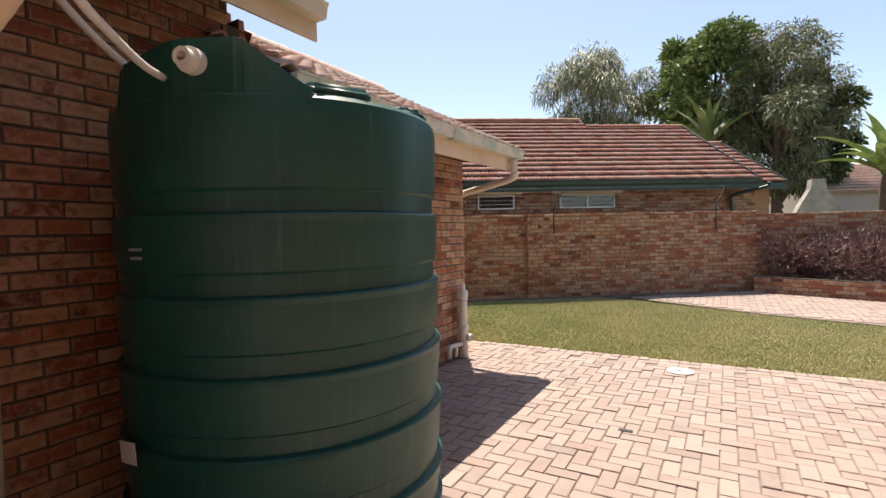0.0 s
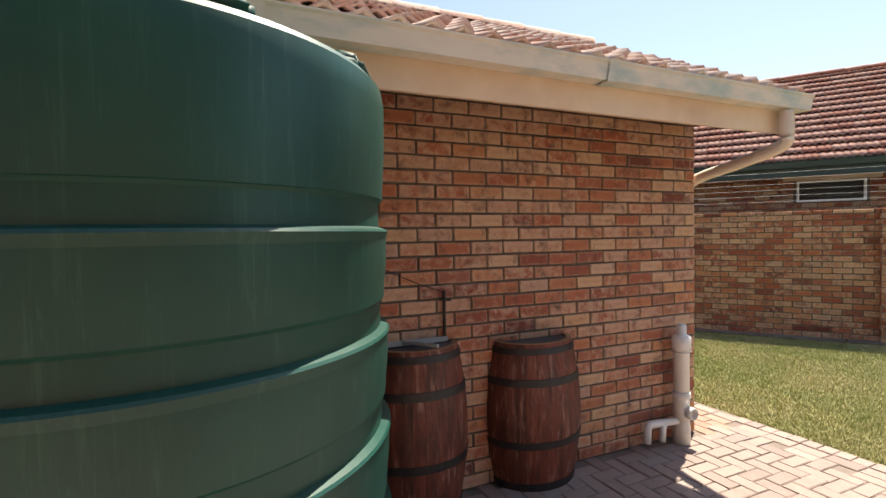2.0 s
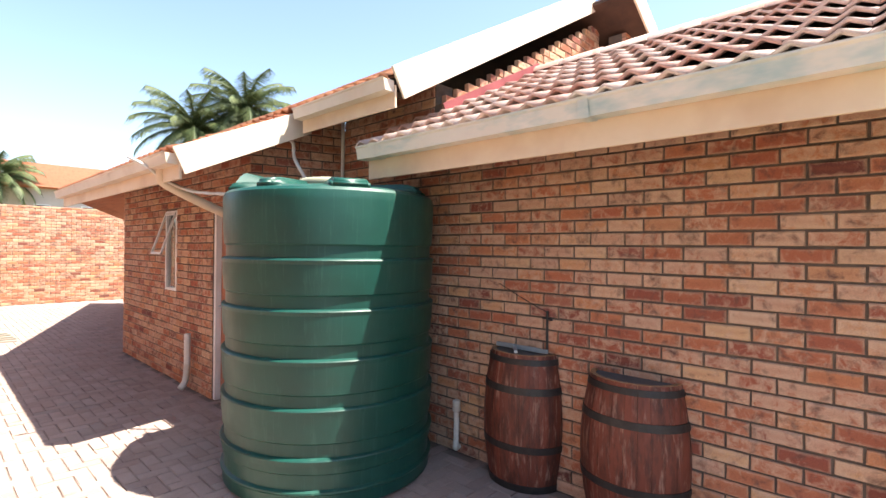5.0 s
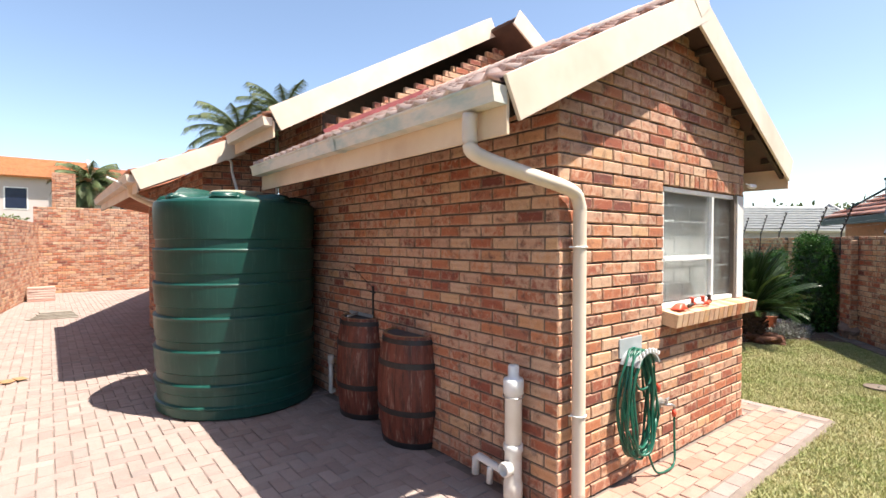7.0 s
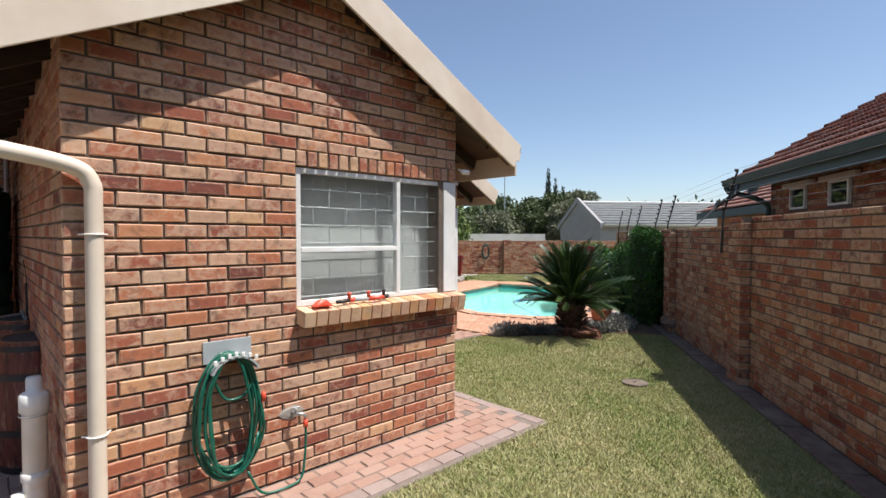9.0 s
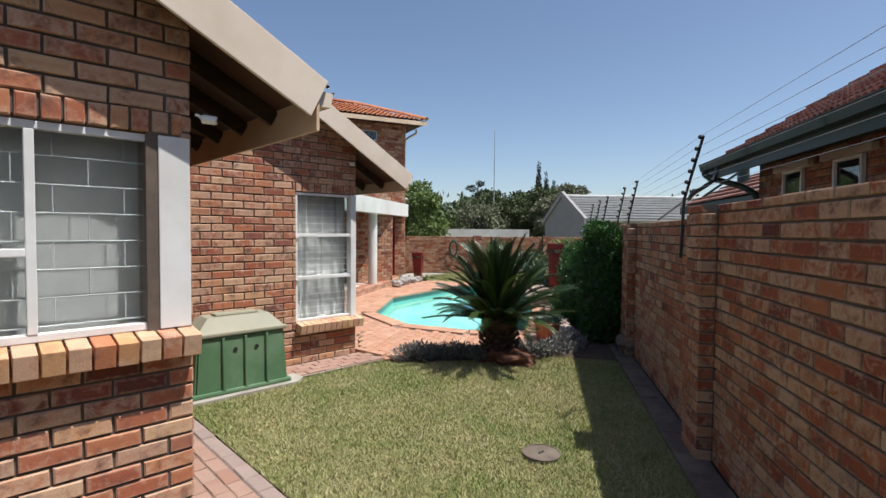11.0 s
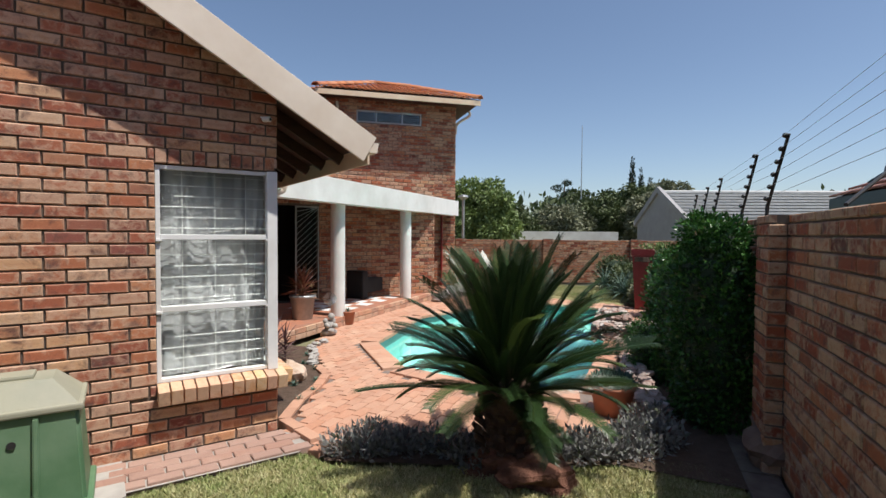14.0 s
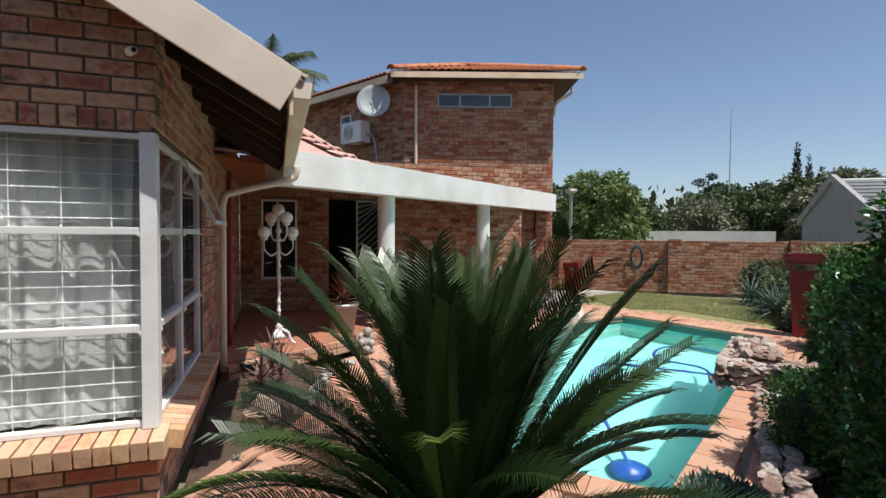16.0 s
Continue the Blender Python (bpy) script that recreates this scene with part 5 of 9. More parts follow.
def half_barrel(x, y, z, R, H, width, with_tray, label):
    b = thing("barrel", x, y, z, label, "barrel")
    n = 13

    def rad(f):
        return R * (0.80 + 0.20 * math.sin(math.pi * min(1, max(0, 0.06 + f * 0.9))))
    squash = 0.80
    for i in range(n):
        a0, a1 = math.pi / 2 + math.pi * i / n + 0.003, math.pi / 2 + math.pi * (i + 1) / n - 0.003
        bm = bmesh.new()
        rows = []
        for j in range(13):
            f = j / 12
            r = rad(f)
            row = []
            for a, dr in ((a0, -0.0015), ((a0 + a1) / 2, 0.0), (a1, -0.0015), (a1, -0.028), (a0, -0.028)):
                rr = r + dr
                row.append(bm.verts.new((math.cos(a) * rr * squash, math.sin(a) * rr, f * H)))
            rows.append(row)
        for p, q in zip(rows, rows[1:]):
            for k in range(5):
                bm.faces.new((p[k], p[(k + 1) % 5], q[(k + 1) % 5], q[k]))
        bm.faces.new(rows[0][::-1])
        bm.faces.new(rows[-1])
        part("stave", bm, M["stave"], b, smooth=False)
    for f0, f1 in ((0.0, 0.055), (0.30, 0.35), (0.72, 0.77), (0.93, 0.972)):
        bm = bmesh.new()
        rows = []
        for k in range(25):
            a = math.pi / 2 + math.pi * k / 24
            c, s = math.cos(a) * squash, math.sin(a)
            r0, r1 = rad(f0) + 0.005, rad(f1) + 0.005
            rows.append([bm.verts.new((c * r, s * r, h)) for r, h in ((r0 - 0.006, f0 * H), (r0, f0 * H), (r1, f1 * H), (r1 - 0.006, f1 * H))])
        for p, q in zip(rows, rows[1:]):
            for k in range(4):
                bm.faces.new((p[k], p[(k + 1) % 4], q[(k + 1) % 4], q[k]))
        bm.faces.new(rows[0]), bm.faces.new(rows[-1][::-1])
        part("hoop", bm, M["black"], b, "black iron hoop")
    bm = bmesh.new()
    r = rad(1) - 0.03
    prism(bm, [(math.cos(math.pi / 2 + math.pi * k / 20) * r * squash, math.sin(math.pi / 2 + math.pi * k / 20) * r) for k in range(21)], H - 0.03, H - 0.008)
    part("lid", bm, M["lidwood"], b, "grey weathered lid")
    bm = bmesh.new()
    rr = [[bm.verts.new((math.cos(math.pi / 2 + math.pi * k / 20) * q * squash, math.sin(math.pi / 2 + math.pi * k / 20) * q, h)) for k in range(21)] for q, h in ((rad(1) - 0.034, H + 0.001), (rad(1) - 0.001, H + 0.001), (rad(1) - 0.001, H - 0.02), (rad(1) - 0.034, H - 0.02))]
    for i in range(4):
        for k in range(20):
            bm.faces.new((rr[i][k], rr[i][k + 1], rr[(i + 1) % 4][k + 1], rr[(i + 1) % 4][k]))
    part("rim", bm, M["rimwood"], b, "worn wooden rim")
    if with_tray:
        bm = bmesh.new()
        tube(bm, [(-0.01, -0.19, H), (-0.012, -0.19, H + 0.30)], 0.009, 8)
        tube(bm, [(-0.012, -0.23, H + 0.24), (-0.012, -0.15, H + 0.25)], 0.008, 6)
        tube(bm, smooth_line([(-0.012, -0.19, H + 0.29), (0.0, 0.0, H + 0.36), (-0.004, 0.24, H + 0.47)], 5), 0.003, 5)
        part("pump_rod", bm, M["black"], b, "thin black iron rod with a wire")
        bm = bmesh.new()
        box(bm, (-0.23, -0.012, 0), (0.0, 0.012, 0.018), Matrix.Translation((-0.02, 0.08, H + 0.012)) @ Matrix.Rotation(radians(38), 4, "Z"), bevel=0.003)
        box(bm, (-0.03, -0.2, 0.0), (-0.01, 0.24, 0.03), Matrix.Translation((0, 0, H)), bevel=0.003)
        part("tray_bar", bm, M["grey"], b, "grey metal bar on the lid")
    return b


half_barrel(-0.004, 1.535, 0.0, 0.335, 0.90, 0.6, False, "reddish brown half barrel with black hoops against the brick wall")
half_barrel(-0.004, 2.345, 0.0, 0.315, 0.94, 0.56, True, "reddish brown half barrel with an iron rod on its lid")


def floor_pipe():
    t = thing("drain_pipe", -0.10, 0.27, 0, "white plastic soil pipe with an inspection elbow beside the corner", "drain pipe")
    bm = bmesh.new()
    lathe(bm, [(0.062, 0.0), (0.062, 0.13), (0.057, 0.14), (0.055, 0.33), (0.064, 0.34), (0.064, 0.38), (0.052, 0.385)], 20)
    part("lower_socket", bm, M["pvc"], t, "stained pipe socket", smooth=True)
    bm = bmesh.new()
    lathe(bm, [(0.055, 0.38), (0.055, 0.70), (0.066, 0.705), (0.066, 0.79), (0.058, 0.80), (0.036, 0.81), (0.036, 0.87), (0.03, 0.885), (0, 0.885)], 20)
    part("upper_pipe", bm, M["white"], t, "white pipe", smooth=True)
    bm = bmesh.new()
    for k in range(2):
        pass
    tube(bm, [(0.0, 0.05, 0.17), (0.0, 0.32, 0.19), (-0.005, 0.345, 0.17), (-0.005, 0.35, 0.06)], 0.026, 12)
    tube(bm, [(-0.005, 0.18, 0.17), (-0.01, 0.20, 0.15), (-0.01, 0.205, 0.05)], 0.022, 12)
    part("branch", bm, M["white"], t, "white branch pipe", smooth=True)
    bm = bmesh.new()
    lathe(bm, [(0.0, 0.0), (0.045, 0.0), (0.045, 0.05), (0.036, 0.055), (0.036, 0.02), (0, 0.02)], 20, m=Matrix.Translation((-0.05, -0.01, 0.24)) @ Matrix.Rotation(radians(-90), 4, "Y"))
    part("inspection_eye", bm, M["pvc"], t, "round inspection eye", smooth=True)
    bm = bmesh.new()
    tube(bm, [(0.066 * math.cos(a), 0.066 * math.sin(a), 0.685) for a in [2 * math.pi * i / 20 for i in range(20)]], 0.004, 6, closed=True)
    part("clamp", bm, M["galv"], t, "thin metal strap")


floor_pipe()
bm = bmesh.new()
tube(bm, smooth_line([(0.0, 2.98, 0.06), (-0.05, 2.97, 0.06), (-0.055, 2.96, 0.14), (-0.055, 2.96, 0.40)], 4), 0.024, 10)
lathe(bm, [(0.033, 0.36), (0.033, 0.44), (0.02, 0.45), (0, 0.45)], 14, centre=(-0.055, 2.96))
tagged(part("overflow_pipe", bm, M["pvc"], smooth=True), "short white plastic pipe stub on the wall", "pipe")


def gutter(name, a, b, w, material, label, out):
    """A square gutter with a lip, from a to b along its back top edge."""
    a, b, out = Vector(a), Vector(b), Vector(out).normalized()
    bm = bmesh.new()
    prof = [(0, 0), (0.0, -w * 0.85), (w * 0.85, -w * 0.85), (w, -0.01), (w + 0.012, 0.0), (w + 0.012, 0.008), (w - 0.005, 0.006), (w * 0.83, -w * 0.8), (0.006, -w * 0.8), (0.006, 0)]
    rows = [[bm.verts.new(p + out * x + Vector((0, 0, z))) for x, z in prof] for p in (a, b)]
    n = len(prof)
    for i in range(n):
        bm.faces.new((rows[0][i], rows[0][(i + 1) % n], rows[1][(i + 1) % n], rows[1][i]))
    d = (b - a).normalized()
    for p, s in ((a, 1), (b, -1)):
        q = [p + out * x + Vector((0, 0, z)) for x, z in ((0, 0), (0, -w * 0.85), (w * 0.85, -w * 0.85), (w, 0))]
        v = [bm.verts.new(r - d * 0.002 * s) for r in q] + [bm.verts.new(r + d * 0.002 * s) for r in q]
        bm.faces.new(v[:4]), bm.faces.new(v[4:][::-1])
        for i in range(4):
            bm.faces.new((v[i], v[(i + 1) % 4], v[4 + (i + 1) % 4], v[4 + i]))
    g = part(name, bm, M[material])
    tagged(g, label, "gutter")
    L = (b - a).length
    for k in range(1, int(L / 1.7) + 1):
        p = a + d * min(L - 0.1, k * 1.7)
        bm = bmesh.new()
        pr = [(0, 0.004), (0.0, -w * 0.85 - 0.006), (w * 0.85 + 0.006, -w * 0.85 - 0.006), (w + 0.01, -0.005), (w + 0.018, 0.01), (w, 0.0), (w * 0.85, -w * 0.85 + 0.0), (0.004, -w * 0.85)]
        v0 = [bm.verts.new(p - d * 0.03 + out * x + Vector((0, 0, z))) for x, z in pr]
        v1 = [bm.verts.new(p + d * 0.03 + out * x + Vector((0, 0, z))) for x, z in pr]
        for i in range(len(pr)):
            bm.faces.new((v0[i], v0[(i + 1) % len(pr)], v1[(i + 1) % len(pr)], v1[i]))
        ob = part("gutter_joint", bm, M[material], g)
    return g


gutter("gutter", (EX - 0.013, RY0 + 0.026, EZ + 0.015), (EX - 0.013, RY1 + 0.12, EZ + 0.015), 0.105, "gutter", "worn cream and green painted square gutter", (-1, 0, 0))
gutter("gutter", (EX2 + 0.013, RY0 + 0.06, EZ + 0.015), (EX2 + 0.013, 2.5, EZ + 0.015), 0.1, "cream", "cream gutter on the far eave of the wing", (1, 0, 0))
gutter("gutter", (MEX - 0.013, 3.13, MEZ + 0.02), (MEX - 0.013, 4.42, MEZ + 0.02), 0.1, "cream", "cream square gutter under the high roof", (-1, 0, 0))
gutter("gutter", (MEX2 + 0.013, 2.62, MEZ2 + 0.02), (MEX2 + 0.013, 5.75, MEZ2 + 0.02), 0.1, "cream", "cream square gutter by the corner window", (1, 0, 0))
gutter("gutter", (GEX - 0.013, 4.56, GEZ + 0.02), (GEX - 0.013, 9.2, GEZ + 0.02), 0.1, "cream", "cream gutter of the garage", (-1, 0, 0))


def downpipe(pts, r, material, label, clips=(), name="downpipe"):
    bm = bmesh.new()
    tube(bm, smooth_line(pts, 5), r, 14)
    p = part(name, bm, M[material], smooth=True)
    tagged(p, label, "downpipe")
    for (x, y, z), s in clips:
        bm = bmesh.new()
        tube(bm, [(x + (r + 0.004) * math.cos(a), y + (r + 0.004) * math.sin(a), z) for a in [2 * math.pi * i / 16 for i in range(16)]], 0.005, 6, closed=True)
        tube(bm, [(x - r - 0.02, y + 0.03, z), (x - r, y, z)], 0.005, 6)
        tube(bm, [(x + r + 0.02, y + 0.03, z), (x + r, y, z)], 0.005, 6)
        part("clip", bm, M["white"], p, "pipe clip")
    return p


downpipe([(-0.69, 0.03, 2.33), (-0.69, 0.03, 2.20), (-0.66, 0.01, 2.12), (-0.35, -0.03, 2.05), (0.02, -0.06, 1.98), (0.115, -0.062, 1.90), (0.125, -0.062, 1.75), (0.125, -0.062, 1.2), (0.125, -0.062, 0.6), (0.125, -0.062, 0.02)], 0.041, "cream",
         "cream painted round downpipe bent round the brick corner", (((0.125, -0.062, 1.635), 1), ((0.125, -0.062, 0.605), 1)))
downpipe([(6.46, 5.55, 2.30), (6.46, 5.55, 2.22), (6.38, 5.55, 2.15), (5.85, 5.5, 2.0), (5.73, 5.48, 1.9), (5.72, 5.48, 1.5), (5.72, 5.48, 0.1)], 0.038, "cream", "cream downpipe between the window and the porch")
downpipe([(5.71, 6.35, 2.3), (5.71, 6.35, 1.2), (5.71, 6.35, 0.2)], 0.03, "red", "dull red painted pipe by the porch")
downpipe([tuple(tp(0.28, -0.07, 5.0)), tuple(tp(0.28, -0.07, 4.0)), tuple(tp(0.28, -0.07, 2.5))], 0.035, "cream", "cream downpipe on the upper storey")
downpipe([tuple(tp(3.1, -0.05, 2.1)), tuple(tp(3.1, -0.05, 1.2)), tuple(tp(3.1, -0.05, 0.2))], 0.03, "red", "dull red painted pipe on the porch pier")
downpipe([tuple(tp(3.95, 0.2, 5.06)), tuple(tp(3.95, 0.2, 4.93)), tuple(tp(3.62, 0.25, 4.70)), tuple(tp(3.56, 0.25, 4.4))], 0.035, "cream", "cream gutter elbow under the high eave")
downpipe([(-0.035, 4.60, 3.0), (-0.035, 4.60, 1.5), (-0.035, 4.60, 0.1)], 0.018, "pvc", "thin white conduit in the corner", name="conduit")
downpipe([(-0.72, 4.60, 2.68), (-0.62, 4.58, 2.66), (-0.60, 4.57, 2.5), (-0.62, 4.3, 2.25), (-0.7, 4.05, 2.12)], 0.016, "pvc", "white hose going down to the tank", name="filling_hose")
downpipe([(-1.87, 5.02, 2.40), (-1.74, 5.02, 2.34), (-1.60, 4.93, 2.22), (-1.42, 4.84, 2.14), (-1.24, 4.66, 2.12), (-1.08, 4.48, 2.11), (-1.00, 4.36, 2.11)], 0.014, "pvc", "white ribbed inlet hose of the tank", name="inlet_hose")
downpipe([(-1.63, 4.97, 2.33), (-1.63, 4.97, 2.26), (-1.60, 4.97, 2.20), (-1.35, 4.97, 2.08), (-0.98, 5.0, 1.93), (-0.93, 5.0, 1.86), (-0.925, 5.0, 1.7), (-0.925, 5.0, 0.05)], 0.042, "peach", "peach painted round downpipe from the garage gutter")
downpipe([(3.45, 2.80, 3.7), (3.46, 2.80, 2.5), (3.46, 2.80, 1.8)], 0.014, "white", "white conduit above the meter box", name="conduit")
downpipe([(3.44, 2.80, 1.4), (3.40, 2.80, 0.9), (3.36, 2.80, 0.4), (3.3, 2.80, 0.3)], 0.014, "white", "white conduit below the meter box", name="conduit")
downpipe([(-0.94, 6.30, 0.66), (-0.94, 6.30, 0.3), (-0.96, 6.30, 0.12), (-1.02, 6.28, 0.05)], 0.035, "pvc", "white plastic waste pipe by the garage wall")


# ---- windows ----
def pane(name, parent, u0, u1, z0, z1, y, material="glass", t=0.004):
    bm = bmesh.new()
    box(bm, (u0, y, z0), (u1, y + t, z1))
    p = part(name, bm, M[material], parent)
    p.visible_shadow = False
    return p


def bars(parent, u0, u1, y, zs, us, r=0.004, material="white", brick_bond=False):
    for z in zs:
        bm = bmesh.new()
        tube(bm, [(u0, y, z), (u1, y, z)], r, 6)
        part("bar", bm, M[material], parent)
    for i, u in enumerate(us):
        for a, b in zip(zs, zs[1:]):
            pass


def window_1():
    t = new("window_1")
    t.matrix_world = fm_gable @ pose(0, 0, 0)
    structure(t, "white steel window with obscure glass and brick pattern burglar bars", "window")
    u0, u1, z0, z1, m1, post = 1.27, 2.777, 1.145, 2.095, 2.15, 2.635
    bm = bmesh.new()
    for a, b in (((u0, 0.02, z0), (u0 + 0.035, 0.07, z1)), ((m1 - 0.018, 0.016, z0 + 0.035), (m1 + 0.018, 0.07, z1 - 0.035)), ((u0 + 0.035, 0.02, z0), (post, 0.07, z0 + 0.035)), ((u0 + 0.035, 0.02, z1 - 0.035), (post, 0.07, z1)),
                 ((u0 + 0.035, 0.014, 1.515), (m1 - 0.018, 0.07, 1.55))):
        box(bm, a, b, bevel=0.004)
    part("window_frame", bm, M["white"], t)
    bm = bmesh.new()
    box(bm, (post, 0.0, z0), (u1, 0.09, z1), bevel=0.005)
    part("corner_post", bm, M["white"], t)
    pane("pane", t, u0 + 0.03, m1 - 0.015, z0 + 0.03, 1.52, 0.04, "obscure")
    pane("pane", t, u0 + 0.03, m1 - 0.015, 1.545, z1 - 0.03, 0.04, "obscure")
    pane("pane", t, m1 + 0.015, post, z0 + 0.03, z1 - 0.03, 0.04, "obscure")
    zs = [z0 + 0.06 + 0.125 * i for i in range(8)]
    bm = bmesh.new()
    for i, z in enumerate(zs):
        tube(bm, [(u0 + 0.04, 0.062, z), (post, 0.062, z)], 0.0032, 5)
        if i < 7:
            u = u0 + 0.15 + (i % 2) * 0.13
            while u < post:
                tube(bm, [(u, 0.062, z), (u, 0.062, z + 0.125)], 0.0032, 5)
                u += 0.27
    part("burglar_bars", bm, M["grey"], t)
    bm = bmesh.new()
    box(bm, (u0 - 0.02, 0.16, z0 - 0.05), (u1 + 0.02, 0.17, z1 + 0.02))
    part("blind", bm, M["blind"], t, "pale grey blind")
    bm = bmesh.new()
    box(bm, (1.55, -0.006, 1.505), (1.80, 0.008, 1.515), bevel=0.002)
    part("stay", bm, M["galv"], t)
    # brick sill, tipped outwards
    n = 17
    for i in range(n):
        bm = bmesh.new()
        w = (2.80 - 1.262) / n
        box(bm, (0, -0.115, -0.053), (w - 0.010, 0.10, 0.053), Matrix.Translation((1.262 + i * w, 0.0, 1.085)) @ Matrix.Rotation(radians(9 + rnd.uniform(-1, 1)), 4, "X"), bevel=0.004)
        part("brick", bm, M["sill"], t)


window_1()


def curtain(parent, u0, u1, z0, z1, y, amp=0.022, waves=6, seed=1):
    r = random.Random(seed)
    ph = [r.uniform(0, 6) for _ in range(4)]
    nu, nz = 90, 24
    V, F = [], []
    for j in range(nz + 1):
        z = z0 + (z1 - z0) * j / nz
        f = j / nz
        for i in range(nu + 1):
            s = i / nu
            d = amp * (0.55 * math.sin(s * waves * 6.28 + ph[0] + 0.8 * math.sin(f * 3 + ph[1])) + 0.22 * math.sin(s * waves * 1.6 * 6.28 + ph[2]) + 0.4 * math.sin(s * 6.28 * 2.3 + f * 5 + ph[3]))
            V.append((u0 + (u1 - u0) * s, y + d, z))
    for j in range(nz):
        for i in range(nu):
            a = j * (nu + 1) + i
            F.append((a, a + 1, a + nu + 2, a + nu + 1))
    return mesh_ob("curtain", V, F, M["curtain"], parent, "white sheer curtain in folds", smooth=True)


def tall_window(name, fm, u0, u1, post_lo, post_hi, label, open_top=False, seed=1):
    t = new(name)
    t.matrix_world = fm
    structure(t, label, "window")
    z0, z1, h1, h2 = 0.515, 2.095, 1.05, 1.575
    fr = 0.03
    bm = bmesh.new()
    for a, b in (((u0, 0.02, z0), (u0 + fr, 0.07, z1)), ((u1 - fr, 0.02, z0), (u1, 0.07, z1)), ((u0 + fr, 0.02, z0), (u1 - fr, 0.07, z0 + fr)), ((u0 + fr, 0.02, z1 - fr), (u1 - fr, 0.07, z1)),
                 ((u0 + fr, 0.012, h1 - 0.02), (u1 - fr, 0.07, h1 + 0.02)), ((u0 + fr, 0.012, h2 - 0.02), (u1 - fr, 0.07, h2 + 0.02))):
        box(bm, a, b, bevel=0.004)
    part("window_frame", bm, M["white"], t)
    for h in (h1, h2):
        bm = bmesh.new()
        box(bm, (u0 + 0.0, -0.002, h - 0.03), (u0 + 0.04, 0.03, h - 0.012), bevel=0.002)
        box(bm, (u1 - 0.04, -0.002, h - 0.03), (u1, 0.03, h - 0.012), bevel=0.002)
        part("hinge", bm, M["white"], t)
    for a, b in ((post_lo, post_lo + 0.08 if post_lo is not None else 0), (post_hi, post_hi + 0.08 if post_hi is not None else 0)):
        if a is not None:
            bm = bmesh.new()
            box(bm, (a, -0.004 if a > u0 else 0.0, z0 - 0.005), (b, 0.085, z1 + 0.003), bevel=0.005)
            part("corner_post", bm, M["white"], t)
    for a, b in ((z0 + fr, h1 - 0.02), (h1 + 0.02, h2 - 0.02), (h2 + 0.02, z1 - fr)):
        pane("pane", t, u0 + fr - 0.005, u1 - fr + 0.005, a - 0.005, b + 0.005, 0.04)
        n = 6
        for i in range(n):
            z = a + (b - a) * (i + 0.6) / n
            bm = bmesh.new()
            tube(bm, [(u0 + fr + (0.09 if i % 2 else 0.0), 0.066, z), (u1 - fr, 0.066, z)], 0.0028, 6)
            part("bar", bm, M["white"], t)
        bm = bmesh.new()
        for f in (0.22, 0.5, 0.78):
            u = u0 + (u1 - u0) * f
            tube(bm, [(u, 0.072, a), (u, 0.072, b)], 0.0026, 6)
        part("upright_bar", bm, M["white"], t)
        bm = bmesh.new()
        tube(bm, smooth_line([(u0 + (u1 - u0) * 0.35, 0.03, a + 0.012), (u0 + (u1 - u0) * 0.5, 0.02, a + 0.02), (u0 + (u1 - u0) * 0.62, 0.03, a + 0.03)], 3), 0.004, 5)
        part("stay", bm, M["galv"], t)
    curtain(t, u0 + 0.02, u1 - 0.02, z0 + 0.02, z1, 0.15, seed=seed)
    return t


tall_window("window_2", fm_w2, WIN2[0] - GAB, WIN2[1] - GAB - 0.0, None, W2X - GAB - 0.078, "white steel window in three lights with sheer curtains and burglar bars", seed=3)
te = tall_window("window_3", fm_bay, 0.085, 0.86, None, None, "white steel window round the corner with three lights", seed=5)
te2 = tall_window("window_4", fm_bay, 0.865, 1.70, None, None, "white steel corner window with its top light open", seed=8)
bm = bmesh.new()
fr_ = [((0, 0, 0), (0.03, 0.02, 0.5)), ((0.79, 0, 0), (0.82, 0.02, 0.5)), ((0.03, 0, 0), (0.79, 0.02, 0.03)), ((0.03, 0, 0.47), (0.79, 0.02, 0.5))]
for a, b in fr_:
    box(bm, a, b, Matrix.Translation((0.87, 0.0, 1.59)) @ Matrix.Translation((0, 0, 0.5)) @ Matrix.Rotation(radians(-24), 4, "X") @ Matrix.Translation((0, 0, -0.5)), bevel=0.003)
part("open_light", bm, M["white"], te2)
# corner sill of bricks
sill2 = new("window_sill")
structure(sill2, "row of yellow and orange bricks on edge as the window sill", "window sill")
n = 11
for i in range(n):
    bm = bmesh.new()
    w = (W2X + 0.06 - 4.80) / n
    box(bm, (0, -0.12, -0.053), (w - 0.010, 0.08, 0.053), Matrix.Translation((4.80 + i * w, W2Y, 0.455)) @ Matrix.Rotation(radians(10 + rnd.uniform(-1, 1)), 4, "X"), bevel=0.004)
    part("brick", bm, M["sill"], sill2)
for i in range(22):
    bm = bmesh.new()
    box(bm, (-0.08, 0, -0.053), (0.12, 0.073, 0.053), Matrix.Translation((W2X, W2Y + 0.0 + i * 0.084, 0.455)) @ Matrix.Rotation(radians(10), 4, "Y"), bevel=0.004)
    part("brick", bm, M["sill"], sill2)
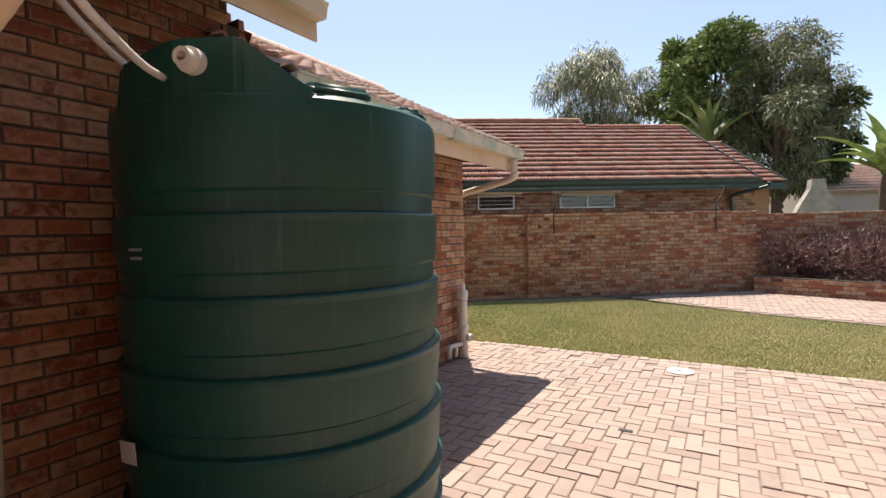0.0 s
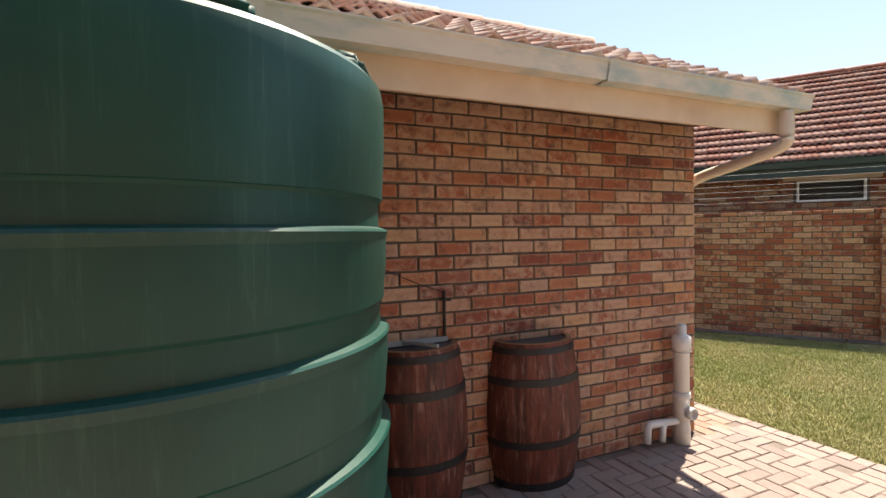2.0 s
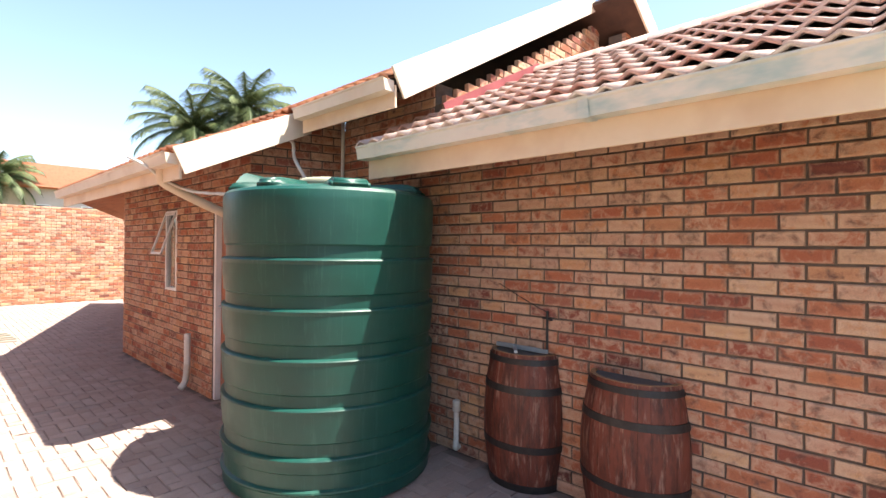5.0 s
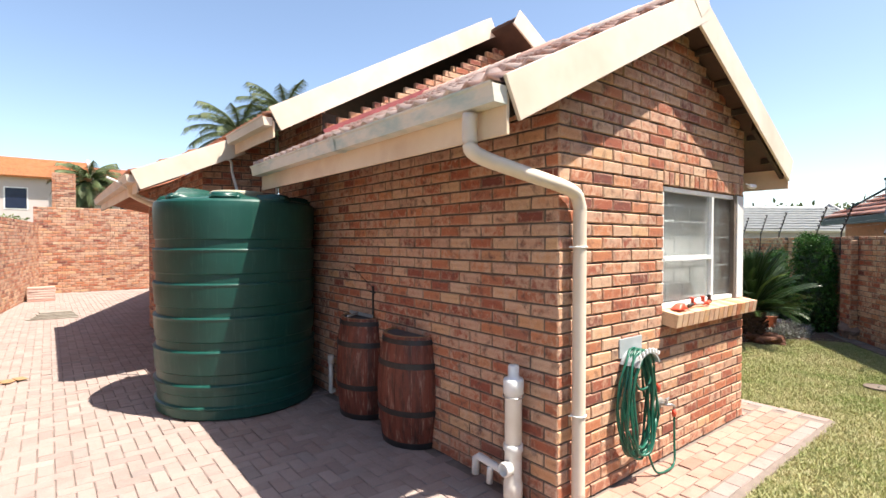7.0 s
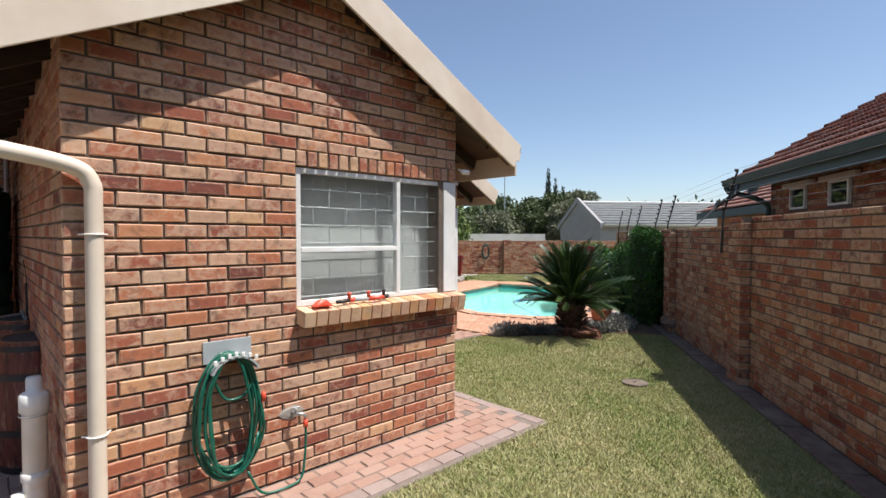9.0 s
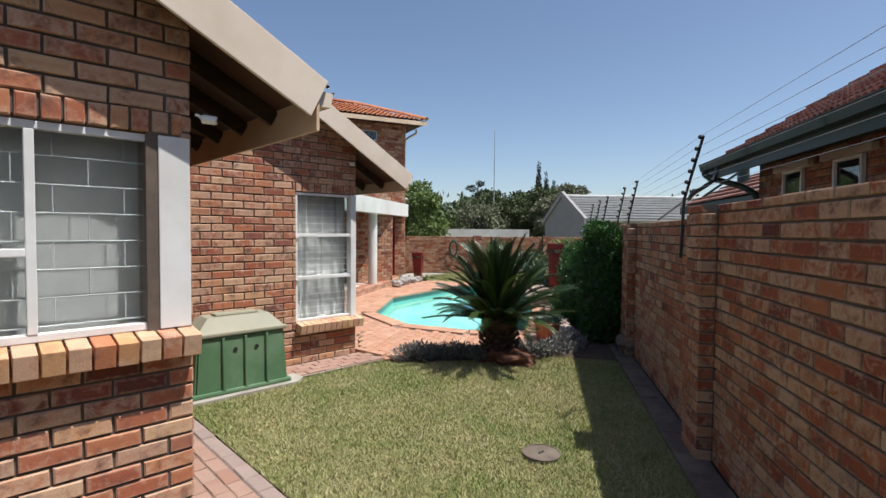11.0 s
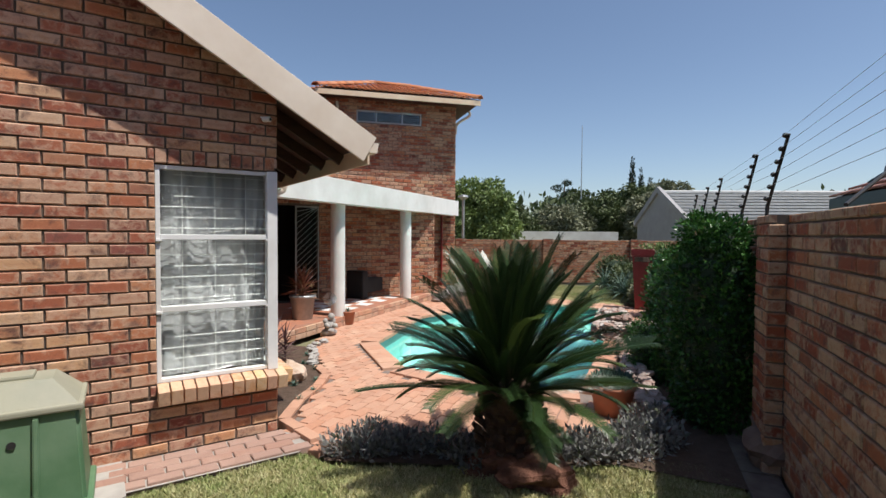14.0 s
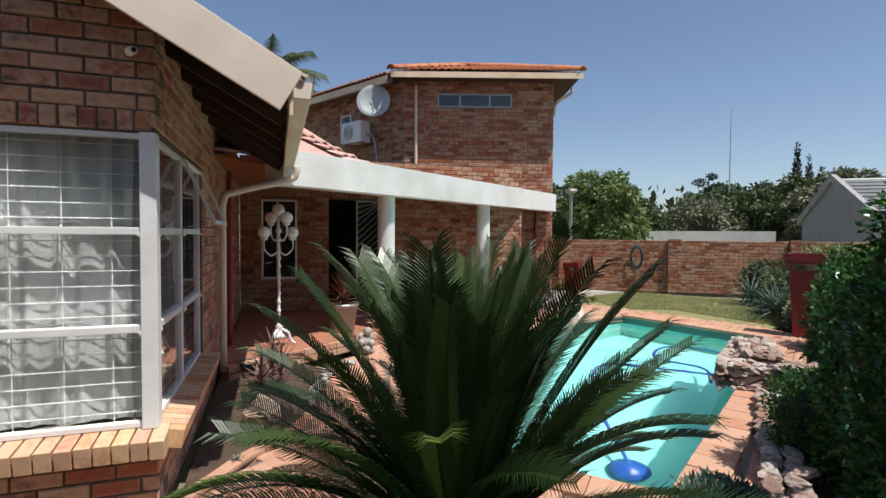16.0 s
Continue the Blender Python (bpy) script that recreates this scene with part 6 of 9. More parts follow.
# rooms behind the windows; the porch room's shade is put in as black
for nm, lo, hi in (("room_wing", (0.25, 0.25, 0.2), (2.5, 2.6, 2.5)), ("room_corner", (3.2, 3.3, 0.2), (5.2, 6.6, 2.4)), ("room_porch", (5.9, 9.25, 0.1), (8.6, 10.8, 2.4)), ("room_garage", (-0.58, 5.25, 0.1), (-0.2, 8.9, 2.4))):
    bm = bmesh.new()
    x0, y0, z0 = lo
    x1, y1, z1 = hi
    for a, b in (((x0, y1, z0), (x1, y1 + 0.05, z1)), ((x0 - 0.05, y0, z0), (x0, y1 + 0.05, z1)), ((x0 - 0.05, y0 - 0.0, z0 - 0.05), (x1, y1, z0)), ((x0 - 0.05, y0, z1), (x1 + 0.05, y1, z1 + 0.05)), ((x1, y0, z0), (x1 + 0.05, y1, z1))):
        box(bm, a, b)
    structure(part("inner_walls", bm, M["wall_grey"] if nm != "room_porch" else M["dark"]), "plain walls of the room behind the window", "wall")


def small_window(name, fm, u0, u1, z0, z1, label, material="glass", back="dark", mull=(), frame="white", louvre=False, back_y=0.10):
    t = new(name)
    t.matrix_world = fm
    structure(t, label, "window")
    bm = bmesh.new()
    f = 0.035
    for a, b in (((u0, 0.0, z0), (u0 + f, 0.06, z1)), ((u1 - f, 0.0, z0), (u1, 0.06, z1)), ((u0 + f, 0.0, z0), (u1 - f, 0.06, z0 + f)), ((u0 + f, 0.0, z1 - f), (u1 - f, 0.06, z1))):
        box(bm, a, b, bevel=0.004)
    for m_ in mull:
        box(bm, (m_ - f / 2, 0.002, z0 + f), (m_ + f / 2, 0.058, z1 - f), bevel=0.004)
    part("window_frame", bm, M[frame], t)
    if louvre:
        k = int((z1 - z0 - 2 * f) / 0.05)
        for i in range(k):
            bm = bmesh.new()
            box(bm, (u0 + f, 0, -0.022), (u1 - f, 0.004, 0.022), Matrix.Translation((0, 0.03, z0 + f + 0.03 + i * 0.05)) @ Matrix.Rotation(radians(-35), 4, "X"))
            part("slat", bm, M["grey"], t)
    else:
        pane("pane", t, u0 + f, u1 - f, z0 + f, z1 - f, 0.03, material)
    # black sheet close behind the pane, painted as the unlit room
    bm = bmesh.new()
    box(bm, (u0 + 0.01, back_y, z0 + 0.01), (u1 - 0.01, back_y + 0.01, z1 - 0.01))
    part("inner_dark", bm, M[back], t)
    return t


small_window("window_5", fm_tw, 0.78, 2.52, 4.52, 4.84, "narrow upstairs window in three panes", mull=(1.3, 2.0), back="dark", frame="grey")
small_window("window_8", fm_uw, 1.95, 2.4, 3.95, 4.65, "small upstairs window in the side wall", back="dark")
small_window("window_6", fm_porch, 0.35, 0.95, 0.75, 2.15, "porch window with a security grille", mull=(0.62,))
t = small_window("window_7", fm_gw, WIN3_U[0], WIN3_U[1], 1.1, 2.1, "narrow garage window standing open")
bm = bmesh.new()
for a, b in (((0, 0, 0), (0.03, 0.02, 0.55)), ((0.35, 0, 0), (0.38, 0.02, 0.55)), ((0, 0, 0), (0.38, 0.02, 0.03)), ((0, 0, 0.52), (0.38, 0.02, 0.55))):
    box(bm, a, b, Matrix.Translation((WIN3_U[0], -0.005, 2.08)) @ Matrix.Rotation(radians(-18), 4, "X") @ Matrix.Translation((0, 0, -0.55)))
part("open_light", bm, M["white"], t)


def door(name, fm, u0, u1, z0, z1, material, label, depth=0.08):
    t = new(name)
    t.matrix_world = fm
    structure(t, label, "door")
    bm = bmesh.new()
    for a, b in (((u0, 0.02, z0), (u0 + 0.05, 0.14, z1)), ((u1 - 0.05, 0.02, z0), (u1, 0.14, z1)), ((u0 + 0.05, 0.02, z1 - 0.05), (u1 - 0.05, 0.14, z1))):
        box(bm, a, b, bevel=0.004)
    part("door_frame", bm, M["white"], t)
    bm = bmesh.new()
    box(bm, (u0 + 0.052, depth, z0 + 0.01), (u1 - 0.052, depth + 0.04, z1 - 0.052), bevel=0.003)
    d = part("leaf", bm, M[material], t)
    n = 6
    for i in range(n):
        bm = bmesh.new()
        w = (u1 - u0 - 0.2) / n
        box(bm, (u0 + 0.1 + i * w, depth - 0.012, z0 + 0.15), (u0 + 0.1 + (i + 1) * w - 0.012, depth + 0.002, z1 - 0.18), bevel=0.003)
        part("board", bm, M[material], d)
    bm = bmesh.new()
    tube(bm, [(u0 + 0.11, depth - 0.05, 1.02), (u0 + 0.20, depth - 0.05, 1.02)], 0.009, 8)
    tube(bm, [(u0 + 0.11, depth + 0.0, 1.02), (u0 + 0.11, depth - 0.05, 1.02)], 0.009, 8)
    box(bm, (u0 + 0.085, depth - 0.006, 0.92), (u0 + 0.135, depth + 0.003, 1.1), bevel=0.003)
    part("door_handle", bm, M["galv"], d)


door("door_1", fm_gw, DOOR_U[0], DOOR_U[1], 0.0, 2.05, "door_wood", "varnished brown wooden door in a white frame")
# porch door: dark opening and a trellis gate
gate = new("security_gate")
gate.matrix_world = fm_porch
structure(gate, "folding steel security gate with slanting bars", "gate")
bm = bmesh.new()
for a, b in (((2.0, 0.02, 0.18), (2.03, 0.05, 2.17)), ((2.48, 0.02, 0.18), (2.51, 0.05, 2.17)), ((2.03, 0.02, 2.14), (2.48, 0.05, 2.17)), ((2.03, 0.02, 0.18), (2.48, 0.05, 0.21))):
    box(bm, a, b)
part("gate_frame", bm, M["galv"], gate)
for i in range(16):
    z = 0.25 + i * 0.12
    bm = bmesh.new()
    tube(bm, [(2.03, 0.035, z + 0.0), (2.48, 0.035, min(2.15, z + 0.42))], 0.006, 6)
    part("slat", bm, M["galv"], gate)


# ---- plants ----
def leaf_faces(P, D, size, aspect, rng, droop=0.0):
    """Folded leaves: at places P, pointing along D, each two triangles meeting on the midrib."""
    n = len(P)
    D = D / np.linalg.norm(D, axis=1, keepdims=True)
    R = rng.normal(size=(n, 3))
    S = np.cross(D, R)
    S /= np.linalg.norm(S, axis=1, keepdims=True) + 1e-9
    Nn = np.cross(S, D)
    L = (size * rng.uniform(0.7, 1.3, n))[:, None]
    W = L * aspect
    tip = P + D * L - np.array([0, 0, 1.0]) * L * droop
    mid = P + D * L * 0.45
    a, b = mid + S * W * 0.5 + Nn * W * 0.18, mid - S * W * 0.5 + Nn * W * 0.18
    V = np.empty((n, 4, 3))
    V[:, 0], V[:, 1], V[:, 2], V[:, 3] = P, a, tip, b
    return V.reshape(-1, 3)


def clumps(blobs, count, size, aspect, seed, shell=0.55, outward=0.8, droop=0.0, up=0.2):
    """Leaves on and in the outer part of several bulges (x, y, z, rx, ry, rz)."""
    rng = np.random.default_rng(seed)
    B = np.array(blobs, float)
    w = (B[:, 3] * B[:, 4] + B[:, 4] * B[:, 5] + B[:, 3] * B[:, 5])
    k = rng.choice(len(B), count, p=w / w.sum())
    d = rng.normal(size=(count, 3))
    d /= np.linalg.norm(d, axis=1, keepdims=True)
    r = shell + (1 - shell) * rng.random(count) ** 0.6
    r *= 1 + 0.12 * rng.normal(size=count)
    P = B[k, :3] + d * B[k, 3:] * r[:, None]
    D = d * outward + rng.normal(size=(count, 3)) * 0.6 + np.array([0, 0, up])
    return leaf_faces(P, D, np.full(count, size), aspect, rng, droop)


def limb_mesh(name, parent, lines, material="bark"):
    for pts, r0, r1 in lines:
        bm = bmesh.new()
        line = smooth_line(pts, 4)
        n = len(line)
        tube(bm, line, r0, 8, radii=[r0 + (r1 - r0) * i / (n - 1) for i in range(n)])
        part(name, bm, M[material], parent, smooth=True)
        name = "limb"


def tree(x, y, z, h, spread, leaf, label, seed, count, size, blobs=12, trunk=0.35, crown_low=0.35, category="tree", aspect=0.45, droop=0.2, bark="bark", flat_=0.75, puff=1.0):
    t = thing("tree", x, y, z, label, category)
    r = random.Random(seed)
    B, lines = [], []
    base = h * crown_low
    lines.append(([(0, 0, 0), (r.uniform(-.2, .2), r.uniform(-.2, .2), base * 0.6), (r.uniform(-.4, .4), r.uniform(-.4, .4), h * 0.62)], trunk, trunk * 0.35))
    for i in range(blobs):
        a = i * 2.4 + r.uniform(-0.4, 0.4)
        f = (i + 0.5) / blobs
        rad = spread * math.sin(math.pi * (0.15 + 0.75 * f)) * r.uniform(0.35, 0.95)
        bz = base + (h - base) * (0.12 + 0.76 * f)
        s = spread * r.uniform(0.26, 0.48) * puff
        c = (math.cos(a) * rad, math.sin(a) * rad, bz)
        B.append((*c, s, s, s * flat_))
        if i % 2 == 0:
            lines.append(([(0, 0, base * 0.8 + (h * 0.5 - base * 0.8) * f), (c[0] * 0.5, c[1] * 0.5, bz * 0.75), c], trunk * 0.35, trunk * 0.08))
    for i in range(blobs):
        b = r.choice(B[:blobs])
        a, e = r.uniform(0, 6.28), r.uniform(-0.3, 1.2)
        s = b[3] * r.uniform(0.3, 0.5)
        B.append((b[0] + math.cos(a) * math.cos(e) * b[3] * 0.95, b[1] + math.sin(a) * math.cos(e) * b[3] * 0.95, b[2] + math.sin(e) * b[5] * 0.95, s, s, s * 0.8))
    limb_mesh("trunk", t, lines, bark)
    V = clumps(B, count, size, aspect, seed, shell=0.45, droop=droop)
    tri_mesh("crown", V, 4, M[leaf], t)
    return t


def stone_bm(sx, sy, sz, seed, sub=2, rough=0.25):
    bm = bmesh.new()
    bmesh.ops.create_icosphere(bm, subdivisions=sub, radius=1)
    off = Vector((seed * 3.7, seed * 1.3, seed * 2.1))
    for v in bm.verts:
        k = 1 + rough * noise.noise(v.co * 1.3 + off) + rough * 0.5 * noise.noise(v.co * 3 + off)
        v.co = Vector((v.co.x * k * sx, v.co.y * k * sy, v.co.z * k * sz))
    return bm


def cycad():
    t = thing("cycad_palm", 6.88, 1.38, 0, "dark green cycad palm with stiff feathered fronds on a rough trunk", "palm")
    bm = bmesh.new()
    lathe(bm, [(0.19, -0.02), (0.20, 0.08), (0.17, 0.22), (0.19, 0.36), (0.23, 0.48), (0.17, 0.60), (0.05, 0.68), (0, 0.7)], 22)
    for v in bm.verts:
        k = 1 + 0.12 * noise.noise(v.co * 9)
        v.co.x *= k
        v.co.y *= k
    part("trunk", bm, M["cycad_trunk"], t)
    for ring in range(9):
        for i in range(11):
            a = i * 2 * math.pi / 11 + ring * 0.29
            z = 0.06 + ring * 0.062
            r = 0.175 + 0.05 * math.sin(ring * 0.5)
            bm = bmesh.new()
            m = Matrix.Translation((math.cos(a) * r, math.sin(a) * r, z)) @ Matrix.Rotation(a, 4, "Z") @ Matrix.Rotation(radians(-38), 4, "Y")
            box(bm, (-0.02, -0.028, -0.014), (0.055, 0.028, 0.014), m, bevel=0.006)
            part("leaf_base", bm, M["cycad_trunk"], t)
    meshes = []
    for var in range(5):
        rng = random.Random(40 + var)
        L = (1.04, 0.98, 1.08, 0.94, 1.0)[var]
        bend = (0.6, 0.85, 0.3, 1.0, 0.65)[var]
        V, F = [], []
        pts = []
        x = z = 0.0
        n = 24
        for i in range(n + 1):
            f = i / n
            ang = -bend * f ** 2.2
            pts.append(Vector((x, 0, z)))
            x += math.cos(ang) * L / n
            z += math.sin(ang) * L / n

        def quad(a, b, c, d):
            k = len(V)
            V.extend([a, b, c, d])
            F.append((k, k + 1, k + 2, k + 3))
        for i in range(n):
            a, b = pts[i], pts[i + 1]
            w = 0.008 * (1 - i / n) + 0.002
            for s in (1, -1):
                quad(a + Vector((0, s * w, 0)), b + Vector((0, s * w, 0)), b + Vector((0, 0, w)), a + Vector((0, 0, w)))
            quad(a + Vector((0, w, 0)), a + Vector((0, -w, 0)), b + Vector((0, -w, 0)), b + Vector((0, w, 0)))
        m = 84
        for i in range(8, m):
            f = i / m
            p = pts[int(f * n)].lerp(pts[min(n, int(f * n) + 1)], f * n - int(f * n))
            tng = (pts[min(n, int(f * n) + 1)] - pts[int(f * n)]).normalized() if int(f * n) < n else Vector((1, 0, 0))
            nr = Vector((-tng.z, 0, tng.x))
            ll = 0.155 * math.sin(math.pi * (0.08 + 0.80 * f)) ** 0.45 * rng.uniform(0.92, 1.06)
            for s in (1, -1):
                d = (tng * (0.60 + 0.45 * f) + Vector((0, s, 0)) * 0.85 + nr * 0.35).normalized()
                w = 0.0050
                e = p + d * ll - nr * rng.uniform(0.01, 0.03)
                mid = p + d * ll * 0.5 + nr * 0.006
                k = len(V)
                V.extend([p - tng * w, p + tng * w, mid + tng * w * 1.05, e, mid - tng * w * 1.05])
                F.append((k, k + 1, k + 2, k + 3, k + 4))
        me = bpy.data.meshes.new("frond")
        me.from_pydata(V, [], F)
        me.materials.append(M["leaf_cycad_frond_young" if var == 3 else "leaf_cycad_frond"])
        meshes.append(me)
    rng = random.Random(14)
    N_ = 118
    for i in range(N_):
        f = (i + 0.5) / N_
        el = radians(90 - 84 * f ** 1.25) + rng.uniform(-0.12, 0.10)
        az = i * 2.39996 + rng.uniform(-0.28, 0.28)
        ob = new("frond", meshes[rng.choice((0, 1, 2, 4, 0, 1, 4, 3)) if f > 0.45 else rng.choice((0, 2, 2, 4))])
        ob.parent = t
        s = rng.uniform(0.70, 0.92) * (1.06 if f < 0.4 else 1.0)
        r = 0.05 + 0.07 * f
        ob.matrix_basis = Matrix.Translation((math.cos(az) * r - 0.03, math.sin(az) * r, 0.60 - 0.10 * f)) @ Matrix.Rotation(az, 4, "Z") @ Matrix.Rotation(-el, 4, "Y") @ Matrix.Rotation(rng.uniform(-0.7, 0.7), 4, "X") @ Matrix.Diagonal((s, s, s, 1))
    bm = stone_bm(0.27, 0.25, 0.13, 9, 4, 0.9)
    bmesh.ops.translate(bm, verts=bm.verts, vec=(-0.02, -0.08, 0.0))
    part("root_mound", bm, M["red_earth"], t, "reddish mound of earth and roots")


M["red_earth"] = surface("red_earth", (0.13, 0.055, 0.035), (0.22, 0.10, 0.065), 14, 1.0, fine=60, bumps=1.0, dist=0.02)
M["leaf_cycad_frond"] = foliage("cycad_frond", [(0, (0.016, 0.036, 0.011)), (0.6, (0.028, 0.054, 0.015)), (1, (0.05, 0.088, 0.022))], 0.35, joined=False, trans=0.08)
M["leaf_cycad_frond_young"] = foliage("young_cycad_frond", [(0, (0.06, 0.10, 0.022)), (1, (0.12, 0.17, 0.04))], 0.38, joined=False, trans=0.12)
cycad()


def hedge(x, y, rx, ry, h, label, count=16000, size=0.045, seed=3, leaf="leaf_hedge", low=0.05, category="bush"):
    t = thing("bush", x, y, 0, label, category)
    r = random.Random(seed)
    lines = []
    for i in range(5):
        a = i * 1.3
        lines.append(([(0.05 * math.cos(a), 0.05 * math.sin(a), 0), (rx * 0.3 * math.cos(a), ry * 0.3 * math.sin(a), h * 0.4), (rx * 0.55 * math.cos(a), ry * 0.55 * math.sin(a), h * 0.82)], 0.03, 0.008))
    limb_mesh("stem", t, lines)
    # solid dark core standing for the shade deep inside the foliage
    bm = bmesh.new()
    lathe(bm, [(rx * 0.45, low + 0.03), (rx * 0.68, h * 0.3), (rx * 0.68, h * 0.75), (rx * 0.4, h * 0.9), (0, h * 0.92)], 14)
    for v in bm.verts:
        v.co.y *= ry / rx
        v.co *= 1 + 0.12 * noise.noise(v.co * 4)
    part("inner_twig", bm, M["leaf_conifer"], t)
    B = []
    n = max(4, int(h / 0.22))
    for j in range(n):
        z = low + (h - low) * (j + 0.5) / n
        f = math.sin(math.pi * min(1, 0.22 + 0.70 * (j + 0.5) / n)) ** 0.5
        for i in range(7):
            a = i * 0.898 + j * 0.5
            k = 0.62 * f
            s = r.uniform(0.85, 1.15)
            B.append((math.cos(a) * rx * k, math.sin(a) * ry * k, z + r.uniform(-0.05, 0.05), rx * 0.38 * s, ry * 0.38 * s, 0.17 * s))
    tri_mesh("foliage", clumps(B, count, size, 0.5, seed, shell=0.6, outward=1.0), 4, M[leaf], t)
    return t


hedge(8.80, 1.0, 0.33, 0.38, 1.74, "tall clipped bush with small glossy leaves beside the wall", 26000, 0.042, 3)
hedge(9.62, 1.85, 0.24, 0.24, 1.4, "clipped round evergreen bush further along the wall", 9000, 0.042, 4)
hedge(9.75, 2.25, 0.26, 0.26, 0.55, "low round evergreen bush beside the stones", 5000, 0.035, 5)


def groundcover():
    rng = np.random.default_rng(12)
    out = []
    P = []
    line = [(5.95, 2.12), (6.35, 1.85), (6.75, 1.55), (7.15, 1.25), (7.6, 1.08), (8.0, 0.95), (8.3, 1.1)]
    for a, b in zip(line, line[1:]):
        for _ in range(9):
            f = rng.random()
            P.append((a[0] + (b[0] - a[0]) * f + rng.normal() * 0.09, a[1] + (b[1] - a[1]) * f + rng.normal() * 0.12 + 0.08))
    for k, (x, y) in enumerate(P):
        h = rng.uniform(0.10, 0.20)
        out.append((x, y, h * 0.45, 0.15, 0.15, h * 0.55))
    t = thing("groundcover", 0, 0, 0, "low silvery grey leaved plants along the lawn's edge", "plants")
    V = clumps(out, 9500, 0.05, 0.42, 9, shell=0.3, up=0.7)
    tri_mesh("leaves", V, 4, M["leaf_silver"], t)
    bm = bmesh.new()
    for x, y in P[::2]:
        for _ in range(3):
            a = rng.uniform(0, 6.28)
            tube(bm, [(x, y, 0), (x + math.cos(a) * 0.05, y + math.sin(a) * 0.05, 0.08), (x + math.cos(a) * 0.11, y + math.sin(a) * 0.11, 0.17)], 0.003, 4)
    part("stem", bm, M["leaf_purple"], t, kind="stuff")


groundcover()


def spiky(name, x, y, z, n, length, width, leaf, label, category, seed, el0=80, el1=10, parent=None, stem=0.0, curve=0.5):
    """A rosette of strap leaves."""
    t = thing(name, x, y, z, label, category) if parent is None else parent
    r = random.Random(seed)
    ox = Vector((0, 0, 0)) if parent is None else Vector((x, y, z))
    V, F = [], []
    for i in range(n):
        f = (i + 0.5) / n
        el, az = radians(el0 + (el1 - el0) * f) + r.uniform(-0.15, 0.15), i * 2.39996 + r.uniform(-0.3, 0.3)
        L = length * r.uniform(0.75, 1.1)
        o = Vector((0, 0, stem * (1 - f)))
        p = ox + o
        side = Vector((-math.sin(az), math.cos(az), 0))
        rows = []
        for j in range(6):
            g = j / 5
            e = el - curve * g
            w = width * (1 - g) ** 0.7 * (0.55 + 0.45 * math.sin(g * 3)) * 0.5 + 0.0008
            upv = Vector((-math.cos(az) * math.sin(e), -math.sin(az) * math.sin(e), math.cos(e)))
            rows.append((p - side * w + upv * w * 0.4, p - upv * w * 0.1, p + side * w + upv * w * 0.4))
            p = p + Vector((math.cos(az) * math.cos(e), math.sin(az) * math.cos(e), math.sin(e))) * L / 5
        for a, b in zip(rows, rows[1:]):
            k = len(V)
            V.extend([*a, *b])
            F.extend([(k, k + 1, k + 4, k + 3), (k + 1, k + 2, k + 5, k + 4)])
    mesh_ob("leaves", V, F, M[leaf], t, kind="stuff" if parent else "")
    return t


def pot(x, y, z, r0, r1, h, material, label, square=False, name="plant_pot"):
    t = thing(name, x, y, z, label, "plant pot")
    bm = bmesh.new()
    seg = 4 if square else 24
    lathe(bm, [(r0 * 0.9, 0), (r0, 0.01), (r1 * 0.97, h * 0.9), (r1 * 1.06, h * 0.905), (r1 * 1.06, h), (r1 * 0.9, h), (r1 * 0.86, h * 0.86), (0, h * 0.86)], seg)
    if square:
        bmesh.ops.rotate(bm, verts=bm.verts, cent=(0, 0, 0), matrix=Matrix.Rotation(radians(45 + 35), 3, "Z"))
        bmesh.ops.bevel(bm, geom=bm.edges[:], offset=0.008, segments=2, affect="EDGES")
    part("vessel", bm, M[material], t, smooth=not square)
    bm = bmesh.new()
    lathe(bm, [(r1 * 0.86, h * 0.80), (r1 * 0.86, h * 0.875), (0, h * 0.88)], 20)
    part("soil", bm, M["soil"], t)
    return t


p_ = pot(8.30, 1.62, 0, 0.15, 0.20, 0.27, "pot", "brown clay pot of trailing succulents beside the pool deck")
tri_mesh("succulent", clumps([(0, 0, 0.29, 0.2, 0.2, 0.07)], 1600, 0.045, 0.35, 5, shell=0.2, up=1.0), 4, M["leaf_blue"], p_)
p_ = pot(13.0, 10.1, 0.03, 0.16, 0.24, 0.86, "red", "tall square tapered red glazed planter by the far lawn", True, "planter")
p_ = pot(14.1, 5.35, 0.0, 0.20, 0.31, 1.30, "red", "tall square tapered red glazed planter beside the bushes", True, "planter")
p_ = pot(7.15, 6.95, 0.17, 0.16, 0.21, 0.40, "galv", "ribbed grey bucket planter with a reddish bromeliad on the porch")
spiky("", 0, 0, 0.38, 46, 0.42, 0.045, "leaf_red", "", "", 6, 85, 0, parent=p_, stem=0.16)
spiky("", 0, 0, 0.5, 30, 0.34, 0.04, "leaf_red", "", "", 8, 85, 10, parent=p_, stem=0.12)
p_ = pot(7.95, 6.95, 0.0, 0.10, 0.135, 0.24, "pot", "round terracotta pot with a small succulent at the porch's edge")
spiky("", 0, 0, 0.22, 12, 0.10, 0.03, "leaf_blue", "", "", 6, 85, 20, parent=p_)
p_ = pot(5.95, 5.55, 0.0, 0.075, 0.10, 0.17, "darkgreen", "small green plastic pot by the wall")
spiky("aloe", 6.22, 5.15, 0.0, 34, 0.34, 0.035, "leaf_purple", "purplish aloe plant with narrow leaves in the soil bed", "aloe", 21, 85, 0, stem=0.3)
spiky("aloe", 6.12, 4.85, 0.0, 34, 0.30, 0.035, "leaf_purple", "purplish aloe plant with narrow leaves in the soil bed", "aloe", 22, 85, 0, stem=0.22)
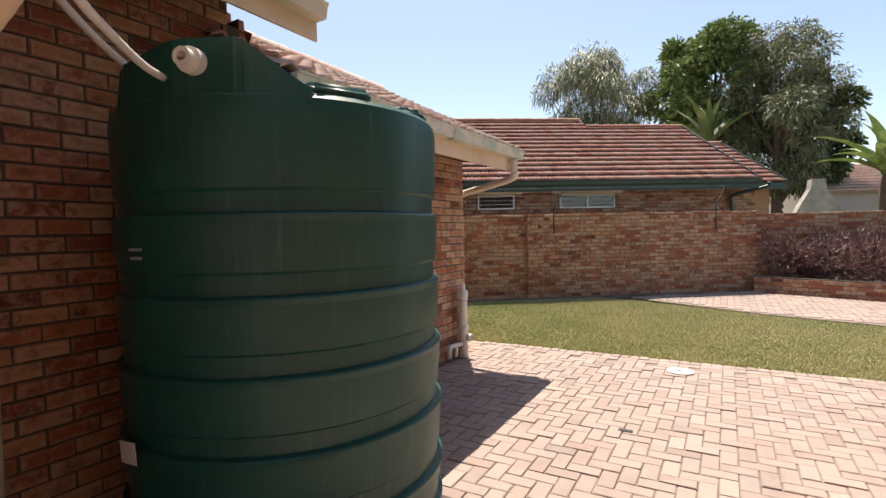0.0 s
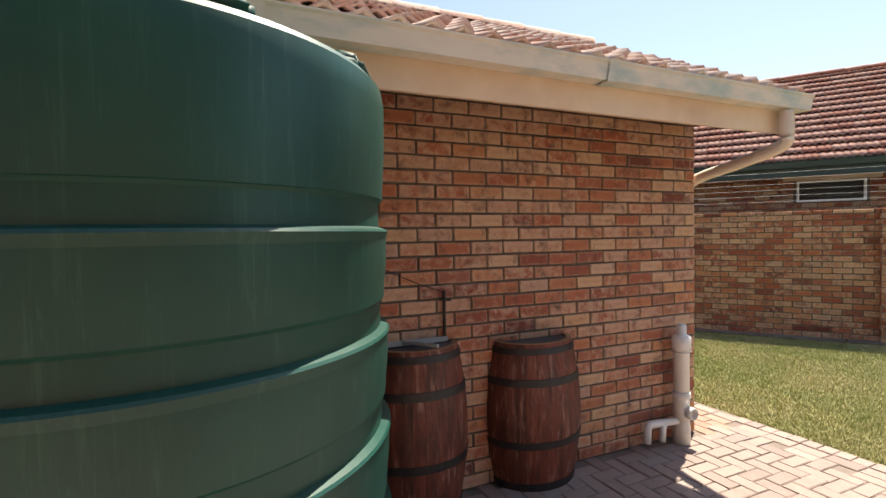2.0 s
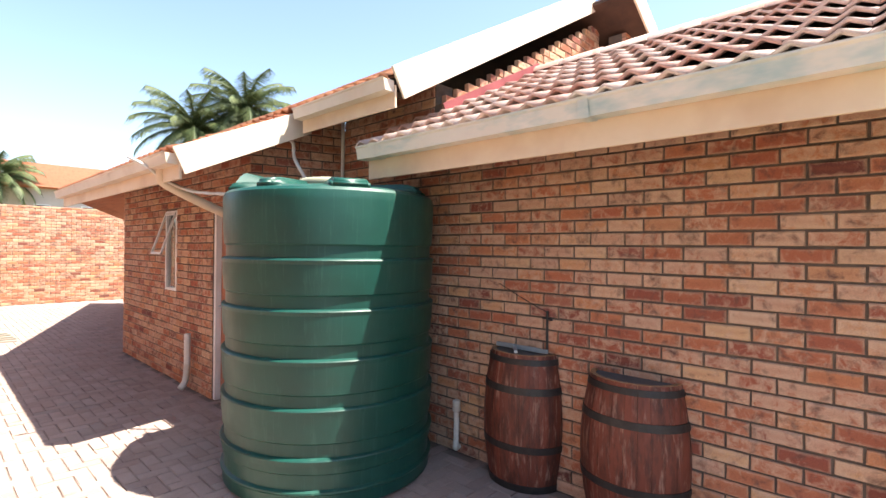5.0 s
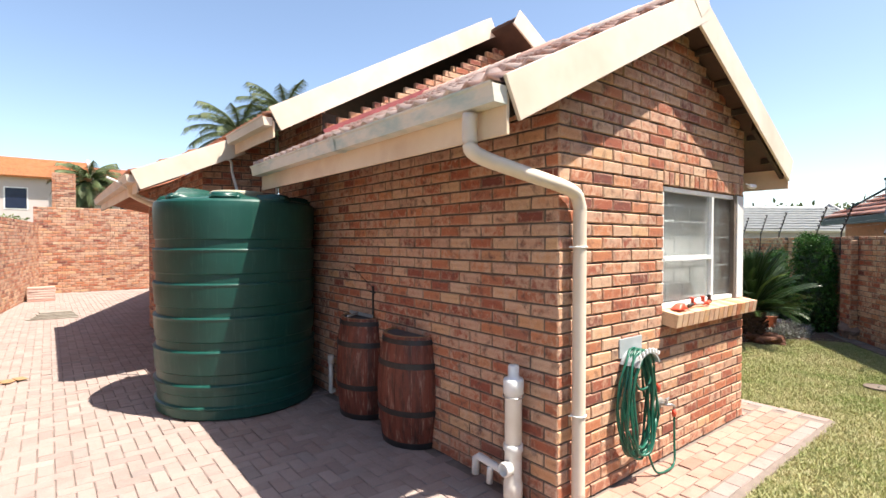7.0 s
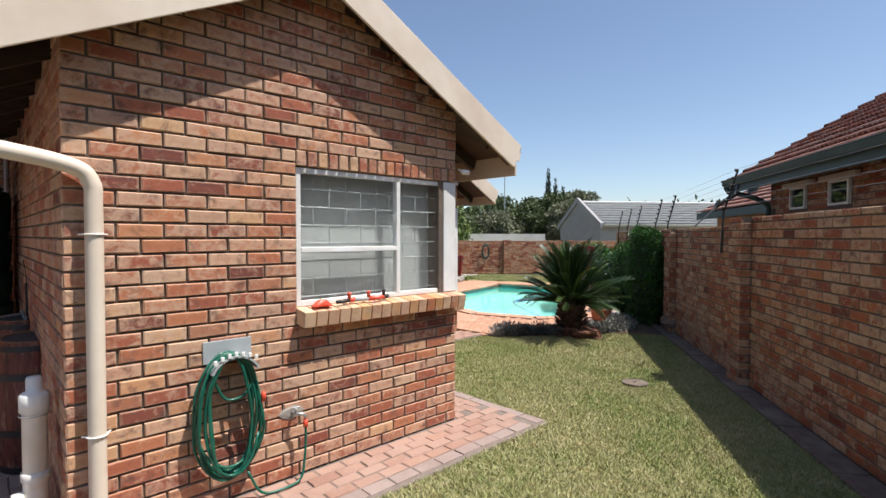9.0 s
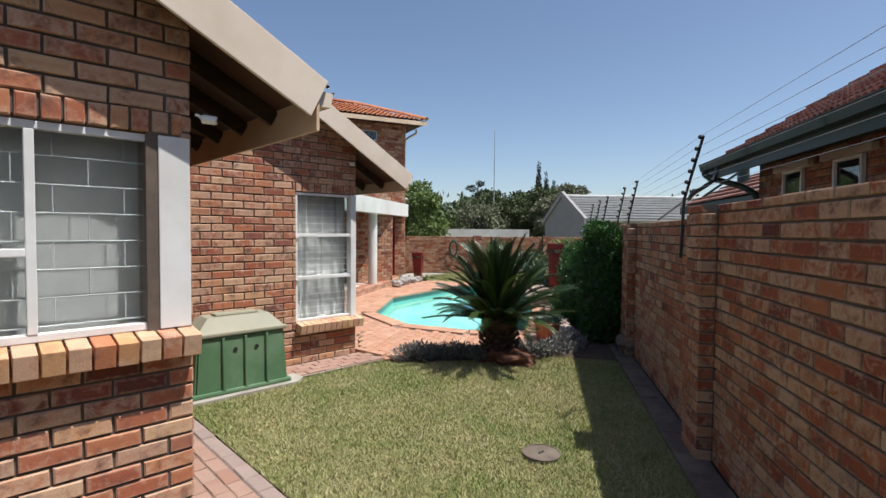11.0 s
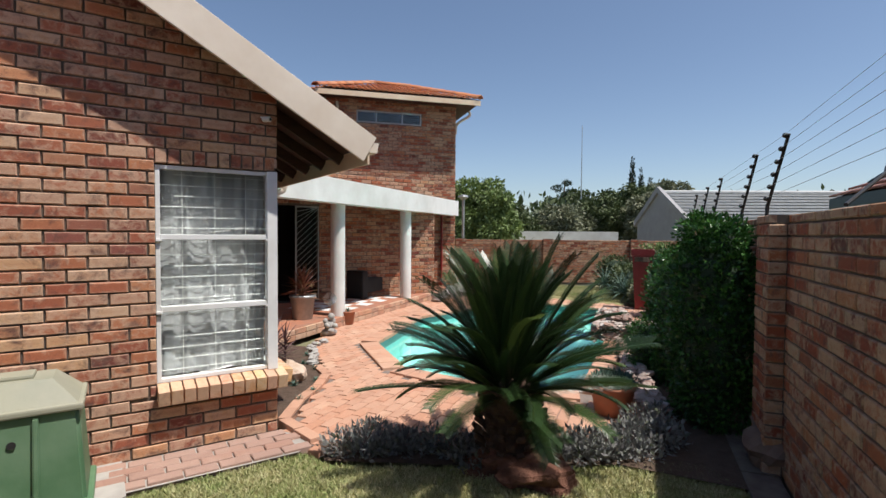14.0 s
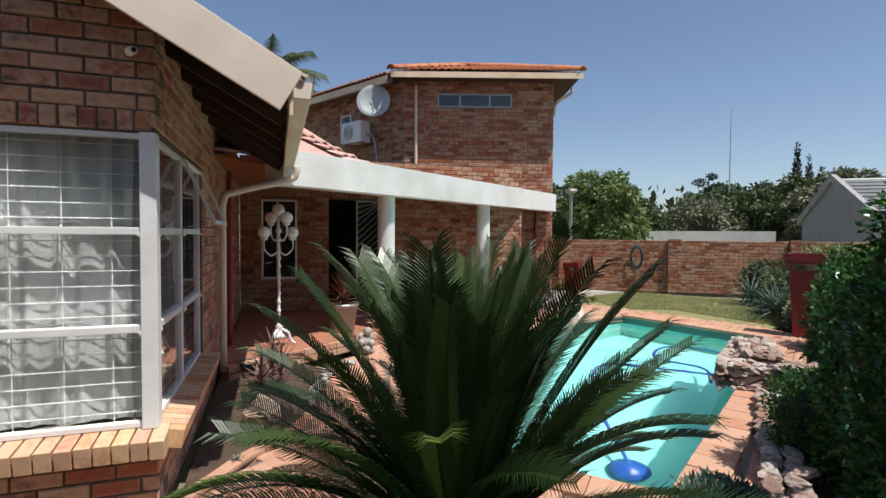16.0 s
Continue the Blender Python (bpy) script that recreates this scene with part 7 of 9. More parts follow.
spiky("aloe", 6.30, 4.95, 0.05, 26, 0.28, 0.03, "leaf_purple", "purplish aloe plant with narrow leaves in the soil bed", "aloe", 23, 85, 5, stem=0.25)
for i, (x, y) in enumerate([(6.2, 3.6), (6.35, 3.95), (6.1, 3.9), (6.0, 3.4), (6.5, 4.4), (6.45, 4.7), (6.62, 5.1)]):
    spiky("succulent", x, y, 0.01, 14, 0.07, 0.022, "leaf_blue", "small blue green succulent in the soil bed", "succulent", 30 + i, 80, 10)
for i, (x, y, s) in enumerate([(12.7, 9.4, 0.35), (12.4, 9.6, 0.3), (13.3, 9.7, 0.22)]):
    spiky("agapanthus", x, y, 0.0, 40, s, 0.025, "leaf_bright", "clump of bright green strap leaves beside the rocks", "plant", 50 + i, 80, 15, curve=1.0)


def cactus_pinwheel():
    t = thing("garden_pinwheel", 7.55, 6.75, 0.0, "small pale metal pinwheel ornament on a stick", "ornament")
    bm = bmesh.new()
    tube(bm, [(0, 0, 0), (0, 0, 0.5)], 0.005, 6)
    part("stick", bm, M["galv"], t)
    for i in range(16):
        a = i * 2 * math.pi / 16
        bm = bmesh.new()
        d = Vector((math.cos(a) * 0.92, -math.cos(a) * 0.39, math.sin(a)))
        q = Vector((math.cos(a + 0.24) * 0.92, -math.cos(a + 0.24) * 0.39, math.sin(a + 0.24)))
        c = Vector((0, 0, 0.5))
        o = Vector((0.39, 0.92, 0)) * 0.012
        v = [bm.verts.new(p) for p in (c + d * 0.015, c + d * 0.11, c + q * 0.11 + o, c + q * 0.02 + o)]
        bm.faces.new(v)
        w = [bm.verts.new(p.co - o * 0.2) for p in v]
        bm.faces.new(w[::-1])
        part("vane", bm, M["galv"], t)


cactus_pinwheel()


# ---- stones ----
def rock(x, y, z, s, seed, label, material="stone", flat_=0.7):
    bm = stone_bm(s[0], s[1], s[2], seed, 3, 0.45)
    ob = part("rock", bm, M[material])
    ob.location = (x, y, z + s[2] * 0.75)
    ob.rotation_euler = (0, 0, seed * 1.7)
    return tagged(ob, label, "rock")


M["rock_warm"] = surface("pale_orange_rock", (0.40, 0.27, 0.18), (0.62, 0.50, 0.40), 5, 0.9, fine=20, bumps=0.8, c3=(0.36, 0.2, 0.12), big=4)
M["rock_brown"] = surface("brown_boulder", (0.13, 0.08, 0.06), (0.24, 0.16, 0.12), 6, 0.9, fine=25, bumps=0.9)
M["statue_grey"] = surface("grey_cast_stone", (0.30, 0.28, 0.26), (0.46, 0.44, 0.41), 12, 0.9, fine=50, bumps=0.6)
rock(6.13, 4.10, 0.0, (0.17, 0.13, 0.12), 1, "pale orange and white rock in the soil bed", "rock_warm")
rock(8.45, 0.30, 0.0, (0.24, 0.22, 0.20), 2, "brown rounded boulder by the wall", "rock_brown")
rock(9.0, 0.85, 0.0, (0.2, 0.2, 0.16), 6, "brown rounded boulder by the wall", "rock_brown")
for i, (x, y) in enumerate([(6.55, 4.65), (6.62, 4.85), (6.70, 5.05), (6.76, 5.25), (6.80, 5.45), (6.92, 5.62), (7.08, 5.75)]):
    rock(x, y, 0.0, (0.07, 0.06, 0.035), 11 + i, "small grey edging stone of the soil bed", "statue_grey")
# bricks on edge along the soil bed
edge_ = new("bed_edging")
structure(edge_, "row of bricks edging the soil bed", "edging")
pts = [(5.84, 2.45), (5.74, 2.98), (6.0, 3.4), (6.3, 3.75), (6.52, 4.1), (6.55, 4.5)]
for a, b in zip(pts, pts[1:]):
    a, b = Vector((*a, 0)), Vector((*b, 0))
    d = b - a
    n = max(1, round(d.length / 0.225))
    for i in range(n):
        bm = bmesh.new()
        box(bm, (0, -0.05, -0.05), (d.length / n - 0.01, 0.05, 0.03 + rnd.uniform(0, 0.012)), Matrix.Translation(a + d * i / n) @ Matrix.Rotation(math.atan2(d.y, d.x), 4, "Z"), bevel=0.006)
        part("brick", bm, M["terra"], edge_)


def cherub():
    bm = bmesh.new()
    parts = [((0, 0, 0.05), (0.13, 0.12, 0.06)), ((0, 0, 0.15), (0.08, 0.075, 0.09)), ((0.03, -0.02, 0.29), (0.055, 0.055, 0.06)), ((0.07, -0.06, 0.15), (0.045, 0.08, 0.04)), ((-0.06, -0.06, 0.16), (0.04, 0.08, 0.045)), ((0.0, -0.1, 0.08), (0.06, 0.06, 0.04)), ((0.06, 0.0, 0.22), (0.05, 0.04, 0.05)), ((-0.05, 0.01, 0.22), (0.05, 0.04, 0.05))]
    for (x, y, z), s in parts:
        r = bmesh.ops.create_icosphere(bm, subdivisions=2, radius=1)
        for v in r["verts"]:
            k = 1 + 0.1 * noise.noise(v.co * 3 + Vector((x * 20, y * 20, z * 20)))
            v.co = Vector((v.co.x * s[0] * k + x, v.co.y * s[1] * k + y, v.co.z * s[2] * k + z))
    ob = part("garden_statue", bm, M["statue_grey"], smooth=True)
    ob.location = (7.35, 6.25, 0.0)
    return tagged(ob, "small grey cast stone seated garden figure", "statue")


cherub()
for i, (x, y) in enumerate([(11.9, 9.15), (12.1, 9.4), (11.7, 9.3), (11.55, 9.0), (12.3, 9.3), (11.3, 8.9), (12.0, 9.65), (10.9, 8.6)]):
    rock(x, y, 0.0, (0.16, 0.13, 0.12), 31 + i, "weathered grey rock at the porch's corner", "statue_grey")


def stone_wall(name, path, h, label, r=(0.085, 0.06, 0.034), rows=7, seed=1, thick=2):
    t = new(name)
    structure(t, label, "stone wall")
    g = random.Random(seed)
    variants = []
    for k in range(8):
        bm = stone_bm(1, 1, 1, seed + k, 2, 0.75)
        me = bpy.data.meshes.new("stone")
        bm.to_mesh(me)
        bm.free()
        me.materials.append(M["stone"])
        variants.append(me)
    for a, b in zip(path, path[1:]):
        a, b = Vector((*a, 0)), Vector((*b, 0))
        d = b - a
        n = max(1, int(d.length / 0.13))
        side = Vector((-d.y, d.x, 0)).normalized()
        for w in range(thick):
            for j in range(rows):
                for i in range(n):
                    f = (i + (0.5 if j % 2 else 0) + g.uniform(-0.1, 0.1)) / n
                    p = a + d * f + side * (w * 0.13 + g.uniform(-0.02, 0.02)) + Vector((0, 0, 0.03 + j * h / rows))
                    ob = new("stone", variants[g.randrange(8)])
                    ob.parent = t
                    ob.matrix_basis = Matrix.Translation(p) @ Euler((g.uniform(-.2, .2), g.uniform(-.2, .2), math.atan2(d.y, d.x) + g.uniform(-.3, .3))).to_matrix().to_4x4() @ Matrix.Diagonal((r[0] * g.uniform(.8, 1.25), r[1] * g.uniform(.9, 1.2), r[2] * g.uniform(.8, 1.15), 1))
    return t


stone_wall("rockery_wall", [(10.68, 3.62), (11.30, 4.05), (11.95, 4.52)], 0.27, "low wall of rounded brown and white stones at the pool's edge", seed=5)
stone_wall("rockery_wall", [(10.72, 3.56), (11.25, 3.26), (11.9, 3.05)], 0.27, "low wall of rounded brown and white stones at the pool's edge", seed=9)
stone_wall("rockery_wall", [(11.1, 3.5), (11.8, 4.2)], 0.36, "low wall of rounded brown and white stones at the pool's edge", seed=12, thick=3)
stone_wall("rockery_edge", [(8.5, 1.25), (9.3, 2.0), (10.2, 2.75), (10.75, 3.2)], 0.12, "edging of round white and brown stones along the bed", rows=3, seed=7)


# ---- the green pump cover ----
def pump_box():
    t = thing("pump_cover", 3.94, 2.50, 0, "weathered green fibreglass pump cover with a bleached hipped lid", "pump cover")
    bm = bmesh.new()
    w0, w1, d0, d1, H = 0.47, 0.435, 0.235, 0.215, 0.60
    vs = [bm.verts.new(p) for p in ((-w0, -d0, 0.03), (w0, -d0, 0.03), (w0, d0, 0.03), (-w0, d0, 0.03), (-w1, -d1, H), (w1, -d1, H), (w1, d1, H), (-w1, d1, H))]
    for f in ((0, 1, 2, 3), (4, 7, 6, 5), (0, 4, 5, 1), (1, 5, 6, 2), (2, 6, 7, 3), (3, 7, 4, 0)):
        bm.faces.new([vs[i] for i in f])
    bmesh.ops.bevel(bm, geom=bm.edges[:], offset=0.02, segments=3, affect="EDGES")
    part("body", bm, M["boxgreen"], t)
    bm = bmesh.new()
    box(bm, (-0.50, -0.265, 0.012), (0.50, 0.265, 0.055), bevel=0.015)
    part("flange", bm, M["boxgreen"], t)
    for x in (-0.2, 0.02, 0.24):
        bm = bmesh.new()
        v = [bm.verts.new(p) for p in ((x - 0.018, -0.24, 0.05), (x + 0.018, -0.24, 0.05), (x + 0.016, -0.218, 0.57), (x - 0.016, -0.218, 0.57), (x - 0.014, -0.265, 0.05), (x + 0.014, -0.265, 0.05), (x + 0.012, -0.24, 0.57), (x - 0.012, -0.24, 0.57))]
        for f in ((0, 1, 2, 3), (4, 7, 6, 5), (0, 4, 5, 1), (1, 5, 6, 2), (2, 6, 7, 3), (3, 7, 4, 0)):
            bm.faces.new([v[i] for i in f])
        bmesh.ops.bevel(bm, geom=bm.edges[:], offset=0.005, segments=2, affect="EDGES")
        part("rib", bm, M["boxgreen"], t)
    # flat black discs in place of shaded openings
    for x in (-0.08, 0.135):
        bm = bmesh.new()
        lathe(bm, [(0.0, -0.001), (0.021, -0.001), (0.021, 0.003), (0, 0.003)], 20, m=Matrix.Translation((x, -0.227, 0.44)) @ Matrix.Rotation(radians(88), 4, "X"))
        part("hole", bm, M["dark"], t, "black disc standing for the shade in a round air hole")
    bm = bmesh.new()
    box(bm, (-0.46, -0.24, 0.585), (0.46, 0.24, 0.625), bevel=0.012)
    v = [bm.verts.new(p) for p in ((-0.44, -0.22, 0.62), (0.44, -0.22, 0.62), (0.44, 0.22, 0.62), (-0.44, 0.22, 0.62), (-0.31, -0.12, 0.76), (0.31, -0.12, 0.76), (0.31, 0.12, 0.76), (-0.31, 0.12, 0.76))]
    for f in ((0, 1, 2, 3), (4, 7, 6, 5), (0, 4, 5, 1), (1, 5, 6, 2), (2, 6, 7, 3), (3, 7, 4, 0)):
        bm.faces.new([v[i] for i in f])
    box(bm, (-0.22, -0.075, 0.755), (0.22, 0.075, 0.785), bevel=0.012)
    part("lid", bm, M["boxlid"], t, "bleached pale green lid")
    bm = bmesh.new()
    prism(bm, [(-0.62, -0.34), (0.50, -0.33), (0.62, -0.22), (0.6, 0.33), (-0.75, 0.33)], -0.06, 0.012)
    ob = part("concrete_pad", bm, M["concrete"])
    ob.location = (3.98, 2.50, 0)
    structure(ob, "concrete pad under the pump cover", "concrete")


pump_box()


def meter_box():
    t = thing("meter_box", 3.34, 2.80, 1.38, "grey plastic electricity isolator box on the brick wall", "meter box")
    bm = bmesh.new()
    box(bm, (-0.12, -0.10, 0.0), (0.12, 0.02, 0.42), bevel=0.015)
    part("body", bm, M["white"], t)
    bm = bmesh.new()
    box(bm, (-0.13, -0.125, 0.02), (0.13, -0.08, 0.18), bevel=0.02)
    part("hood", bm, M["white"], t)
    bm = bmesh.new()
    box(bm, (-0.09, -0.105, 0.24), (0.09, -0.099, 0.40), bevel=0.004)
    part("cover", bm, M["grey"], t)
    s = thing("junction_box", 3.38, 2.80, 0.60, "small white junction box on the brick wall", "junction box")
    bm = bmesh.new()
    box(bm, (-0.09, -0.06, 0), (0.09, 0.02, 0.085), bevel=0.006)
    part("body", bm, M["white"], s)


meter_box()


def camera_thing(x, y, z, rz, label):
    t = thing("security_camera", x, y, z, label, "security camera", rz)
    t.matrix_world = t.matrix_world @ Matrix.Diagonal((0.6, 0.6, 0.6, 1))
    bm = bmesh.new()
    lathe(bm, [(0.0, 0.0), (0.035, 0.0), (0.038, 0.01), (0.036, 0.11), (0.03, 0.12), (0, 0.12)], 18, m=Matrix.Rotation(radians(95), 4, "X"))
    part("body", bm, M["white"], t, smooth=True)
    bm = bmesh.new()
    lathe(bm, [(0.0, 0.121), (0.02, 0.121), (0.02, 0.124), (0, 0.124)], 18, m=Matrix.Rotation(radians(95), 4, "X"))
    part("lens", bm, M["black"], t)
    bm = bmesh.new()
    tube(bm, [(0, 0, 0.0), (0, 0.03, 0.03), (0, 0.05, 0.03)], 0.012, 8)
    part("bracket", bm, M["white"], t)


camera_thing(5.54, 2.80, 2.50, 30, "small white security camera at the wall's corner")
camera_thing(2.83, -0.02, 2.2, 60, "small white security camera under the eave")


# ---- hose, tap, tools ----
def hose_reel():
    t = thing("hose_holder", 0.80, 0.0, 0.0, "grey wall bracket holding a coiled green garden hose", "hose holder")
    bm = bmesh.new()
    box(bm, (-0.145, -0.012, 0.86), (0.145, -0.001, 0.995), bevel=0.005)
    part("back_plate", bm, M["grey"], t)
    bm = bmesh.new()
    for i in range(12):
        a0, a1 = radians(20 + i * 11.7), radians(20 + (i + 1) * 11.7)
        v = [bm.verts.new((math.cos(a) * r, y, 0.78 + math.sin(a) * r * 0.9)) for a, r in ((a0, 0.15), (a1, 0.15), (a1, 0.137), (a0, 0.137)) for y in (-0.012, -0.15)]
        q = [v[0], v[2], v[4], v[6]], [v[1], v[3], v[5], v[7]]
        bm.faces.new(q[0]), bm.faces.new(q[1][::-1])
        for k in range(4):
            bm.faces.new((q[0][k], q[1][k], q[1][(k + 1) % 4], q[0][(k + 1) % 4]))
    bmesh.ops.remove_doubles(bm, verts=bm.verts, dist=0.0005)
    part("saddle", bm, M["grey"], t)
    bm = bmesh.new()
    for i in range(7):
        box(bm, (-0.13 + i * 0.04, -0.155, 0.86 + 0.05 * math.sin(0.4 + i * 0.39)), (-0.11 + i * 0.04, -0.14, 0.885 + 0.055 * math.sin(0.4 + i * 0.39)), bevel=0.004)
    part("lip", bm, M["white"], t)
    h = thing("garden_hose", 0.80, 0.0, 0.0, "long coiled green garden hose hanging on the wall", "garden hose")
    r = random.Random(3)
    pts = []
    turns = 11
    for k in range(turns * 14):
        a = 2 * math.pi * k / 14
        tn = k / 14
        w = 0.165 + 0.035 * math.sin(tn * 1.7) + 0.012 * r.uniform(-1, 1)
        lo = 0.17 + 0.10 * (0.5 + 0.5 * math.sin(tn * 2.3)) * (tn / turns)
        hi = 0.925
        cz, hz = (lo + hi) / 2, (hi - lo) / 2
        x = math.cos(a) * w * (1 - 0.12 * math.sin(a)) + 0.015 * math.sin(tn * 3)
        z = cz + math.sin(a) * hz
        y = -0.035 - 0.10 * (tn / turns) + 0.012 * math.sin(k * 1.9)
        pts.append((x - 0.02, y, z))
    bm = bmesh.new()
    tube(bm, smooth_line(pts, 2), 0.0085, 7)
    part("coil", bm, M["hose"], h, smooth=True)
    bm = bmesh.new()
    tube(bm, smooth_line([(0.08, -0.1, 0.18), (0.16, -0.12, 0.03), (0.30, -0.14, 0.014), (0.42, -0.12, 0.03), (0.46, -0.10, 0.14), (0.475, -0.09, 0.28), (0.475, -0.088, 0.36)], 6), 0.0085, 8)
    tube(bm, smooth_line([(-0.12, -0.09, 0.80), (-0.05, -0.10, 0.66), (0.05, -0.11, 0.66), (0.12, -0.10, 0.74)], 5), 0.0085, 8)
    part("loose_end", bm, M["hose"], h, smooth=True)
    bm = bmesh.new()
    lathe(bm, [(0.0, 0.35), (0.014, 0.35), (0.017, 0.37), (0.014, 0.40), (0, 0.40)], 14, centre=(0.475, -0.088))
    lathe(bm, [(0.0, 0.60), (0.012, 0.60), (0.015, 0.63), (0.012, 0.66), (0, 0.66)], 14, centre=(0.175, -0.12))
    part("connector", bm, M["redplastic"], h, "orange hose connector", smooth=True)
    tp_ = thing("garden_tap", 1.22, 0.0, 0.44, "old brass garden tap with a patch of rough cement round it", "tap")
    bm = bmesh.new()
    tube(bm, [(0, 0.01, 0), (0, -0.06, 0.0), (0.03, -0.075, 0.0), (0.055, -0.086, -0.01), (0.055, -0.088, -0.05)], 0.011, 10)
    tube(bm, [(0.0, -0.06, 0.0), (0.0, -0.06, 0.045)], 0.007, 8)
    part("spout", bm, M["galv"], tp_, smooth=True)
    bm = bmesh.new()
    tube(bm, [(-0.028, -0.06, 0.047), (0.028, -0.06, 0.047)], 0.006, 8)
    part("tap_handle", bm, M["galv"], tp_)
    bm = stone_bm(0.085, 0.012, 0.05, 4, 2, 0.5)
    part("cement_patch", bm, M["concrete"], tp_)


hose_reel()


def sill_tools():
    z = 1.143
    s = thing("plastic_scraper", 1.42, -0.06, z, "red plastic scoop lying on the brick sill", "scoop")
    bm = bmesh.new()
    lathe(bm, [(0.075, 0.0), (0.07, 0.008), (0.03, 0.045), (0, 0.05)], 18)
    for v in bm.verts:
        v.co.y = max(v.co.y, -0.03)
    part("bowl", bm, M["redplastic"], s, smooth=True)
    for i, (x, rz, label, m1, m2) in enumerate([(1.62, 12, "hand tool with black and red grip on the brick sill", "black", "redplastic"), (1.78, -8, "grey hand tool with red grip on the brick sill", "grey", "redplastic"), (1.93, 18, "red hand tool lying on the brick sill", "redplastic", "black")]):
        t = thing("hand_tool", x, -0.05, z, label, "tool", rz)
        bm = bmesh.new()
        tube(bm, [(-0.09, 0, 0.018), (0.0, 0.0, 0.02), (0.03, 0, 0.02)], 0.014, 10)
        part("body", bm, M[m1], t, smooth=True)
        bm = bmesh.new()
        tube(bm, [(0.03, 0, 0.02), (0.07, 0.0, 0.022), (0.08, 0, 0.022)], 0.018, 10)
        lathe(bm, [(0.012, 0.03), (0.014, 0.06), (0.02, 0.075), (0.0, 0.08)], 12, centre=(0.03, 0))
        part("grip", bm, M[m2], t, smooth=True)


sill_tools()


def manhole(x, y, z, r, label, material):
    t = thing("manhole_cover", x, y, z, label, "manhole cover")
    bm = bmesh.new()
    lathe(bm, [(r, 0), (r, 0.012), (r * 0.93, 0.014), (r * 0.92, 0.009), (0, 0.010)], 28)
    part("cover", bm, M[material], t)
    bm = bmesh.new()
    box(bm, (-0.03, -0.008, 0.008), (0.03, 0.008, 0.015), bevel=0.003)
    part("lift_slot", bm, M["black"], t)


manhole(4.98, -0.62, 0.004, 0.14, "round dirty manhole cover set in the lawn", "kerb")
manhole(-2.42, -0.12, 0.004, 0.13, "round white manhole cover set in the paving", "white")
dr = thing("drain_hole", -2.19, 1.69, 0.004, "small dark hole in the paving", "drain")
bm = bmesh.new()
box(bm, (-0.05, -0.02, 0), (0.05, 0.02, 0.004), bevel=0.002)
part("grate", bm, M["black"], dr)

# ---- porch ----
for i, (x, y) in enumerate([(7.78, 6.98), (9.98, 8.52)]):
    t = thing("porch_column", x, y, 0.0, "round white plastered column under the beam", "column")
    bm = bmesh.new()
    lathe(bm, [(0.125, 0.0), (0.125, 2.10)], 28)
    part("shaft", bm, M["plaster"], t, smooth=False)
for nm, pts in (("step_bricks", [(5.75, 5.45), (6.75, 6.15), (7.6, 6.75), (9.0, 7.7), (11.7, 9.55)]),):
    st = new("porch_edge")
    structure(st, "brick edge of the raised porch floor", "step")
    for a, b in zip(pts, pts[1:]):
        a, b = Vector((*a, 0)), Vector((*b, 0))
        d = b - a
        n = round(d.length / 0.232)
        for i in range(n):
            for j in range(2):
                bm = bmesh.new()
                box(bm, (0, -0.05, 0.002 + j * 0.086), (d.length / n - 0.01, 0.055, 0.078 + j * 0.086), Matrix.Translation(a + d * i / n) @ Matrix.Rotation(math.atan2(d.y, d.x), 4, "Z"), bevel=0.005)
                part("brick", bm, M["brick"], st)
# white diamonds of the floor near the columns
ch = new("floor_tiles")
structure(ch, "red and white chequered floor tiles at the porch's edge", "floor tiles")
for i in range(12):
    for j in range(4):
        if (i + j) % 2:
            p = Vector((7.95, 7.25, 0)) + Vector((0.817, 0.576, 0)) * i * 0.3 + Vector((-0.576, 0.817, 0)) * j * 0.3
            bm = bmesh.new()
            box(bm, (0.004, 0.004, 0.168), (0.296, 0.296, 0.176), Matrix.Translation(p) @ Matrix.Rotation(radians(35.2), 4, "Z"), bevel=0.001)
            part("tile", bm, M["plaster"], ch)


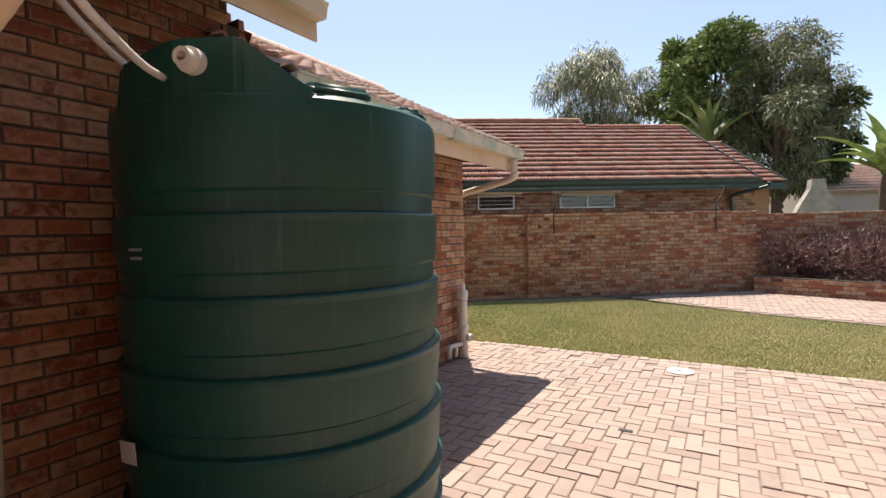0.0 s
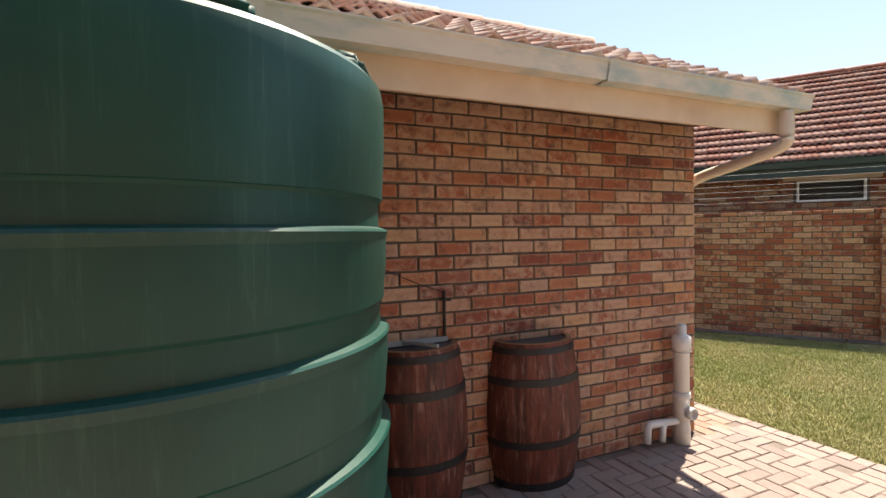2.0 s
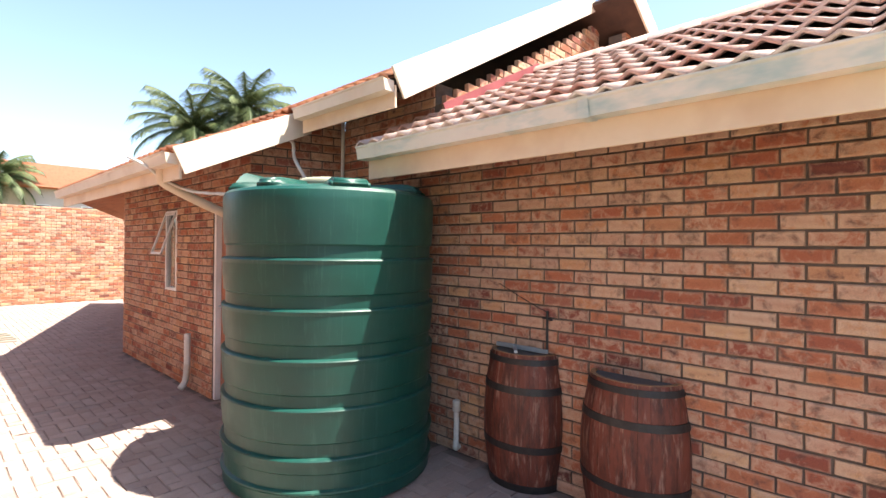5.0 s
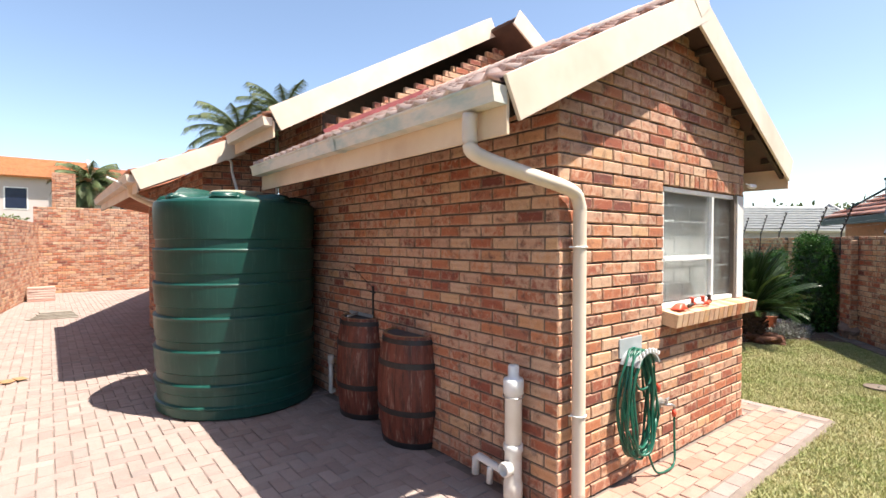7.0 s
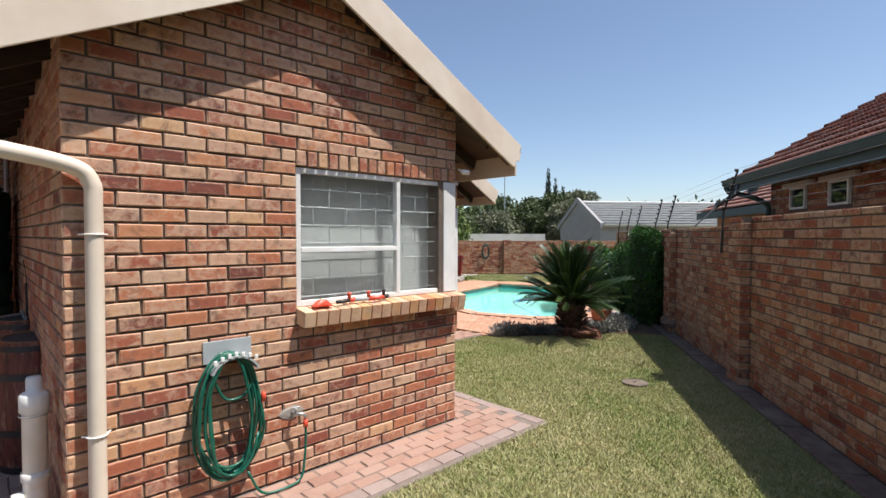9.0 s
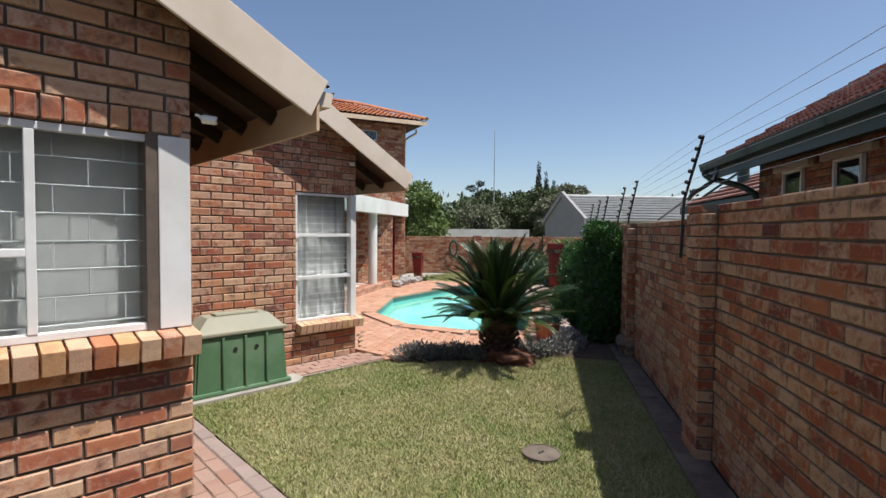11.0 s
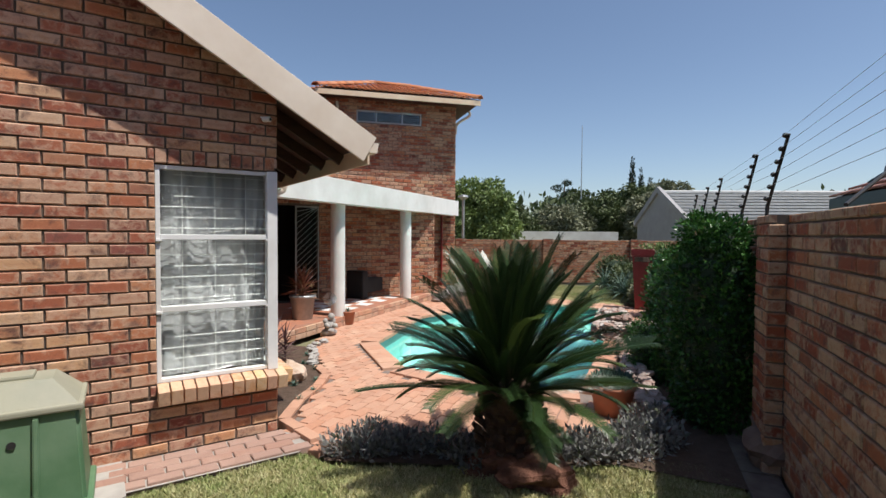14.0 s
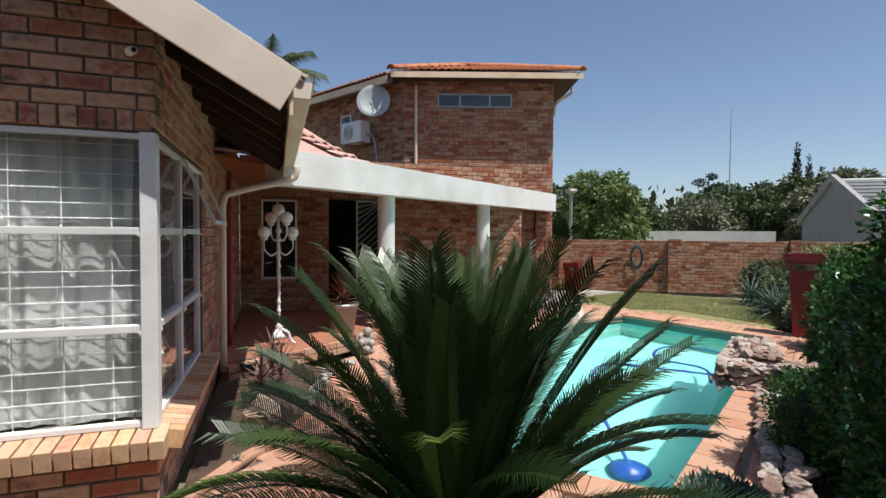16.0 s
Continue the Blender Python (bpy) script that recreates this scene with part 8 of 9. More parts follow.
def garden_lamp():
    t = thing("garden_lamp", 6.28, 6.28, 0.17, "ornate white cast iron garden lamp with five glass globes", "garden lamp")
    bm = bmesh.new()
    prof = [(0.10, 0.10), (0.05, 0.14), (0.03, 0.20), (0.05, 0.23), (0.025, 0.27)]
    z = 0.30
    while z < 1.35:
        prof += [(0.018, z), (0.03, z + 0.02), (0.018, z + 0.04), (0.016, z + 0.09)]
        z += 0.11
    prof += [(0.04, 1.42), (0.015, 1.46), (0.012, 1.60), (0.0, 1.60)]
    lathe(bm, prof, 16)
    part("post", bm, M["white"], t, smooth=True)
    for i in range(3):
        a = i * 2.094
        bm = bmesh.new()
        tube(bm, smooth_line([(0.03 * math.cos(a), 0.03 * math.sin(a), 0.20), (0.11 * math.cos(a), 0.11 * math.sin(a), 0.15), (0.14 * math.cos(a), 0.14 * math.sin(a), 0.06), (0.19 * math.cos(a), 0.19 * math.sin(a), 0.01)], 5), 0.018, 8)
        part("foot", bm, M["white"], t, smooth=True)
    arms = [(0, 0, 1.60)]
    for i in range(4):
        a = i * 1.571 + 0.5
        zt = 1.50 if i % 2 else 1.32
        bm = bmesh.new()
        c, s = math.cos(a), math.sin(a)
        tube(bm, smooth_line([(0.02 * c, 0.02 * s, zt - 0.16), (0.10 * c, 0.10 * s, zt - 0.20), (0.19 * c, 0.19 * s, zt - 0.12), (0.19 * c, 0.19 * s, zt)], 5), 0.010, 8)
        lathe(bm, [(0.012, zt - 0.02), (0.045, zt + 0.0), (0.04, zt + 0.012), (0, zt + 0.012)], 14, centre=(0.19 * c, 0.19 * s))
        part("arm", bm, M["white"], t, smooth=True)
        arms.append((0.19 * c, 0.19 * s, zt))
    for x, y, zt in arms:
        bm = bmesh.new()
        bmesh.ops.create_uvsphere(bm, u_segments=20, v_segments=12, radius=0.075, matrix=Matrix.Translation((x, y, zt + 0.08)))
        part("globe", bm, M["globe"], t, "white glass globe", smooth=True)


garden_lamp()


def braai():
    # stand-in for the dark braai area, with the porch shade in its black
    t = thing("braai_block", 9.55, 9.35, 0.17, "settee-shaped block for the dark braai area, porch shade in its black", "settee", 30)
    bm = bmesh.new()
    box(bm, (-0.75, -0.35, 0.12), (0.75, 0.35, 0.45), bevel=0.05)
    part("seat", bm, M["dark"], t)
    bm = bmesh.new()
    box(bm, (-0.75, 0.2, 0.45), (0.75, 0.4, 0.95), bevel=0.06)
    part("backrest", bm, M["dark"], t)
    for s in (-1, 1):
        bm = bmesh.new()
        box(bm, (s * 0.75 - 0.1, -0.35, 0.0), (s * 0.75 + 0.1, 0.38, 0.62), bevel=0.04)
        part("armrest", bm, M["dark"], t)


braai()


def dish_and_ac():
    t = thing("satellite_dish", 8.50, 11.62, 4.62, "pale grey satellite dish on the upper brick wall", "satellite dish", -20)
    bm = bmesh.new()
    lathe(bm, [(0.0, 0.0), (0.14, 0.012), (0.28, 0.045), (0.39, 0.09), (0.395, 0.085), (0.28, 0.037), (0.14, 0.004), (0.0, -0.008)], 32, m=Matrix.Translation((0, -0.25, 0)) @ Matrix.Rotation(radians(78), 4, "X"))
    part("reflector", bm, M["grey"], t, smooth=True)
    bm = bmesh.new()
    tube(bm, [(0, 0.3, -0.1), (0, -0.2, -0.02)], 0.02, 8)
    tube(bm, [(0, -0.2, -0.3), (0, -0.62, -0.12)], 0.012, 8)
    box(bm, (-0.03, -0.68, -0.15), (0.03, -0.6, -0.09), bevel=0.008)
    part("feed_arm", bm, M["grey"], t)
    a = thing("air_conditioner", 8.31, 12.48, 3.71, "white outdoor air conditioning unit on brackets", "air conditioner", -60)
    bm = bmesh.new()
    box(bm, (-0.38, -0.35, 0.1), (0.38, -0.03, 0.62), bevel=0.02)
    part("casing", bm, M["white"], a)
    bm = bmesh.new()
    for k in range(8):
        r = 0.02 + k * 0.024
        tube(bm, [(-0.1 + r * math.cos(q), -0.355, 0.36 + r * math.sin(q)) for q in [2 * math.pi * i / 20 for i in range(20)]], 0.004, 5, closed=True)
    part("fan_grille", bm, M["grey"], a)
    for x in (-0.28, 0.28):
        bm = bmesh.new()
        box(bm, (x - 0.015, -0.34, 0.07), (x + 0.015, 0.2, 0.1))
        part("bracket", bm, M["galv"], a)
    bm = bmesh.new()
    tube(bm, smooth_line([(0.38, -0.15, 0.3), (0.5, -0.1, 0.28), (0.56, -0.05, 0.1), (0.58, 0.0, -0.3), (0.6, 0.0, -0.9)], 5), 0.025, 8)
    part("pipe", bm, M["grey"], a)


dish_and_ac()

# solar heater panel on the near roof
sp = thing("solar_panel", 0, 0, 0, "dark solar panel laid on the roof slope", "solar panel")
kk = (MAZ - MEZ2) / (MEX2 - MAX_)
pa = math.atan(kk)
bm = bmesh.new()
mm = Matrix.Translation((5.75, 4.3, MEZ2 + (MEX2 - 5.75) * kk + 0.14)) @ Matrix.Rotation(pa, 4, "Y")
box(bm, (-0.8, -1.2, 0), (0.42, 1.6, 0.04), mm, bevel=0.004)
part("panel_frame", bm, M["galv"], sp)
bm = bmesh.new()
box(bm, (-0.77, -1.17, 0.04), (0.39, 1.57, 0.044), mm)
part("cells", bm, M["panelblue"], sp)

# ---- the neighbour's house ----
def tiled_quad(name, a, b, c, d, material, parent, tw=0.3, tl=0.335, seg=7, amp=0.026):
    """Tiles over a sloping outline: a to b along the eave, d to c along the ridge."""
    a, b, c, d = [Vector(p) for p in (a, b, c, d)]
    e = (b - a).normalized()
    nrm = e.cross(d - a).normalized()
    up = nrm.cross(e)
    if up.z < 0:
        up = -up
    L, H = (b - a).length, (d - a).dot(up)
    xl, xr = (d - a).dot(e), (c - a).dot(e)
    lo, hi = min(0, xl), max(L, xr)
    tiles(name, a + e * lo, e, up, hi - lo, H, material, parent, inside=lambda u, v: xl * v / H + min(0, 0) - 0.05 < u + lo < L + (xr - L) * v / H + 0.05, tw=tw, tl=tl, seg=seg, amp=amp)


def neighbour():
    h = thing("neighbour_house", 0, 0, 0, "brick house with reddish tiled roof and dark green gutters", "house")
    u0, u1 = -5.6, 11.3
    fm = Matrix.Translation(bpt(u1, 1.9)) @ Matrix.Rotation(radians(215.2), 4, "Z")
    wins = [(0.75, 1.25, 2.08, 2.44), (1.9, 2.4, 2.08, 2.44), (u1 - 0.75, u1 - 0.1, 1.95, 2.5), (u1 + 1.1, u1 + 2.0, 2.05, 2.42), (u1 - 1.5, u1 - 0.2, 2.05, 2.42)][:2] + [(9.32, 10.28, 2.05, 2.42), (11.48, 12.97, 2.05, 2.42)]
    bm = bmesh.new()
    box(bm, (0.0, 0.012, 0), (u1 - u0, 0.22, 2.62))
    box(bm, (0.0, 0.22, 0), (0.2, 7, 2.62))
    box(bm, (u1 - u0 - 0.2, 0.22, 0), (u1 - u0, 7, 2.62))
    w = part("wall", bm, M["mortar"], h)
    w.matrix_basis = fm
    BRICK_JOBS.append((bond(u1 - u0, 1.36, 2.60, [(a - 0.05, b + 0.05, c - 0.02, d + 0.02) for a, b, c, d in wins]), fm, "brick_dull", w, None, 0))
    for a, b, c, d in wins:
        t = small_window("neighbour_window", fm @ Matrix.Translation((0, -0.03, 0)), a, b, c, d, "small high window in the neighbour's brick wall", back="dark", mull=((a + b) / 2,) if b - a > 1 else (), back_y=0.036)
        bm = bmesh.new()
        box(bm, (a - 0.2, -0.03, d + 0.005), (b + 0.2, 0.05, d + 0.085), bevel=0.005)
        ob = part("lintel", bm, M["cream"], t)
    ez, rz = 2.68, 5.08
    low = Vector((0, 0, 0.02))
    A, B, S = bpt(u0 + 0.3, 1.35, ez), bpt(u1 + 0.5, 1.35, ez), bpt(-2.07, 1.35, ez)
    C, D, S1 = bpt(u1 + 0.5, 5.4, rz), bpt(u0 + 0.3, 4.85, 4.75), bpt(-2.07, 5.4, rz)
    S2 = bpt(-2.07, 4.85, 4.75)
    deck = roof_deck("neighbour_roof", [S - low, B - low, C - low, S1 - low], "soffit", "reddish tiled roof slope of the neighbour's house")
    tiled_quad("roof_tile", S, B, C, S1, "tile_red", deck, tw=0.21, tl=0.32, amp=0.05)
    d2 = roof_deck("neighbour_roof_end", [A - low, S - low, S2 - low, D - low], "soffit", "lower tiled end of the neighbour's roof")
    tiled_quad("roof_tile", A, S, S2, D, "tile_red", d2, tw=0.21, tl=0.32, amp=0.05)
    roof_deck("neighbour_roof_back", [B + N * 8, S + N * 8, S1, C], "tile", "back slope of the neighbour's roof")
    roof_deck("neighbour_roof_back", [S + N * 7, A + N * 7, D, S2], "tile", "back slope of the neighbour's roof")
    ridge_caps("ridge_tile", S1 + low * 2, C + low * 2, "tile_red", deck, r=0.09)
    ridge_caps("ridge_tile", D + low * 2, S2 + low * 2, "tile_red", d2, r=0.09)
    board("verge_board", S2 - U * 0.02, S1 - U * 0.02 + Vector((0, 0, 0.06)), 0.2, 0.03, "darkgreen", "dark green verge board of the neighbour's roof", side=U)
    board("verge_board", A - U * 0.02 + Vector((0, 0, 0.09)), D - U * 0.02 + Vector((0, 0, 0.09)), 0.24, 0.03, "darkgreen", "dark green verge board of the neighbour's roof", side=U)
    bm = bmesh.new()
    k1, k2, k3 = bpt(-5.28, 2.12, 2.6), bpt(-5.28, 8.3, 2.6), bpt(-5.28, 4.85, 4.6)
    prism(bm, [(0, 2.55), (7, 2.55), (3.0, 4.6)], -0.2, 0, "y")
    gw = part("gable_wall", bm, M["brick_dull_joined"], h)
    gw.matrix_basis = Matrix.Translation(bpt(-5.35, 1.9)) @ Matrix.Rotation(radians(-54.8), 4, "Z")
    F0, F1, F2, F3 = bpt(-7.45, 3.0, 2.75), bpt(-5.3, 3.0, 2.75), bpt(-5.3, 6.0, 4.4), bpt(-7.45, 6.0, 4.4)
    d3 = roof_deck("neighbour_roof_wing", [F0 - low, F1 - low, F2 - low, F3 - low], "soffit", "tiled roof of the wing behind the neighbour's house")
    tiled_quad("roof_tile", F0, F1, F2, F3, "tile_red", d3, tw=0.21, tl=0.32, amp=0.05)
    ridge_caps("ridge_tile", F3 + low * 2, F2 + low * 2, "tile_red", d3, r=0.09)
    board("verge_board", F0 - U * 0.02 + Vector((0, 0, 0.09)), F3 - U * 0.02 + Vector((0, 0, 0.09)), 0.22, 0.03, "darkgreen", "dark green verge board of the neighbour's wing", side=U)
    board("neighbour_fascia", F0, F1, 0.2, 0.025, "darkgreen", "dark green fascia of the neighbour's wing", side=N)
    bm = bmesh.new()
    box(bm, (0, 0, 0), (2.0, 4.5, 2.65), Matrix.Translation(bpt(-5.3, 3.5)) @ Matrix.Rotation(radians(215.2), 4, "Z") @ Matrix.Translation((0, -0.0, 0)))
    part("wing_wall", bm, M["brick_dull_joined"], h)
    board("neighbour_fascia", A + Vector((0, 0, -0.02)), B + Vector((0, 0, -0.02)), 0.2, 0.025, "darkgreen", "dark green fascia board of the neighbour's house", side=N)
    gutter("gutter", A - N * 0.015 + Vector((0, 0, 0.02)), B - N * 0.015 + Vector((0, 0, 0.02)), 0.115, "darkgreen", "dark green gutter of the neighbour's house", -N)
    board("verge_board", B + U * 0.02 + Vector((0, 0, 0.05)), C + U * 0.02 + Vector((0, 0, 0.05)), 0.24, 0.03, "darkgreen", "dark green verge board of the neighbour's roof", side=U)
    downpipe([tuple(bpt(u1 + 0.3, 1.25, 2.6)), tuple(bpt(u1 + 0.3, 1.3, 2.5)), tuple(bpt(u1 - 0.1, 1.75, 2.25)), tuple(bpt(u1 - 0.1, 1.82, 1.9)), tuple(bpt(u1 - 0.1, 1.82, 0.2))], 0.045, "darkgreen", "dark green downpipe of the neighbour's house")
    downpipe([tuple(bpt(u0 + 0.1, 1.25, 2.6)), tuple(bpt(u0 + 0.1, 1.3, 2.5)), tuple(bpt(u0 + 0.7, 1.78, 2.3)), tuple(bpt(u0 + 0.7, 1.82, 1.9)), tuple(bpt(u0 + 0.7, 1.82, 0.2))], 0.045, "darkgreen", "dark green downpipe of the neighbour's house")
    bm = bmesh.new()
    prism(bm, [(0.0, 0.0), (7.0, 0.0), (7.0, 2.6), (3.5, 4.85), (0.0, 2.66)], -0.2, 0, "y")
    ew = part("end_wall", bm, M["mortar"], h)
    em = Matrix.Translation(bpt(u1 + 0.008, 1.9)) @ Matrix.Rotation(radians(-54.8), 4, "Z")
    ew.matrix_basis = em
    # lower wing further along
    A, B = bpt(11.8, 2.6, 2.35), bpt(18.2, 2.6, 2.35)
    C, D = bpt(17.0, 6.2, 4.1), bpt(11.8, 6.2, 4.1)
    deck = roof_deck("neighbour_low_roof", [A - Vector((0, 0, .02)), B - Vector((0, 0, .02)), C - Vector((0, 0, .02)), D - Vector((0, 0, .02))], "soffit", "reddish tiled roof of the neighbour's lower wing")
    tiled_quad("roof_tile", A, B, C, D, "tile_red", deck)
    board("neighbour_fascia", A, B, 0.2, 0.025, "darkgreen", "dark green fascia of the lower wing", side=N)
    bm = bmesh.new()
    box(bm, (0, 0, 0), (6.0, 0.2, 2.3), Matrix.Translation(bpt(17.9, 3.1)) @ Matrix.Rotation(radians(215.2), 4, "Z"))
    part("low_wall", bm, M["brick_dull_joined"], h)
    bm = bmesh.new()
    c = bpt(16.6, 3.6, 0)
    lathe(bm, [(0.13, 2.6), (0.13, 3.35), (0.16, 3.36), (0.16, 3.42), (0, 3.42)], 14, centre=(c.x, c.y))
    tube(bm, [bpt(16.6, 3.6, 3.2), bpt(17.6, 3.0, 2.6)], 0.03, 6)
    part("flue", bm, M["darkgreen"], h, "dark flue pipe on the roof")


neighbour()


# ---- electric fence ----
def fence():
    f = thing("electric_fence", 0, 0, 0, "black leaning fence posts with thin wires on the boundary wall", "electric fence")
    tops = []
    for u in (PIL + 0.52, PIL + 3.3, PIL + 4.3, PIL + 6.3, PIL + 7.6, PIL + 9.1, 0.6, -3.2):
        base, mid = bpt(u, -0.02, 1.42), bpt(u, 0.0, 1.95 if u < PIL + 3 else 1.86)
        tip = mid + Vector((0, 0, 0.48)) + N * 0.06 - U * 0.28
        bm = bmesh.new()
        tube(bm, [base, mid], 0.014, 6)
        tube(bm, [mid - Vector((0, 0, 0.02)), tip], 0.013, 6)
        p = part("post", bm, M["black"], f)
        for k in range(6):
            q = mid.lerp(tip, 0.08 + k * 0.18)
            bm = bmesh.new()
            bmesh.ops.create_uvsphere(bm, u_segments=10, v_segments=6, radius=0.019, matrix=Matrix.Translation(q - N * 0.02))
            part("insulator", bm, M["black"], p)
        tops.append((u, mid, tip))
    tops.sort(key=lambda t: t[0])
    for k in range(6):
        bm = bmesh.new()
        line = [m.lerp(t, 0.08 + k * 0.18) - N * 0.03 for _, m, t in tops]
        tube(bm, line, 0.0015, 4)
        part("wire", bm, M["galv"], f)


fence()
fb = thing("cable_box", 0, 0, 0, "dark fence energiser cables and bracket on the neighbour's eave", "bracket")
bm = bmesh.new()
tube(bm, smooth_line([bpt(10.9, 1.2, 2.55), bpt(10.6, 1.05, 2.35), bpt(10.9, 0.9, 2.2), bpt(11.3, 0.95, 2.15), bpt(11.6, 1.1, 2.3)], 5), 0.03, 8)
tube(bm, [bpt(11.0, 0.9, 2.18), bpt(9.8, 0.2, 1.8)], 0.012, 6)
part("cables", bm, M["black"], fb, kind="stuff")

# ---- further houses ----
def gable_house(name, x, y, rz, w, d, h, rh, wall, tile, label, fascia="white", over=0.3, wins=()):
    t = thing(name, x, y, 0, label, "house", rz)
    bm = bmesh.new()
    box(bm, (-w / 2, -d / 2, 0), (w / 2, d / 2, h))
    prism(bm, [(-d / 2, h), (d / 2, h), (0, h + rh)], -w / 2, w / 2, "x")
    part("wall", bm, M[wall], t)
    for s in (-1, 1):
        bm = bmesh.new()
        v = [(-w / 2 + 0.05, s * (d / 2 + over), h - over * rh / (d / 2)), (w / 2 - 0.05, s * (d / 2 + over), h - over * rh / (d / 2)), (w / 2 - 0.05, 0, h + rh + 0.03), (-w / 2 + 0.05, 0, h + rh + 0.03)]
        lo = [bm.verts.new(p) for p in v]
        hi = [bm.verts.new((p[0], p[1], p[2] + 0.09)) for p in v]
        bm.faces.new(lo), bm.faces.new(hi[::-1])
        for i in range(4):
            bm.faces.new((lo[i], hi[i], hi[(i + 1) % 4], lo[(i + 1) % 4]))
        part("roof", bm, M[tile], t)
        # raised courses
        bm = bmesh.new()
        sl_ = math.hypot(d / 2 + over, rh)
        n = int(sl_ / 0.34)
        for k in range(n):
            f = k / n
            yy, zz = s * (d / 2 + over) * (1 - f), (h - over * rh / (d / 2)) + (rh + over * rh / (d / 2)) * f + 0.09
            box(bm, (-w / 2 + 0.05, yy - 0.17, zz), (w / 2 - 0.05, yy + 0.05, zz + 0.035 + 0.06))
        part("tile_course", bm, M[tile], t, kind="stuff")
    for s in (-1, 1):
        bm = bmesh.new()
        prism(bm, [(-d / 2 - over, h - over * rh / (d / 2) - 0.1), (0, h + rh - 0.0), (d / 2 + over, h - over * rh / (d / 2) - 0.1), (d / 2 + over, h - over * rh / (d / 2) + 0.22), (0, h + rh + 0.3), (-d / 2 - over, h - over * rh / (d / 2) + 0.22)], s * w / 2 - 0.12, s * w / 2 + 0.06, "x")
        part("parapet", bm, M[fascia], t)
    for wx, wz, ww, wh in wins:
        bm = bmesh.new()
        box(bm, (wx, -d / 2 - 0.02, wz), (wx + ww, -d / 2 + 0.02, wz + wh))
        p = part("window", bm, M["white"], t)
        bm = bmesh.new()
        box(bm, (wx + 0.06, -d / 2 - 0.03, wz + 0.06), (wx + ww - 0.06, -d / 2 - 0.015, wz + wh - 0.06))
        part("pane", bm, M["panelblue"], p)
    return t


gable_house("grey_house", 31.9, 10.5, -36, 11.0, 6.2, 2.3, 1.45, "wall_grey", "tile_grey", "grey plastered house with a pale grey tiled gable roof", "wall_grey")
gh = gable_house("distant_house", -4.6, 36.5, 0, 8.5, 7, 5.1, 1.3, "wall_pink", "tile_orange", "pinkish two storey house with an orange tiled roof", "wall_pink", wins=((0.4, 3.3, 1.0, 1.2),))
gh = gable_house("distant_house", 3.5, 37.0, 0, 11, 8, 4.6, 1.6, "wall_pink", "tile_orange", "pinkish house with solar panels on an orange tiled roof", "wall_pink", wins=((-2.6, 2.6, 0.7, 1.1), (-0.6, 2.6, 0.7, 1.1)))
for i in range(6):
    s = thing("solar_panel", -1.6 + i * 0.82, 35.2, 5.15, "dark blue solar panel on the distant roof", "solar panel", group="solar panels on the distant roof")
    bm = bmesh.new()
    box(bm, (0, -0.9, -0.02), (0.76, 0.9, 0.03), Matrix.Rotation(radians(22), 4, "X"), bevel=0.005)
    part("panel", bm, M["panelblue"], s)
chim = thing("brick_chimney", -1.95, 20.0, 0, "square brick braai chimney behind the yard wall", "chimney")
bm = bmesh.new()
box(bm, (-0.32, -0.3, 0), (0.32, 0.3, 3.95))
cw = part("shaft", bm, M["mortar"], chim)
BRICK_JOBS.append((bond(0.66, 2.4, 3.98), wall_frame(-1.95 - 0.33, 20 - 0.32, 0), "brick", cw, None, 0))
gable_house("street_house", -8.6, -30, 20, 6, 6, 3.2, 1.5, "wall_pink", "tile", "house with an orange tiled roof behind the street wall", "wall_grey")
bm = bmesh.new()
prism(bm, [(-1.6, 0), (1.6, 0), (1.6, 1.9), (1.0, 2.5), (0.55, 2.9), (0.45, 3.3), (-0.45, 3.3), (-0.55, 2.9), (-1.0, 2.5), (-1.6, 1.9)], -0.2, 0.2, "y")
g_ = part("curved_gable", bm, M["concrete"])
g_.matrix_world = pose(-5.97, -19.5, 0, 0, 0, 15) @ Matrix.Diagonal((0.52, 1, 1, 1))
tagged(g_, "weathered grey curved gable wall beyond the street", "gable wall")
# low white wall and things beyond the garden's end
bm = bmesh.new()
box(bm, (-3.5, -0.15, 0), (3, 0.15, 1.78))
g_ = part("white_parapet", bm, M["plaster"])
g_.matrix_world = pose(27, 19.5, 0, 0, 0, -40)
tagged(g_, "low white parapet beyond the garden wall", "wall")

# ---- lamp post, mast ----
lp = thing("street_lamp", 15.2, 13.6, 0, "slim grey post lamp beyond the garden wall", "street lamp")
bm = bmesh.new()
tube(bm, [(0, 0, 0), (0, 0, 2.85)], 0.05, 8)
part("post", bm, M["galv"], lp)
bm = bmesh.new()
lathe(bm, [(0.06, 2.85), (0.2, 2.95), (0.17, 3.02), (0, 3.05)], 14)
part("lamp_head", bm, M["galv"], lp)
ms = thing("radio_mast", 46, 35, 0, "thin tall radio mast in the distance", "mast")
bm = bmesh.new()
tube(bm, [(0, 0, 0), (0, 0, 13.2)], 0.07, 6, radii=[0.09, 0.03])
part("pole", bm, M["galv"], ms)

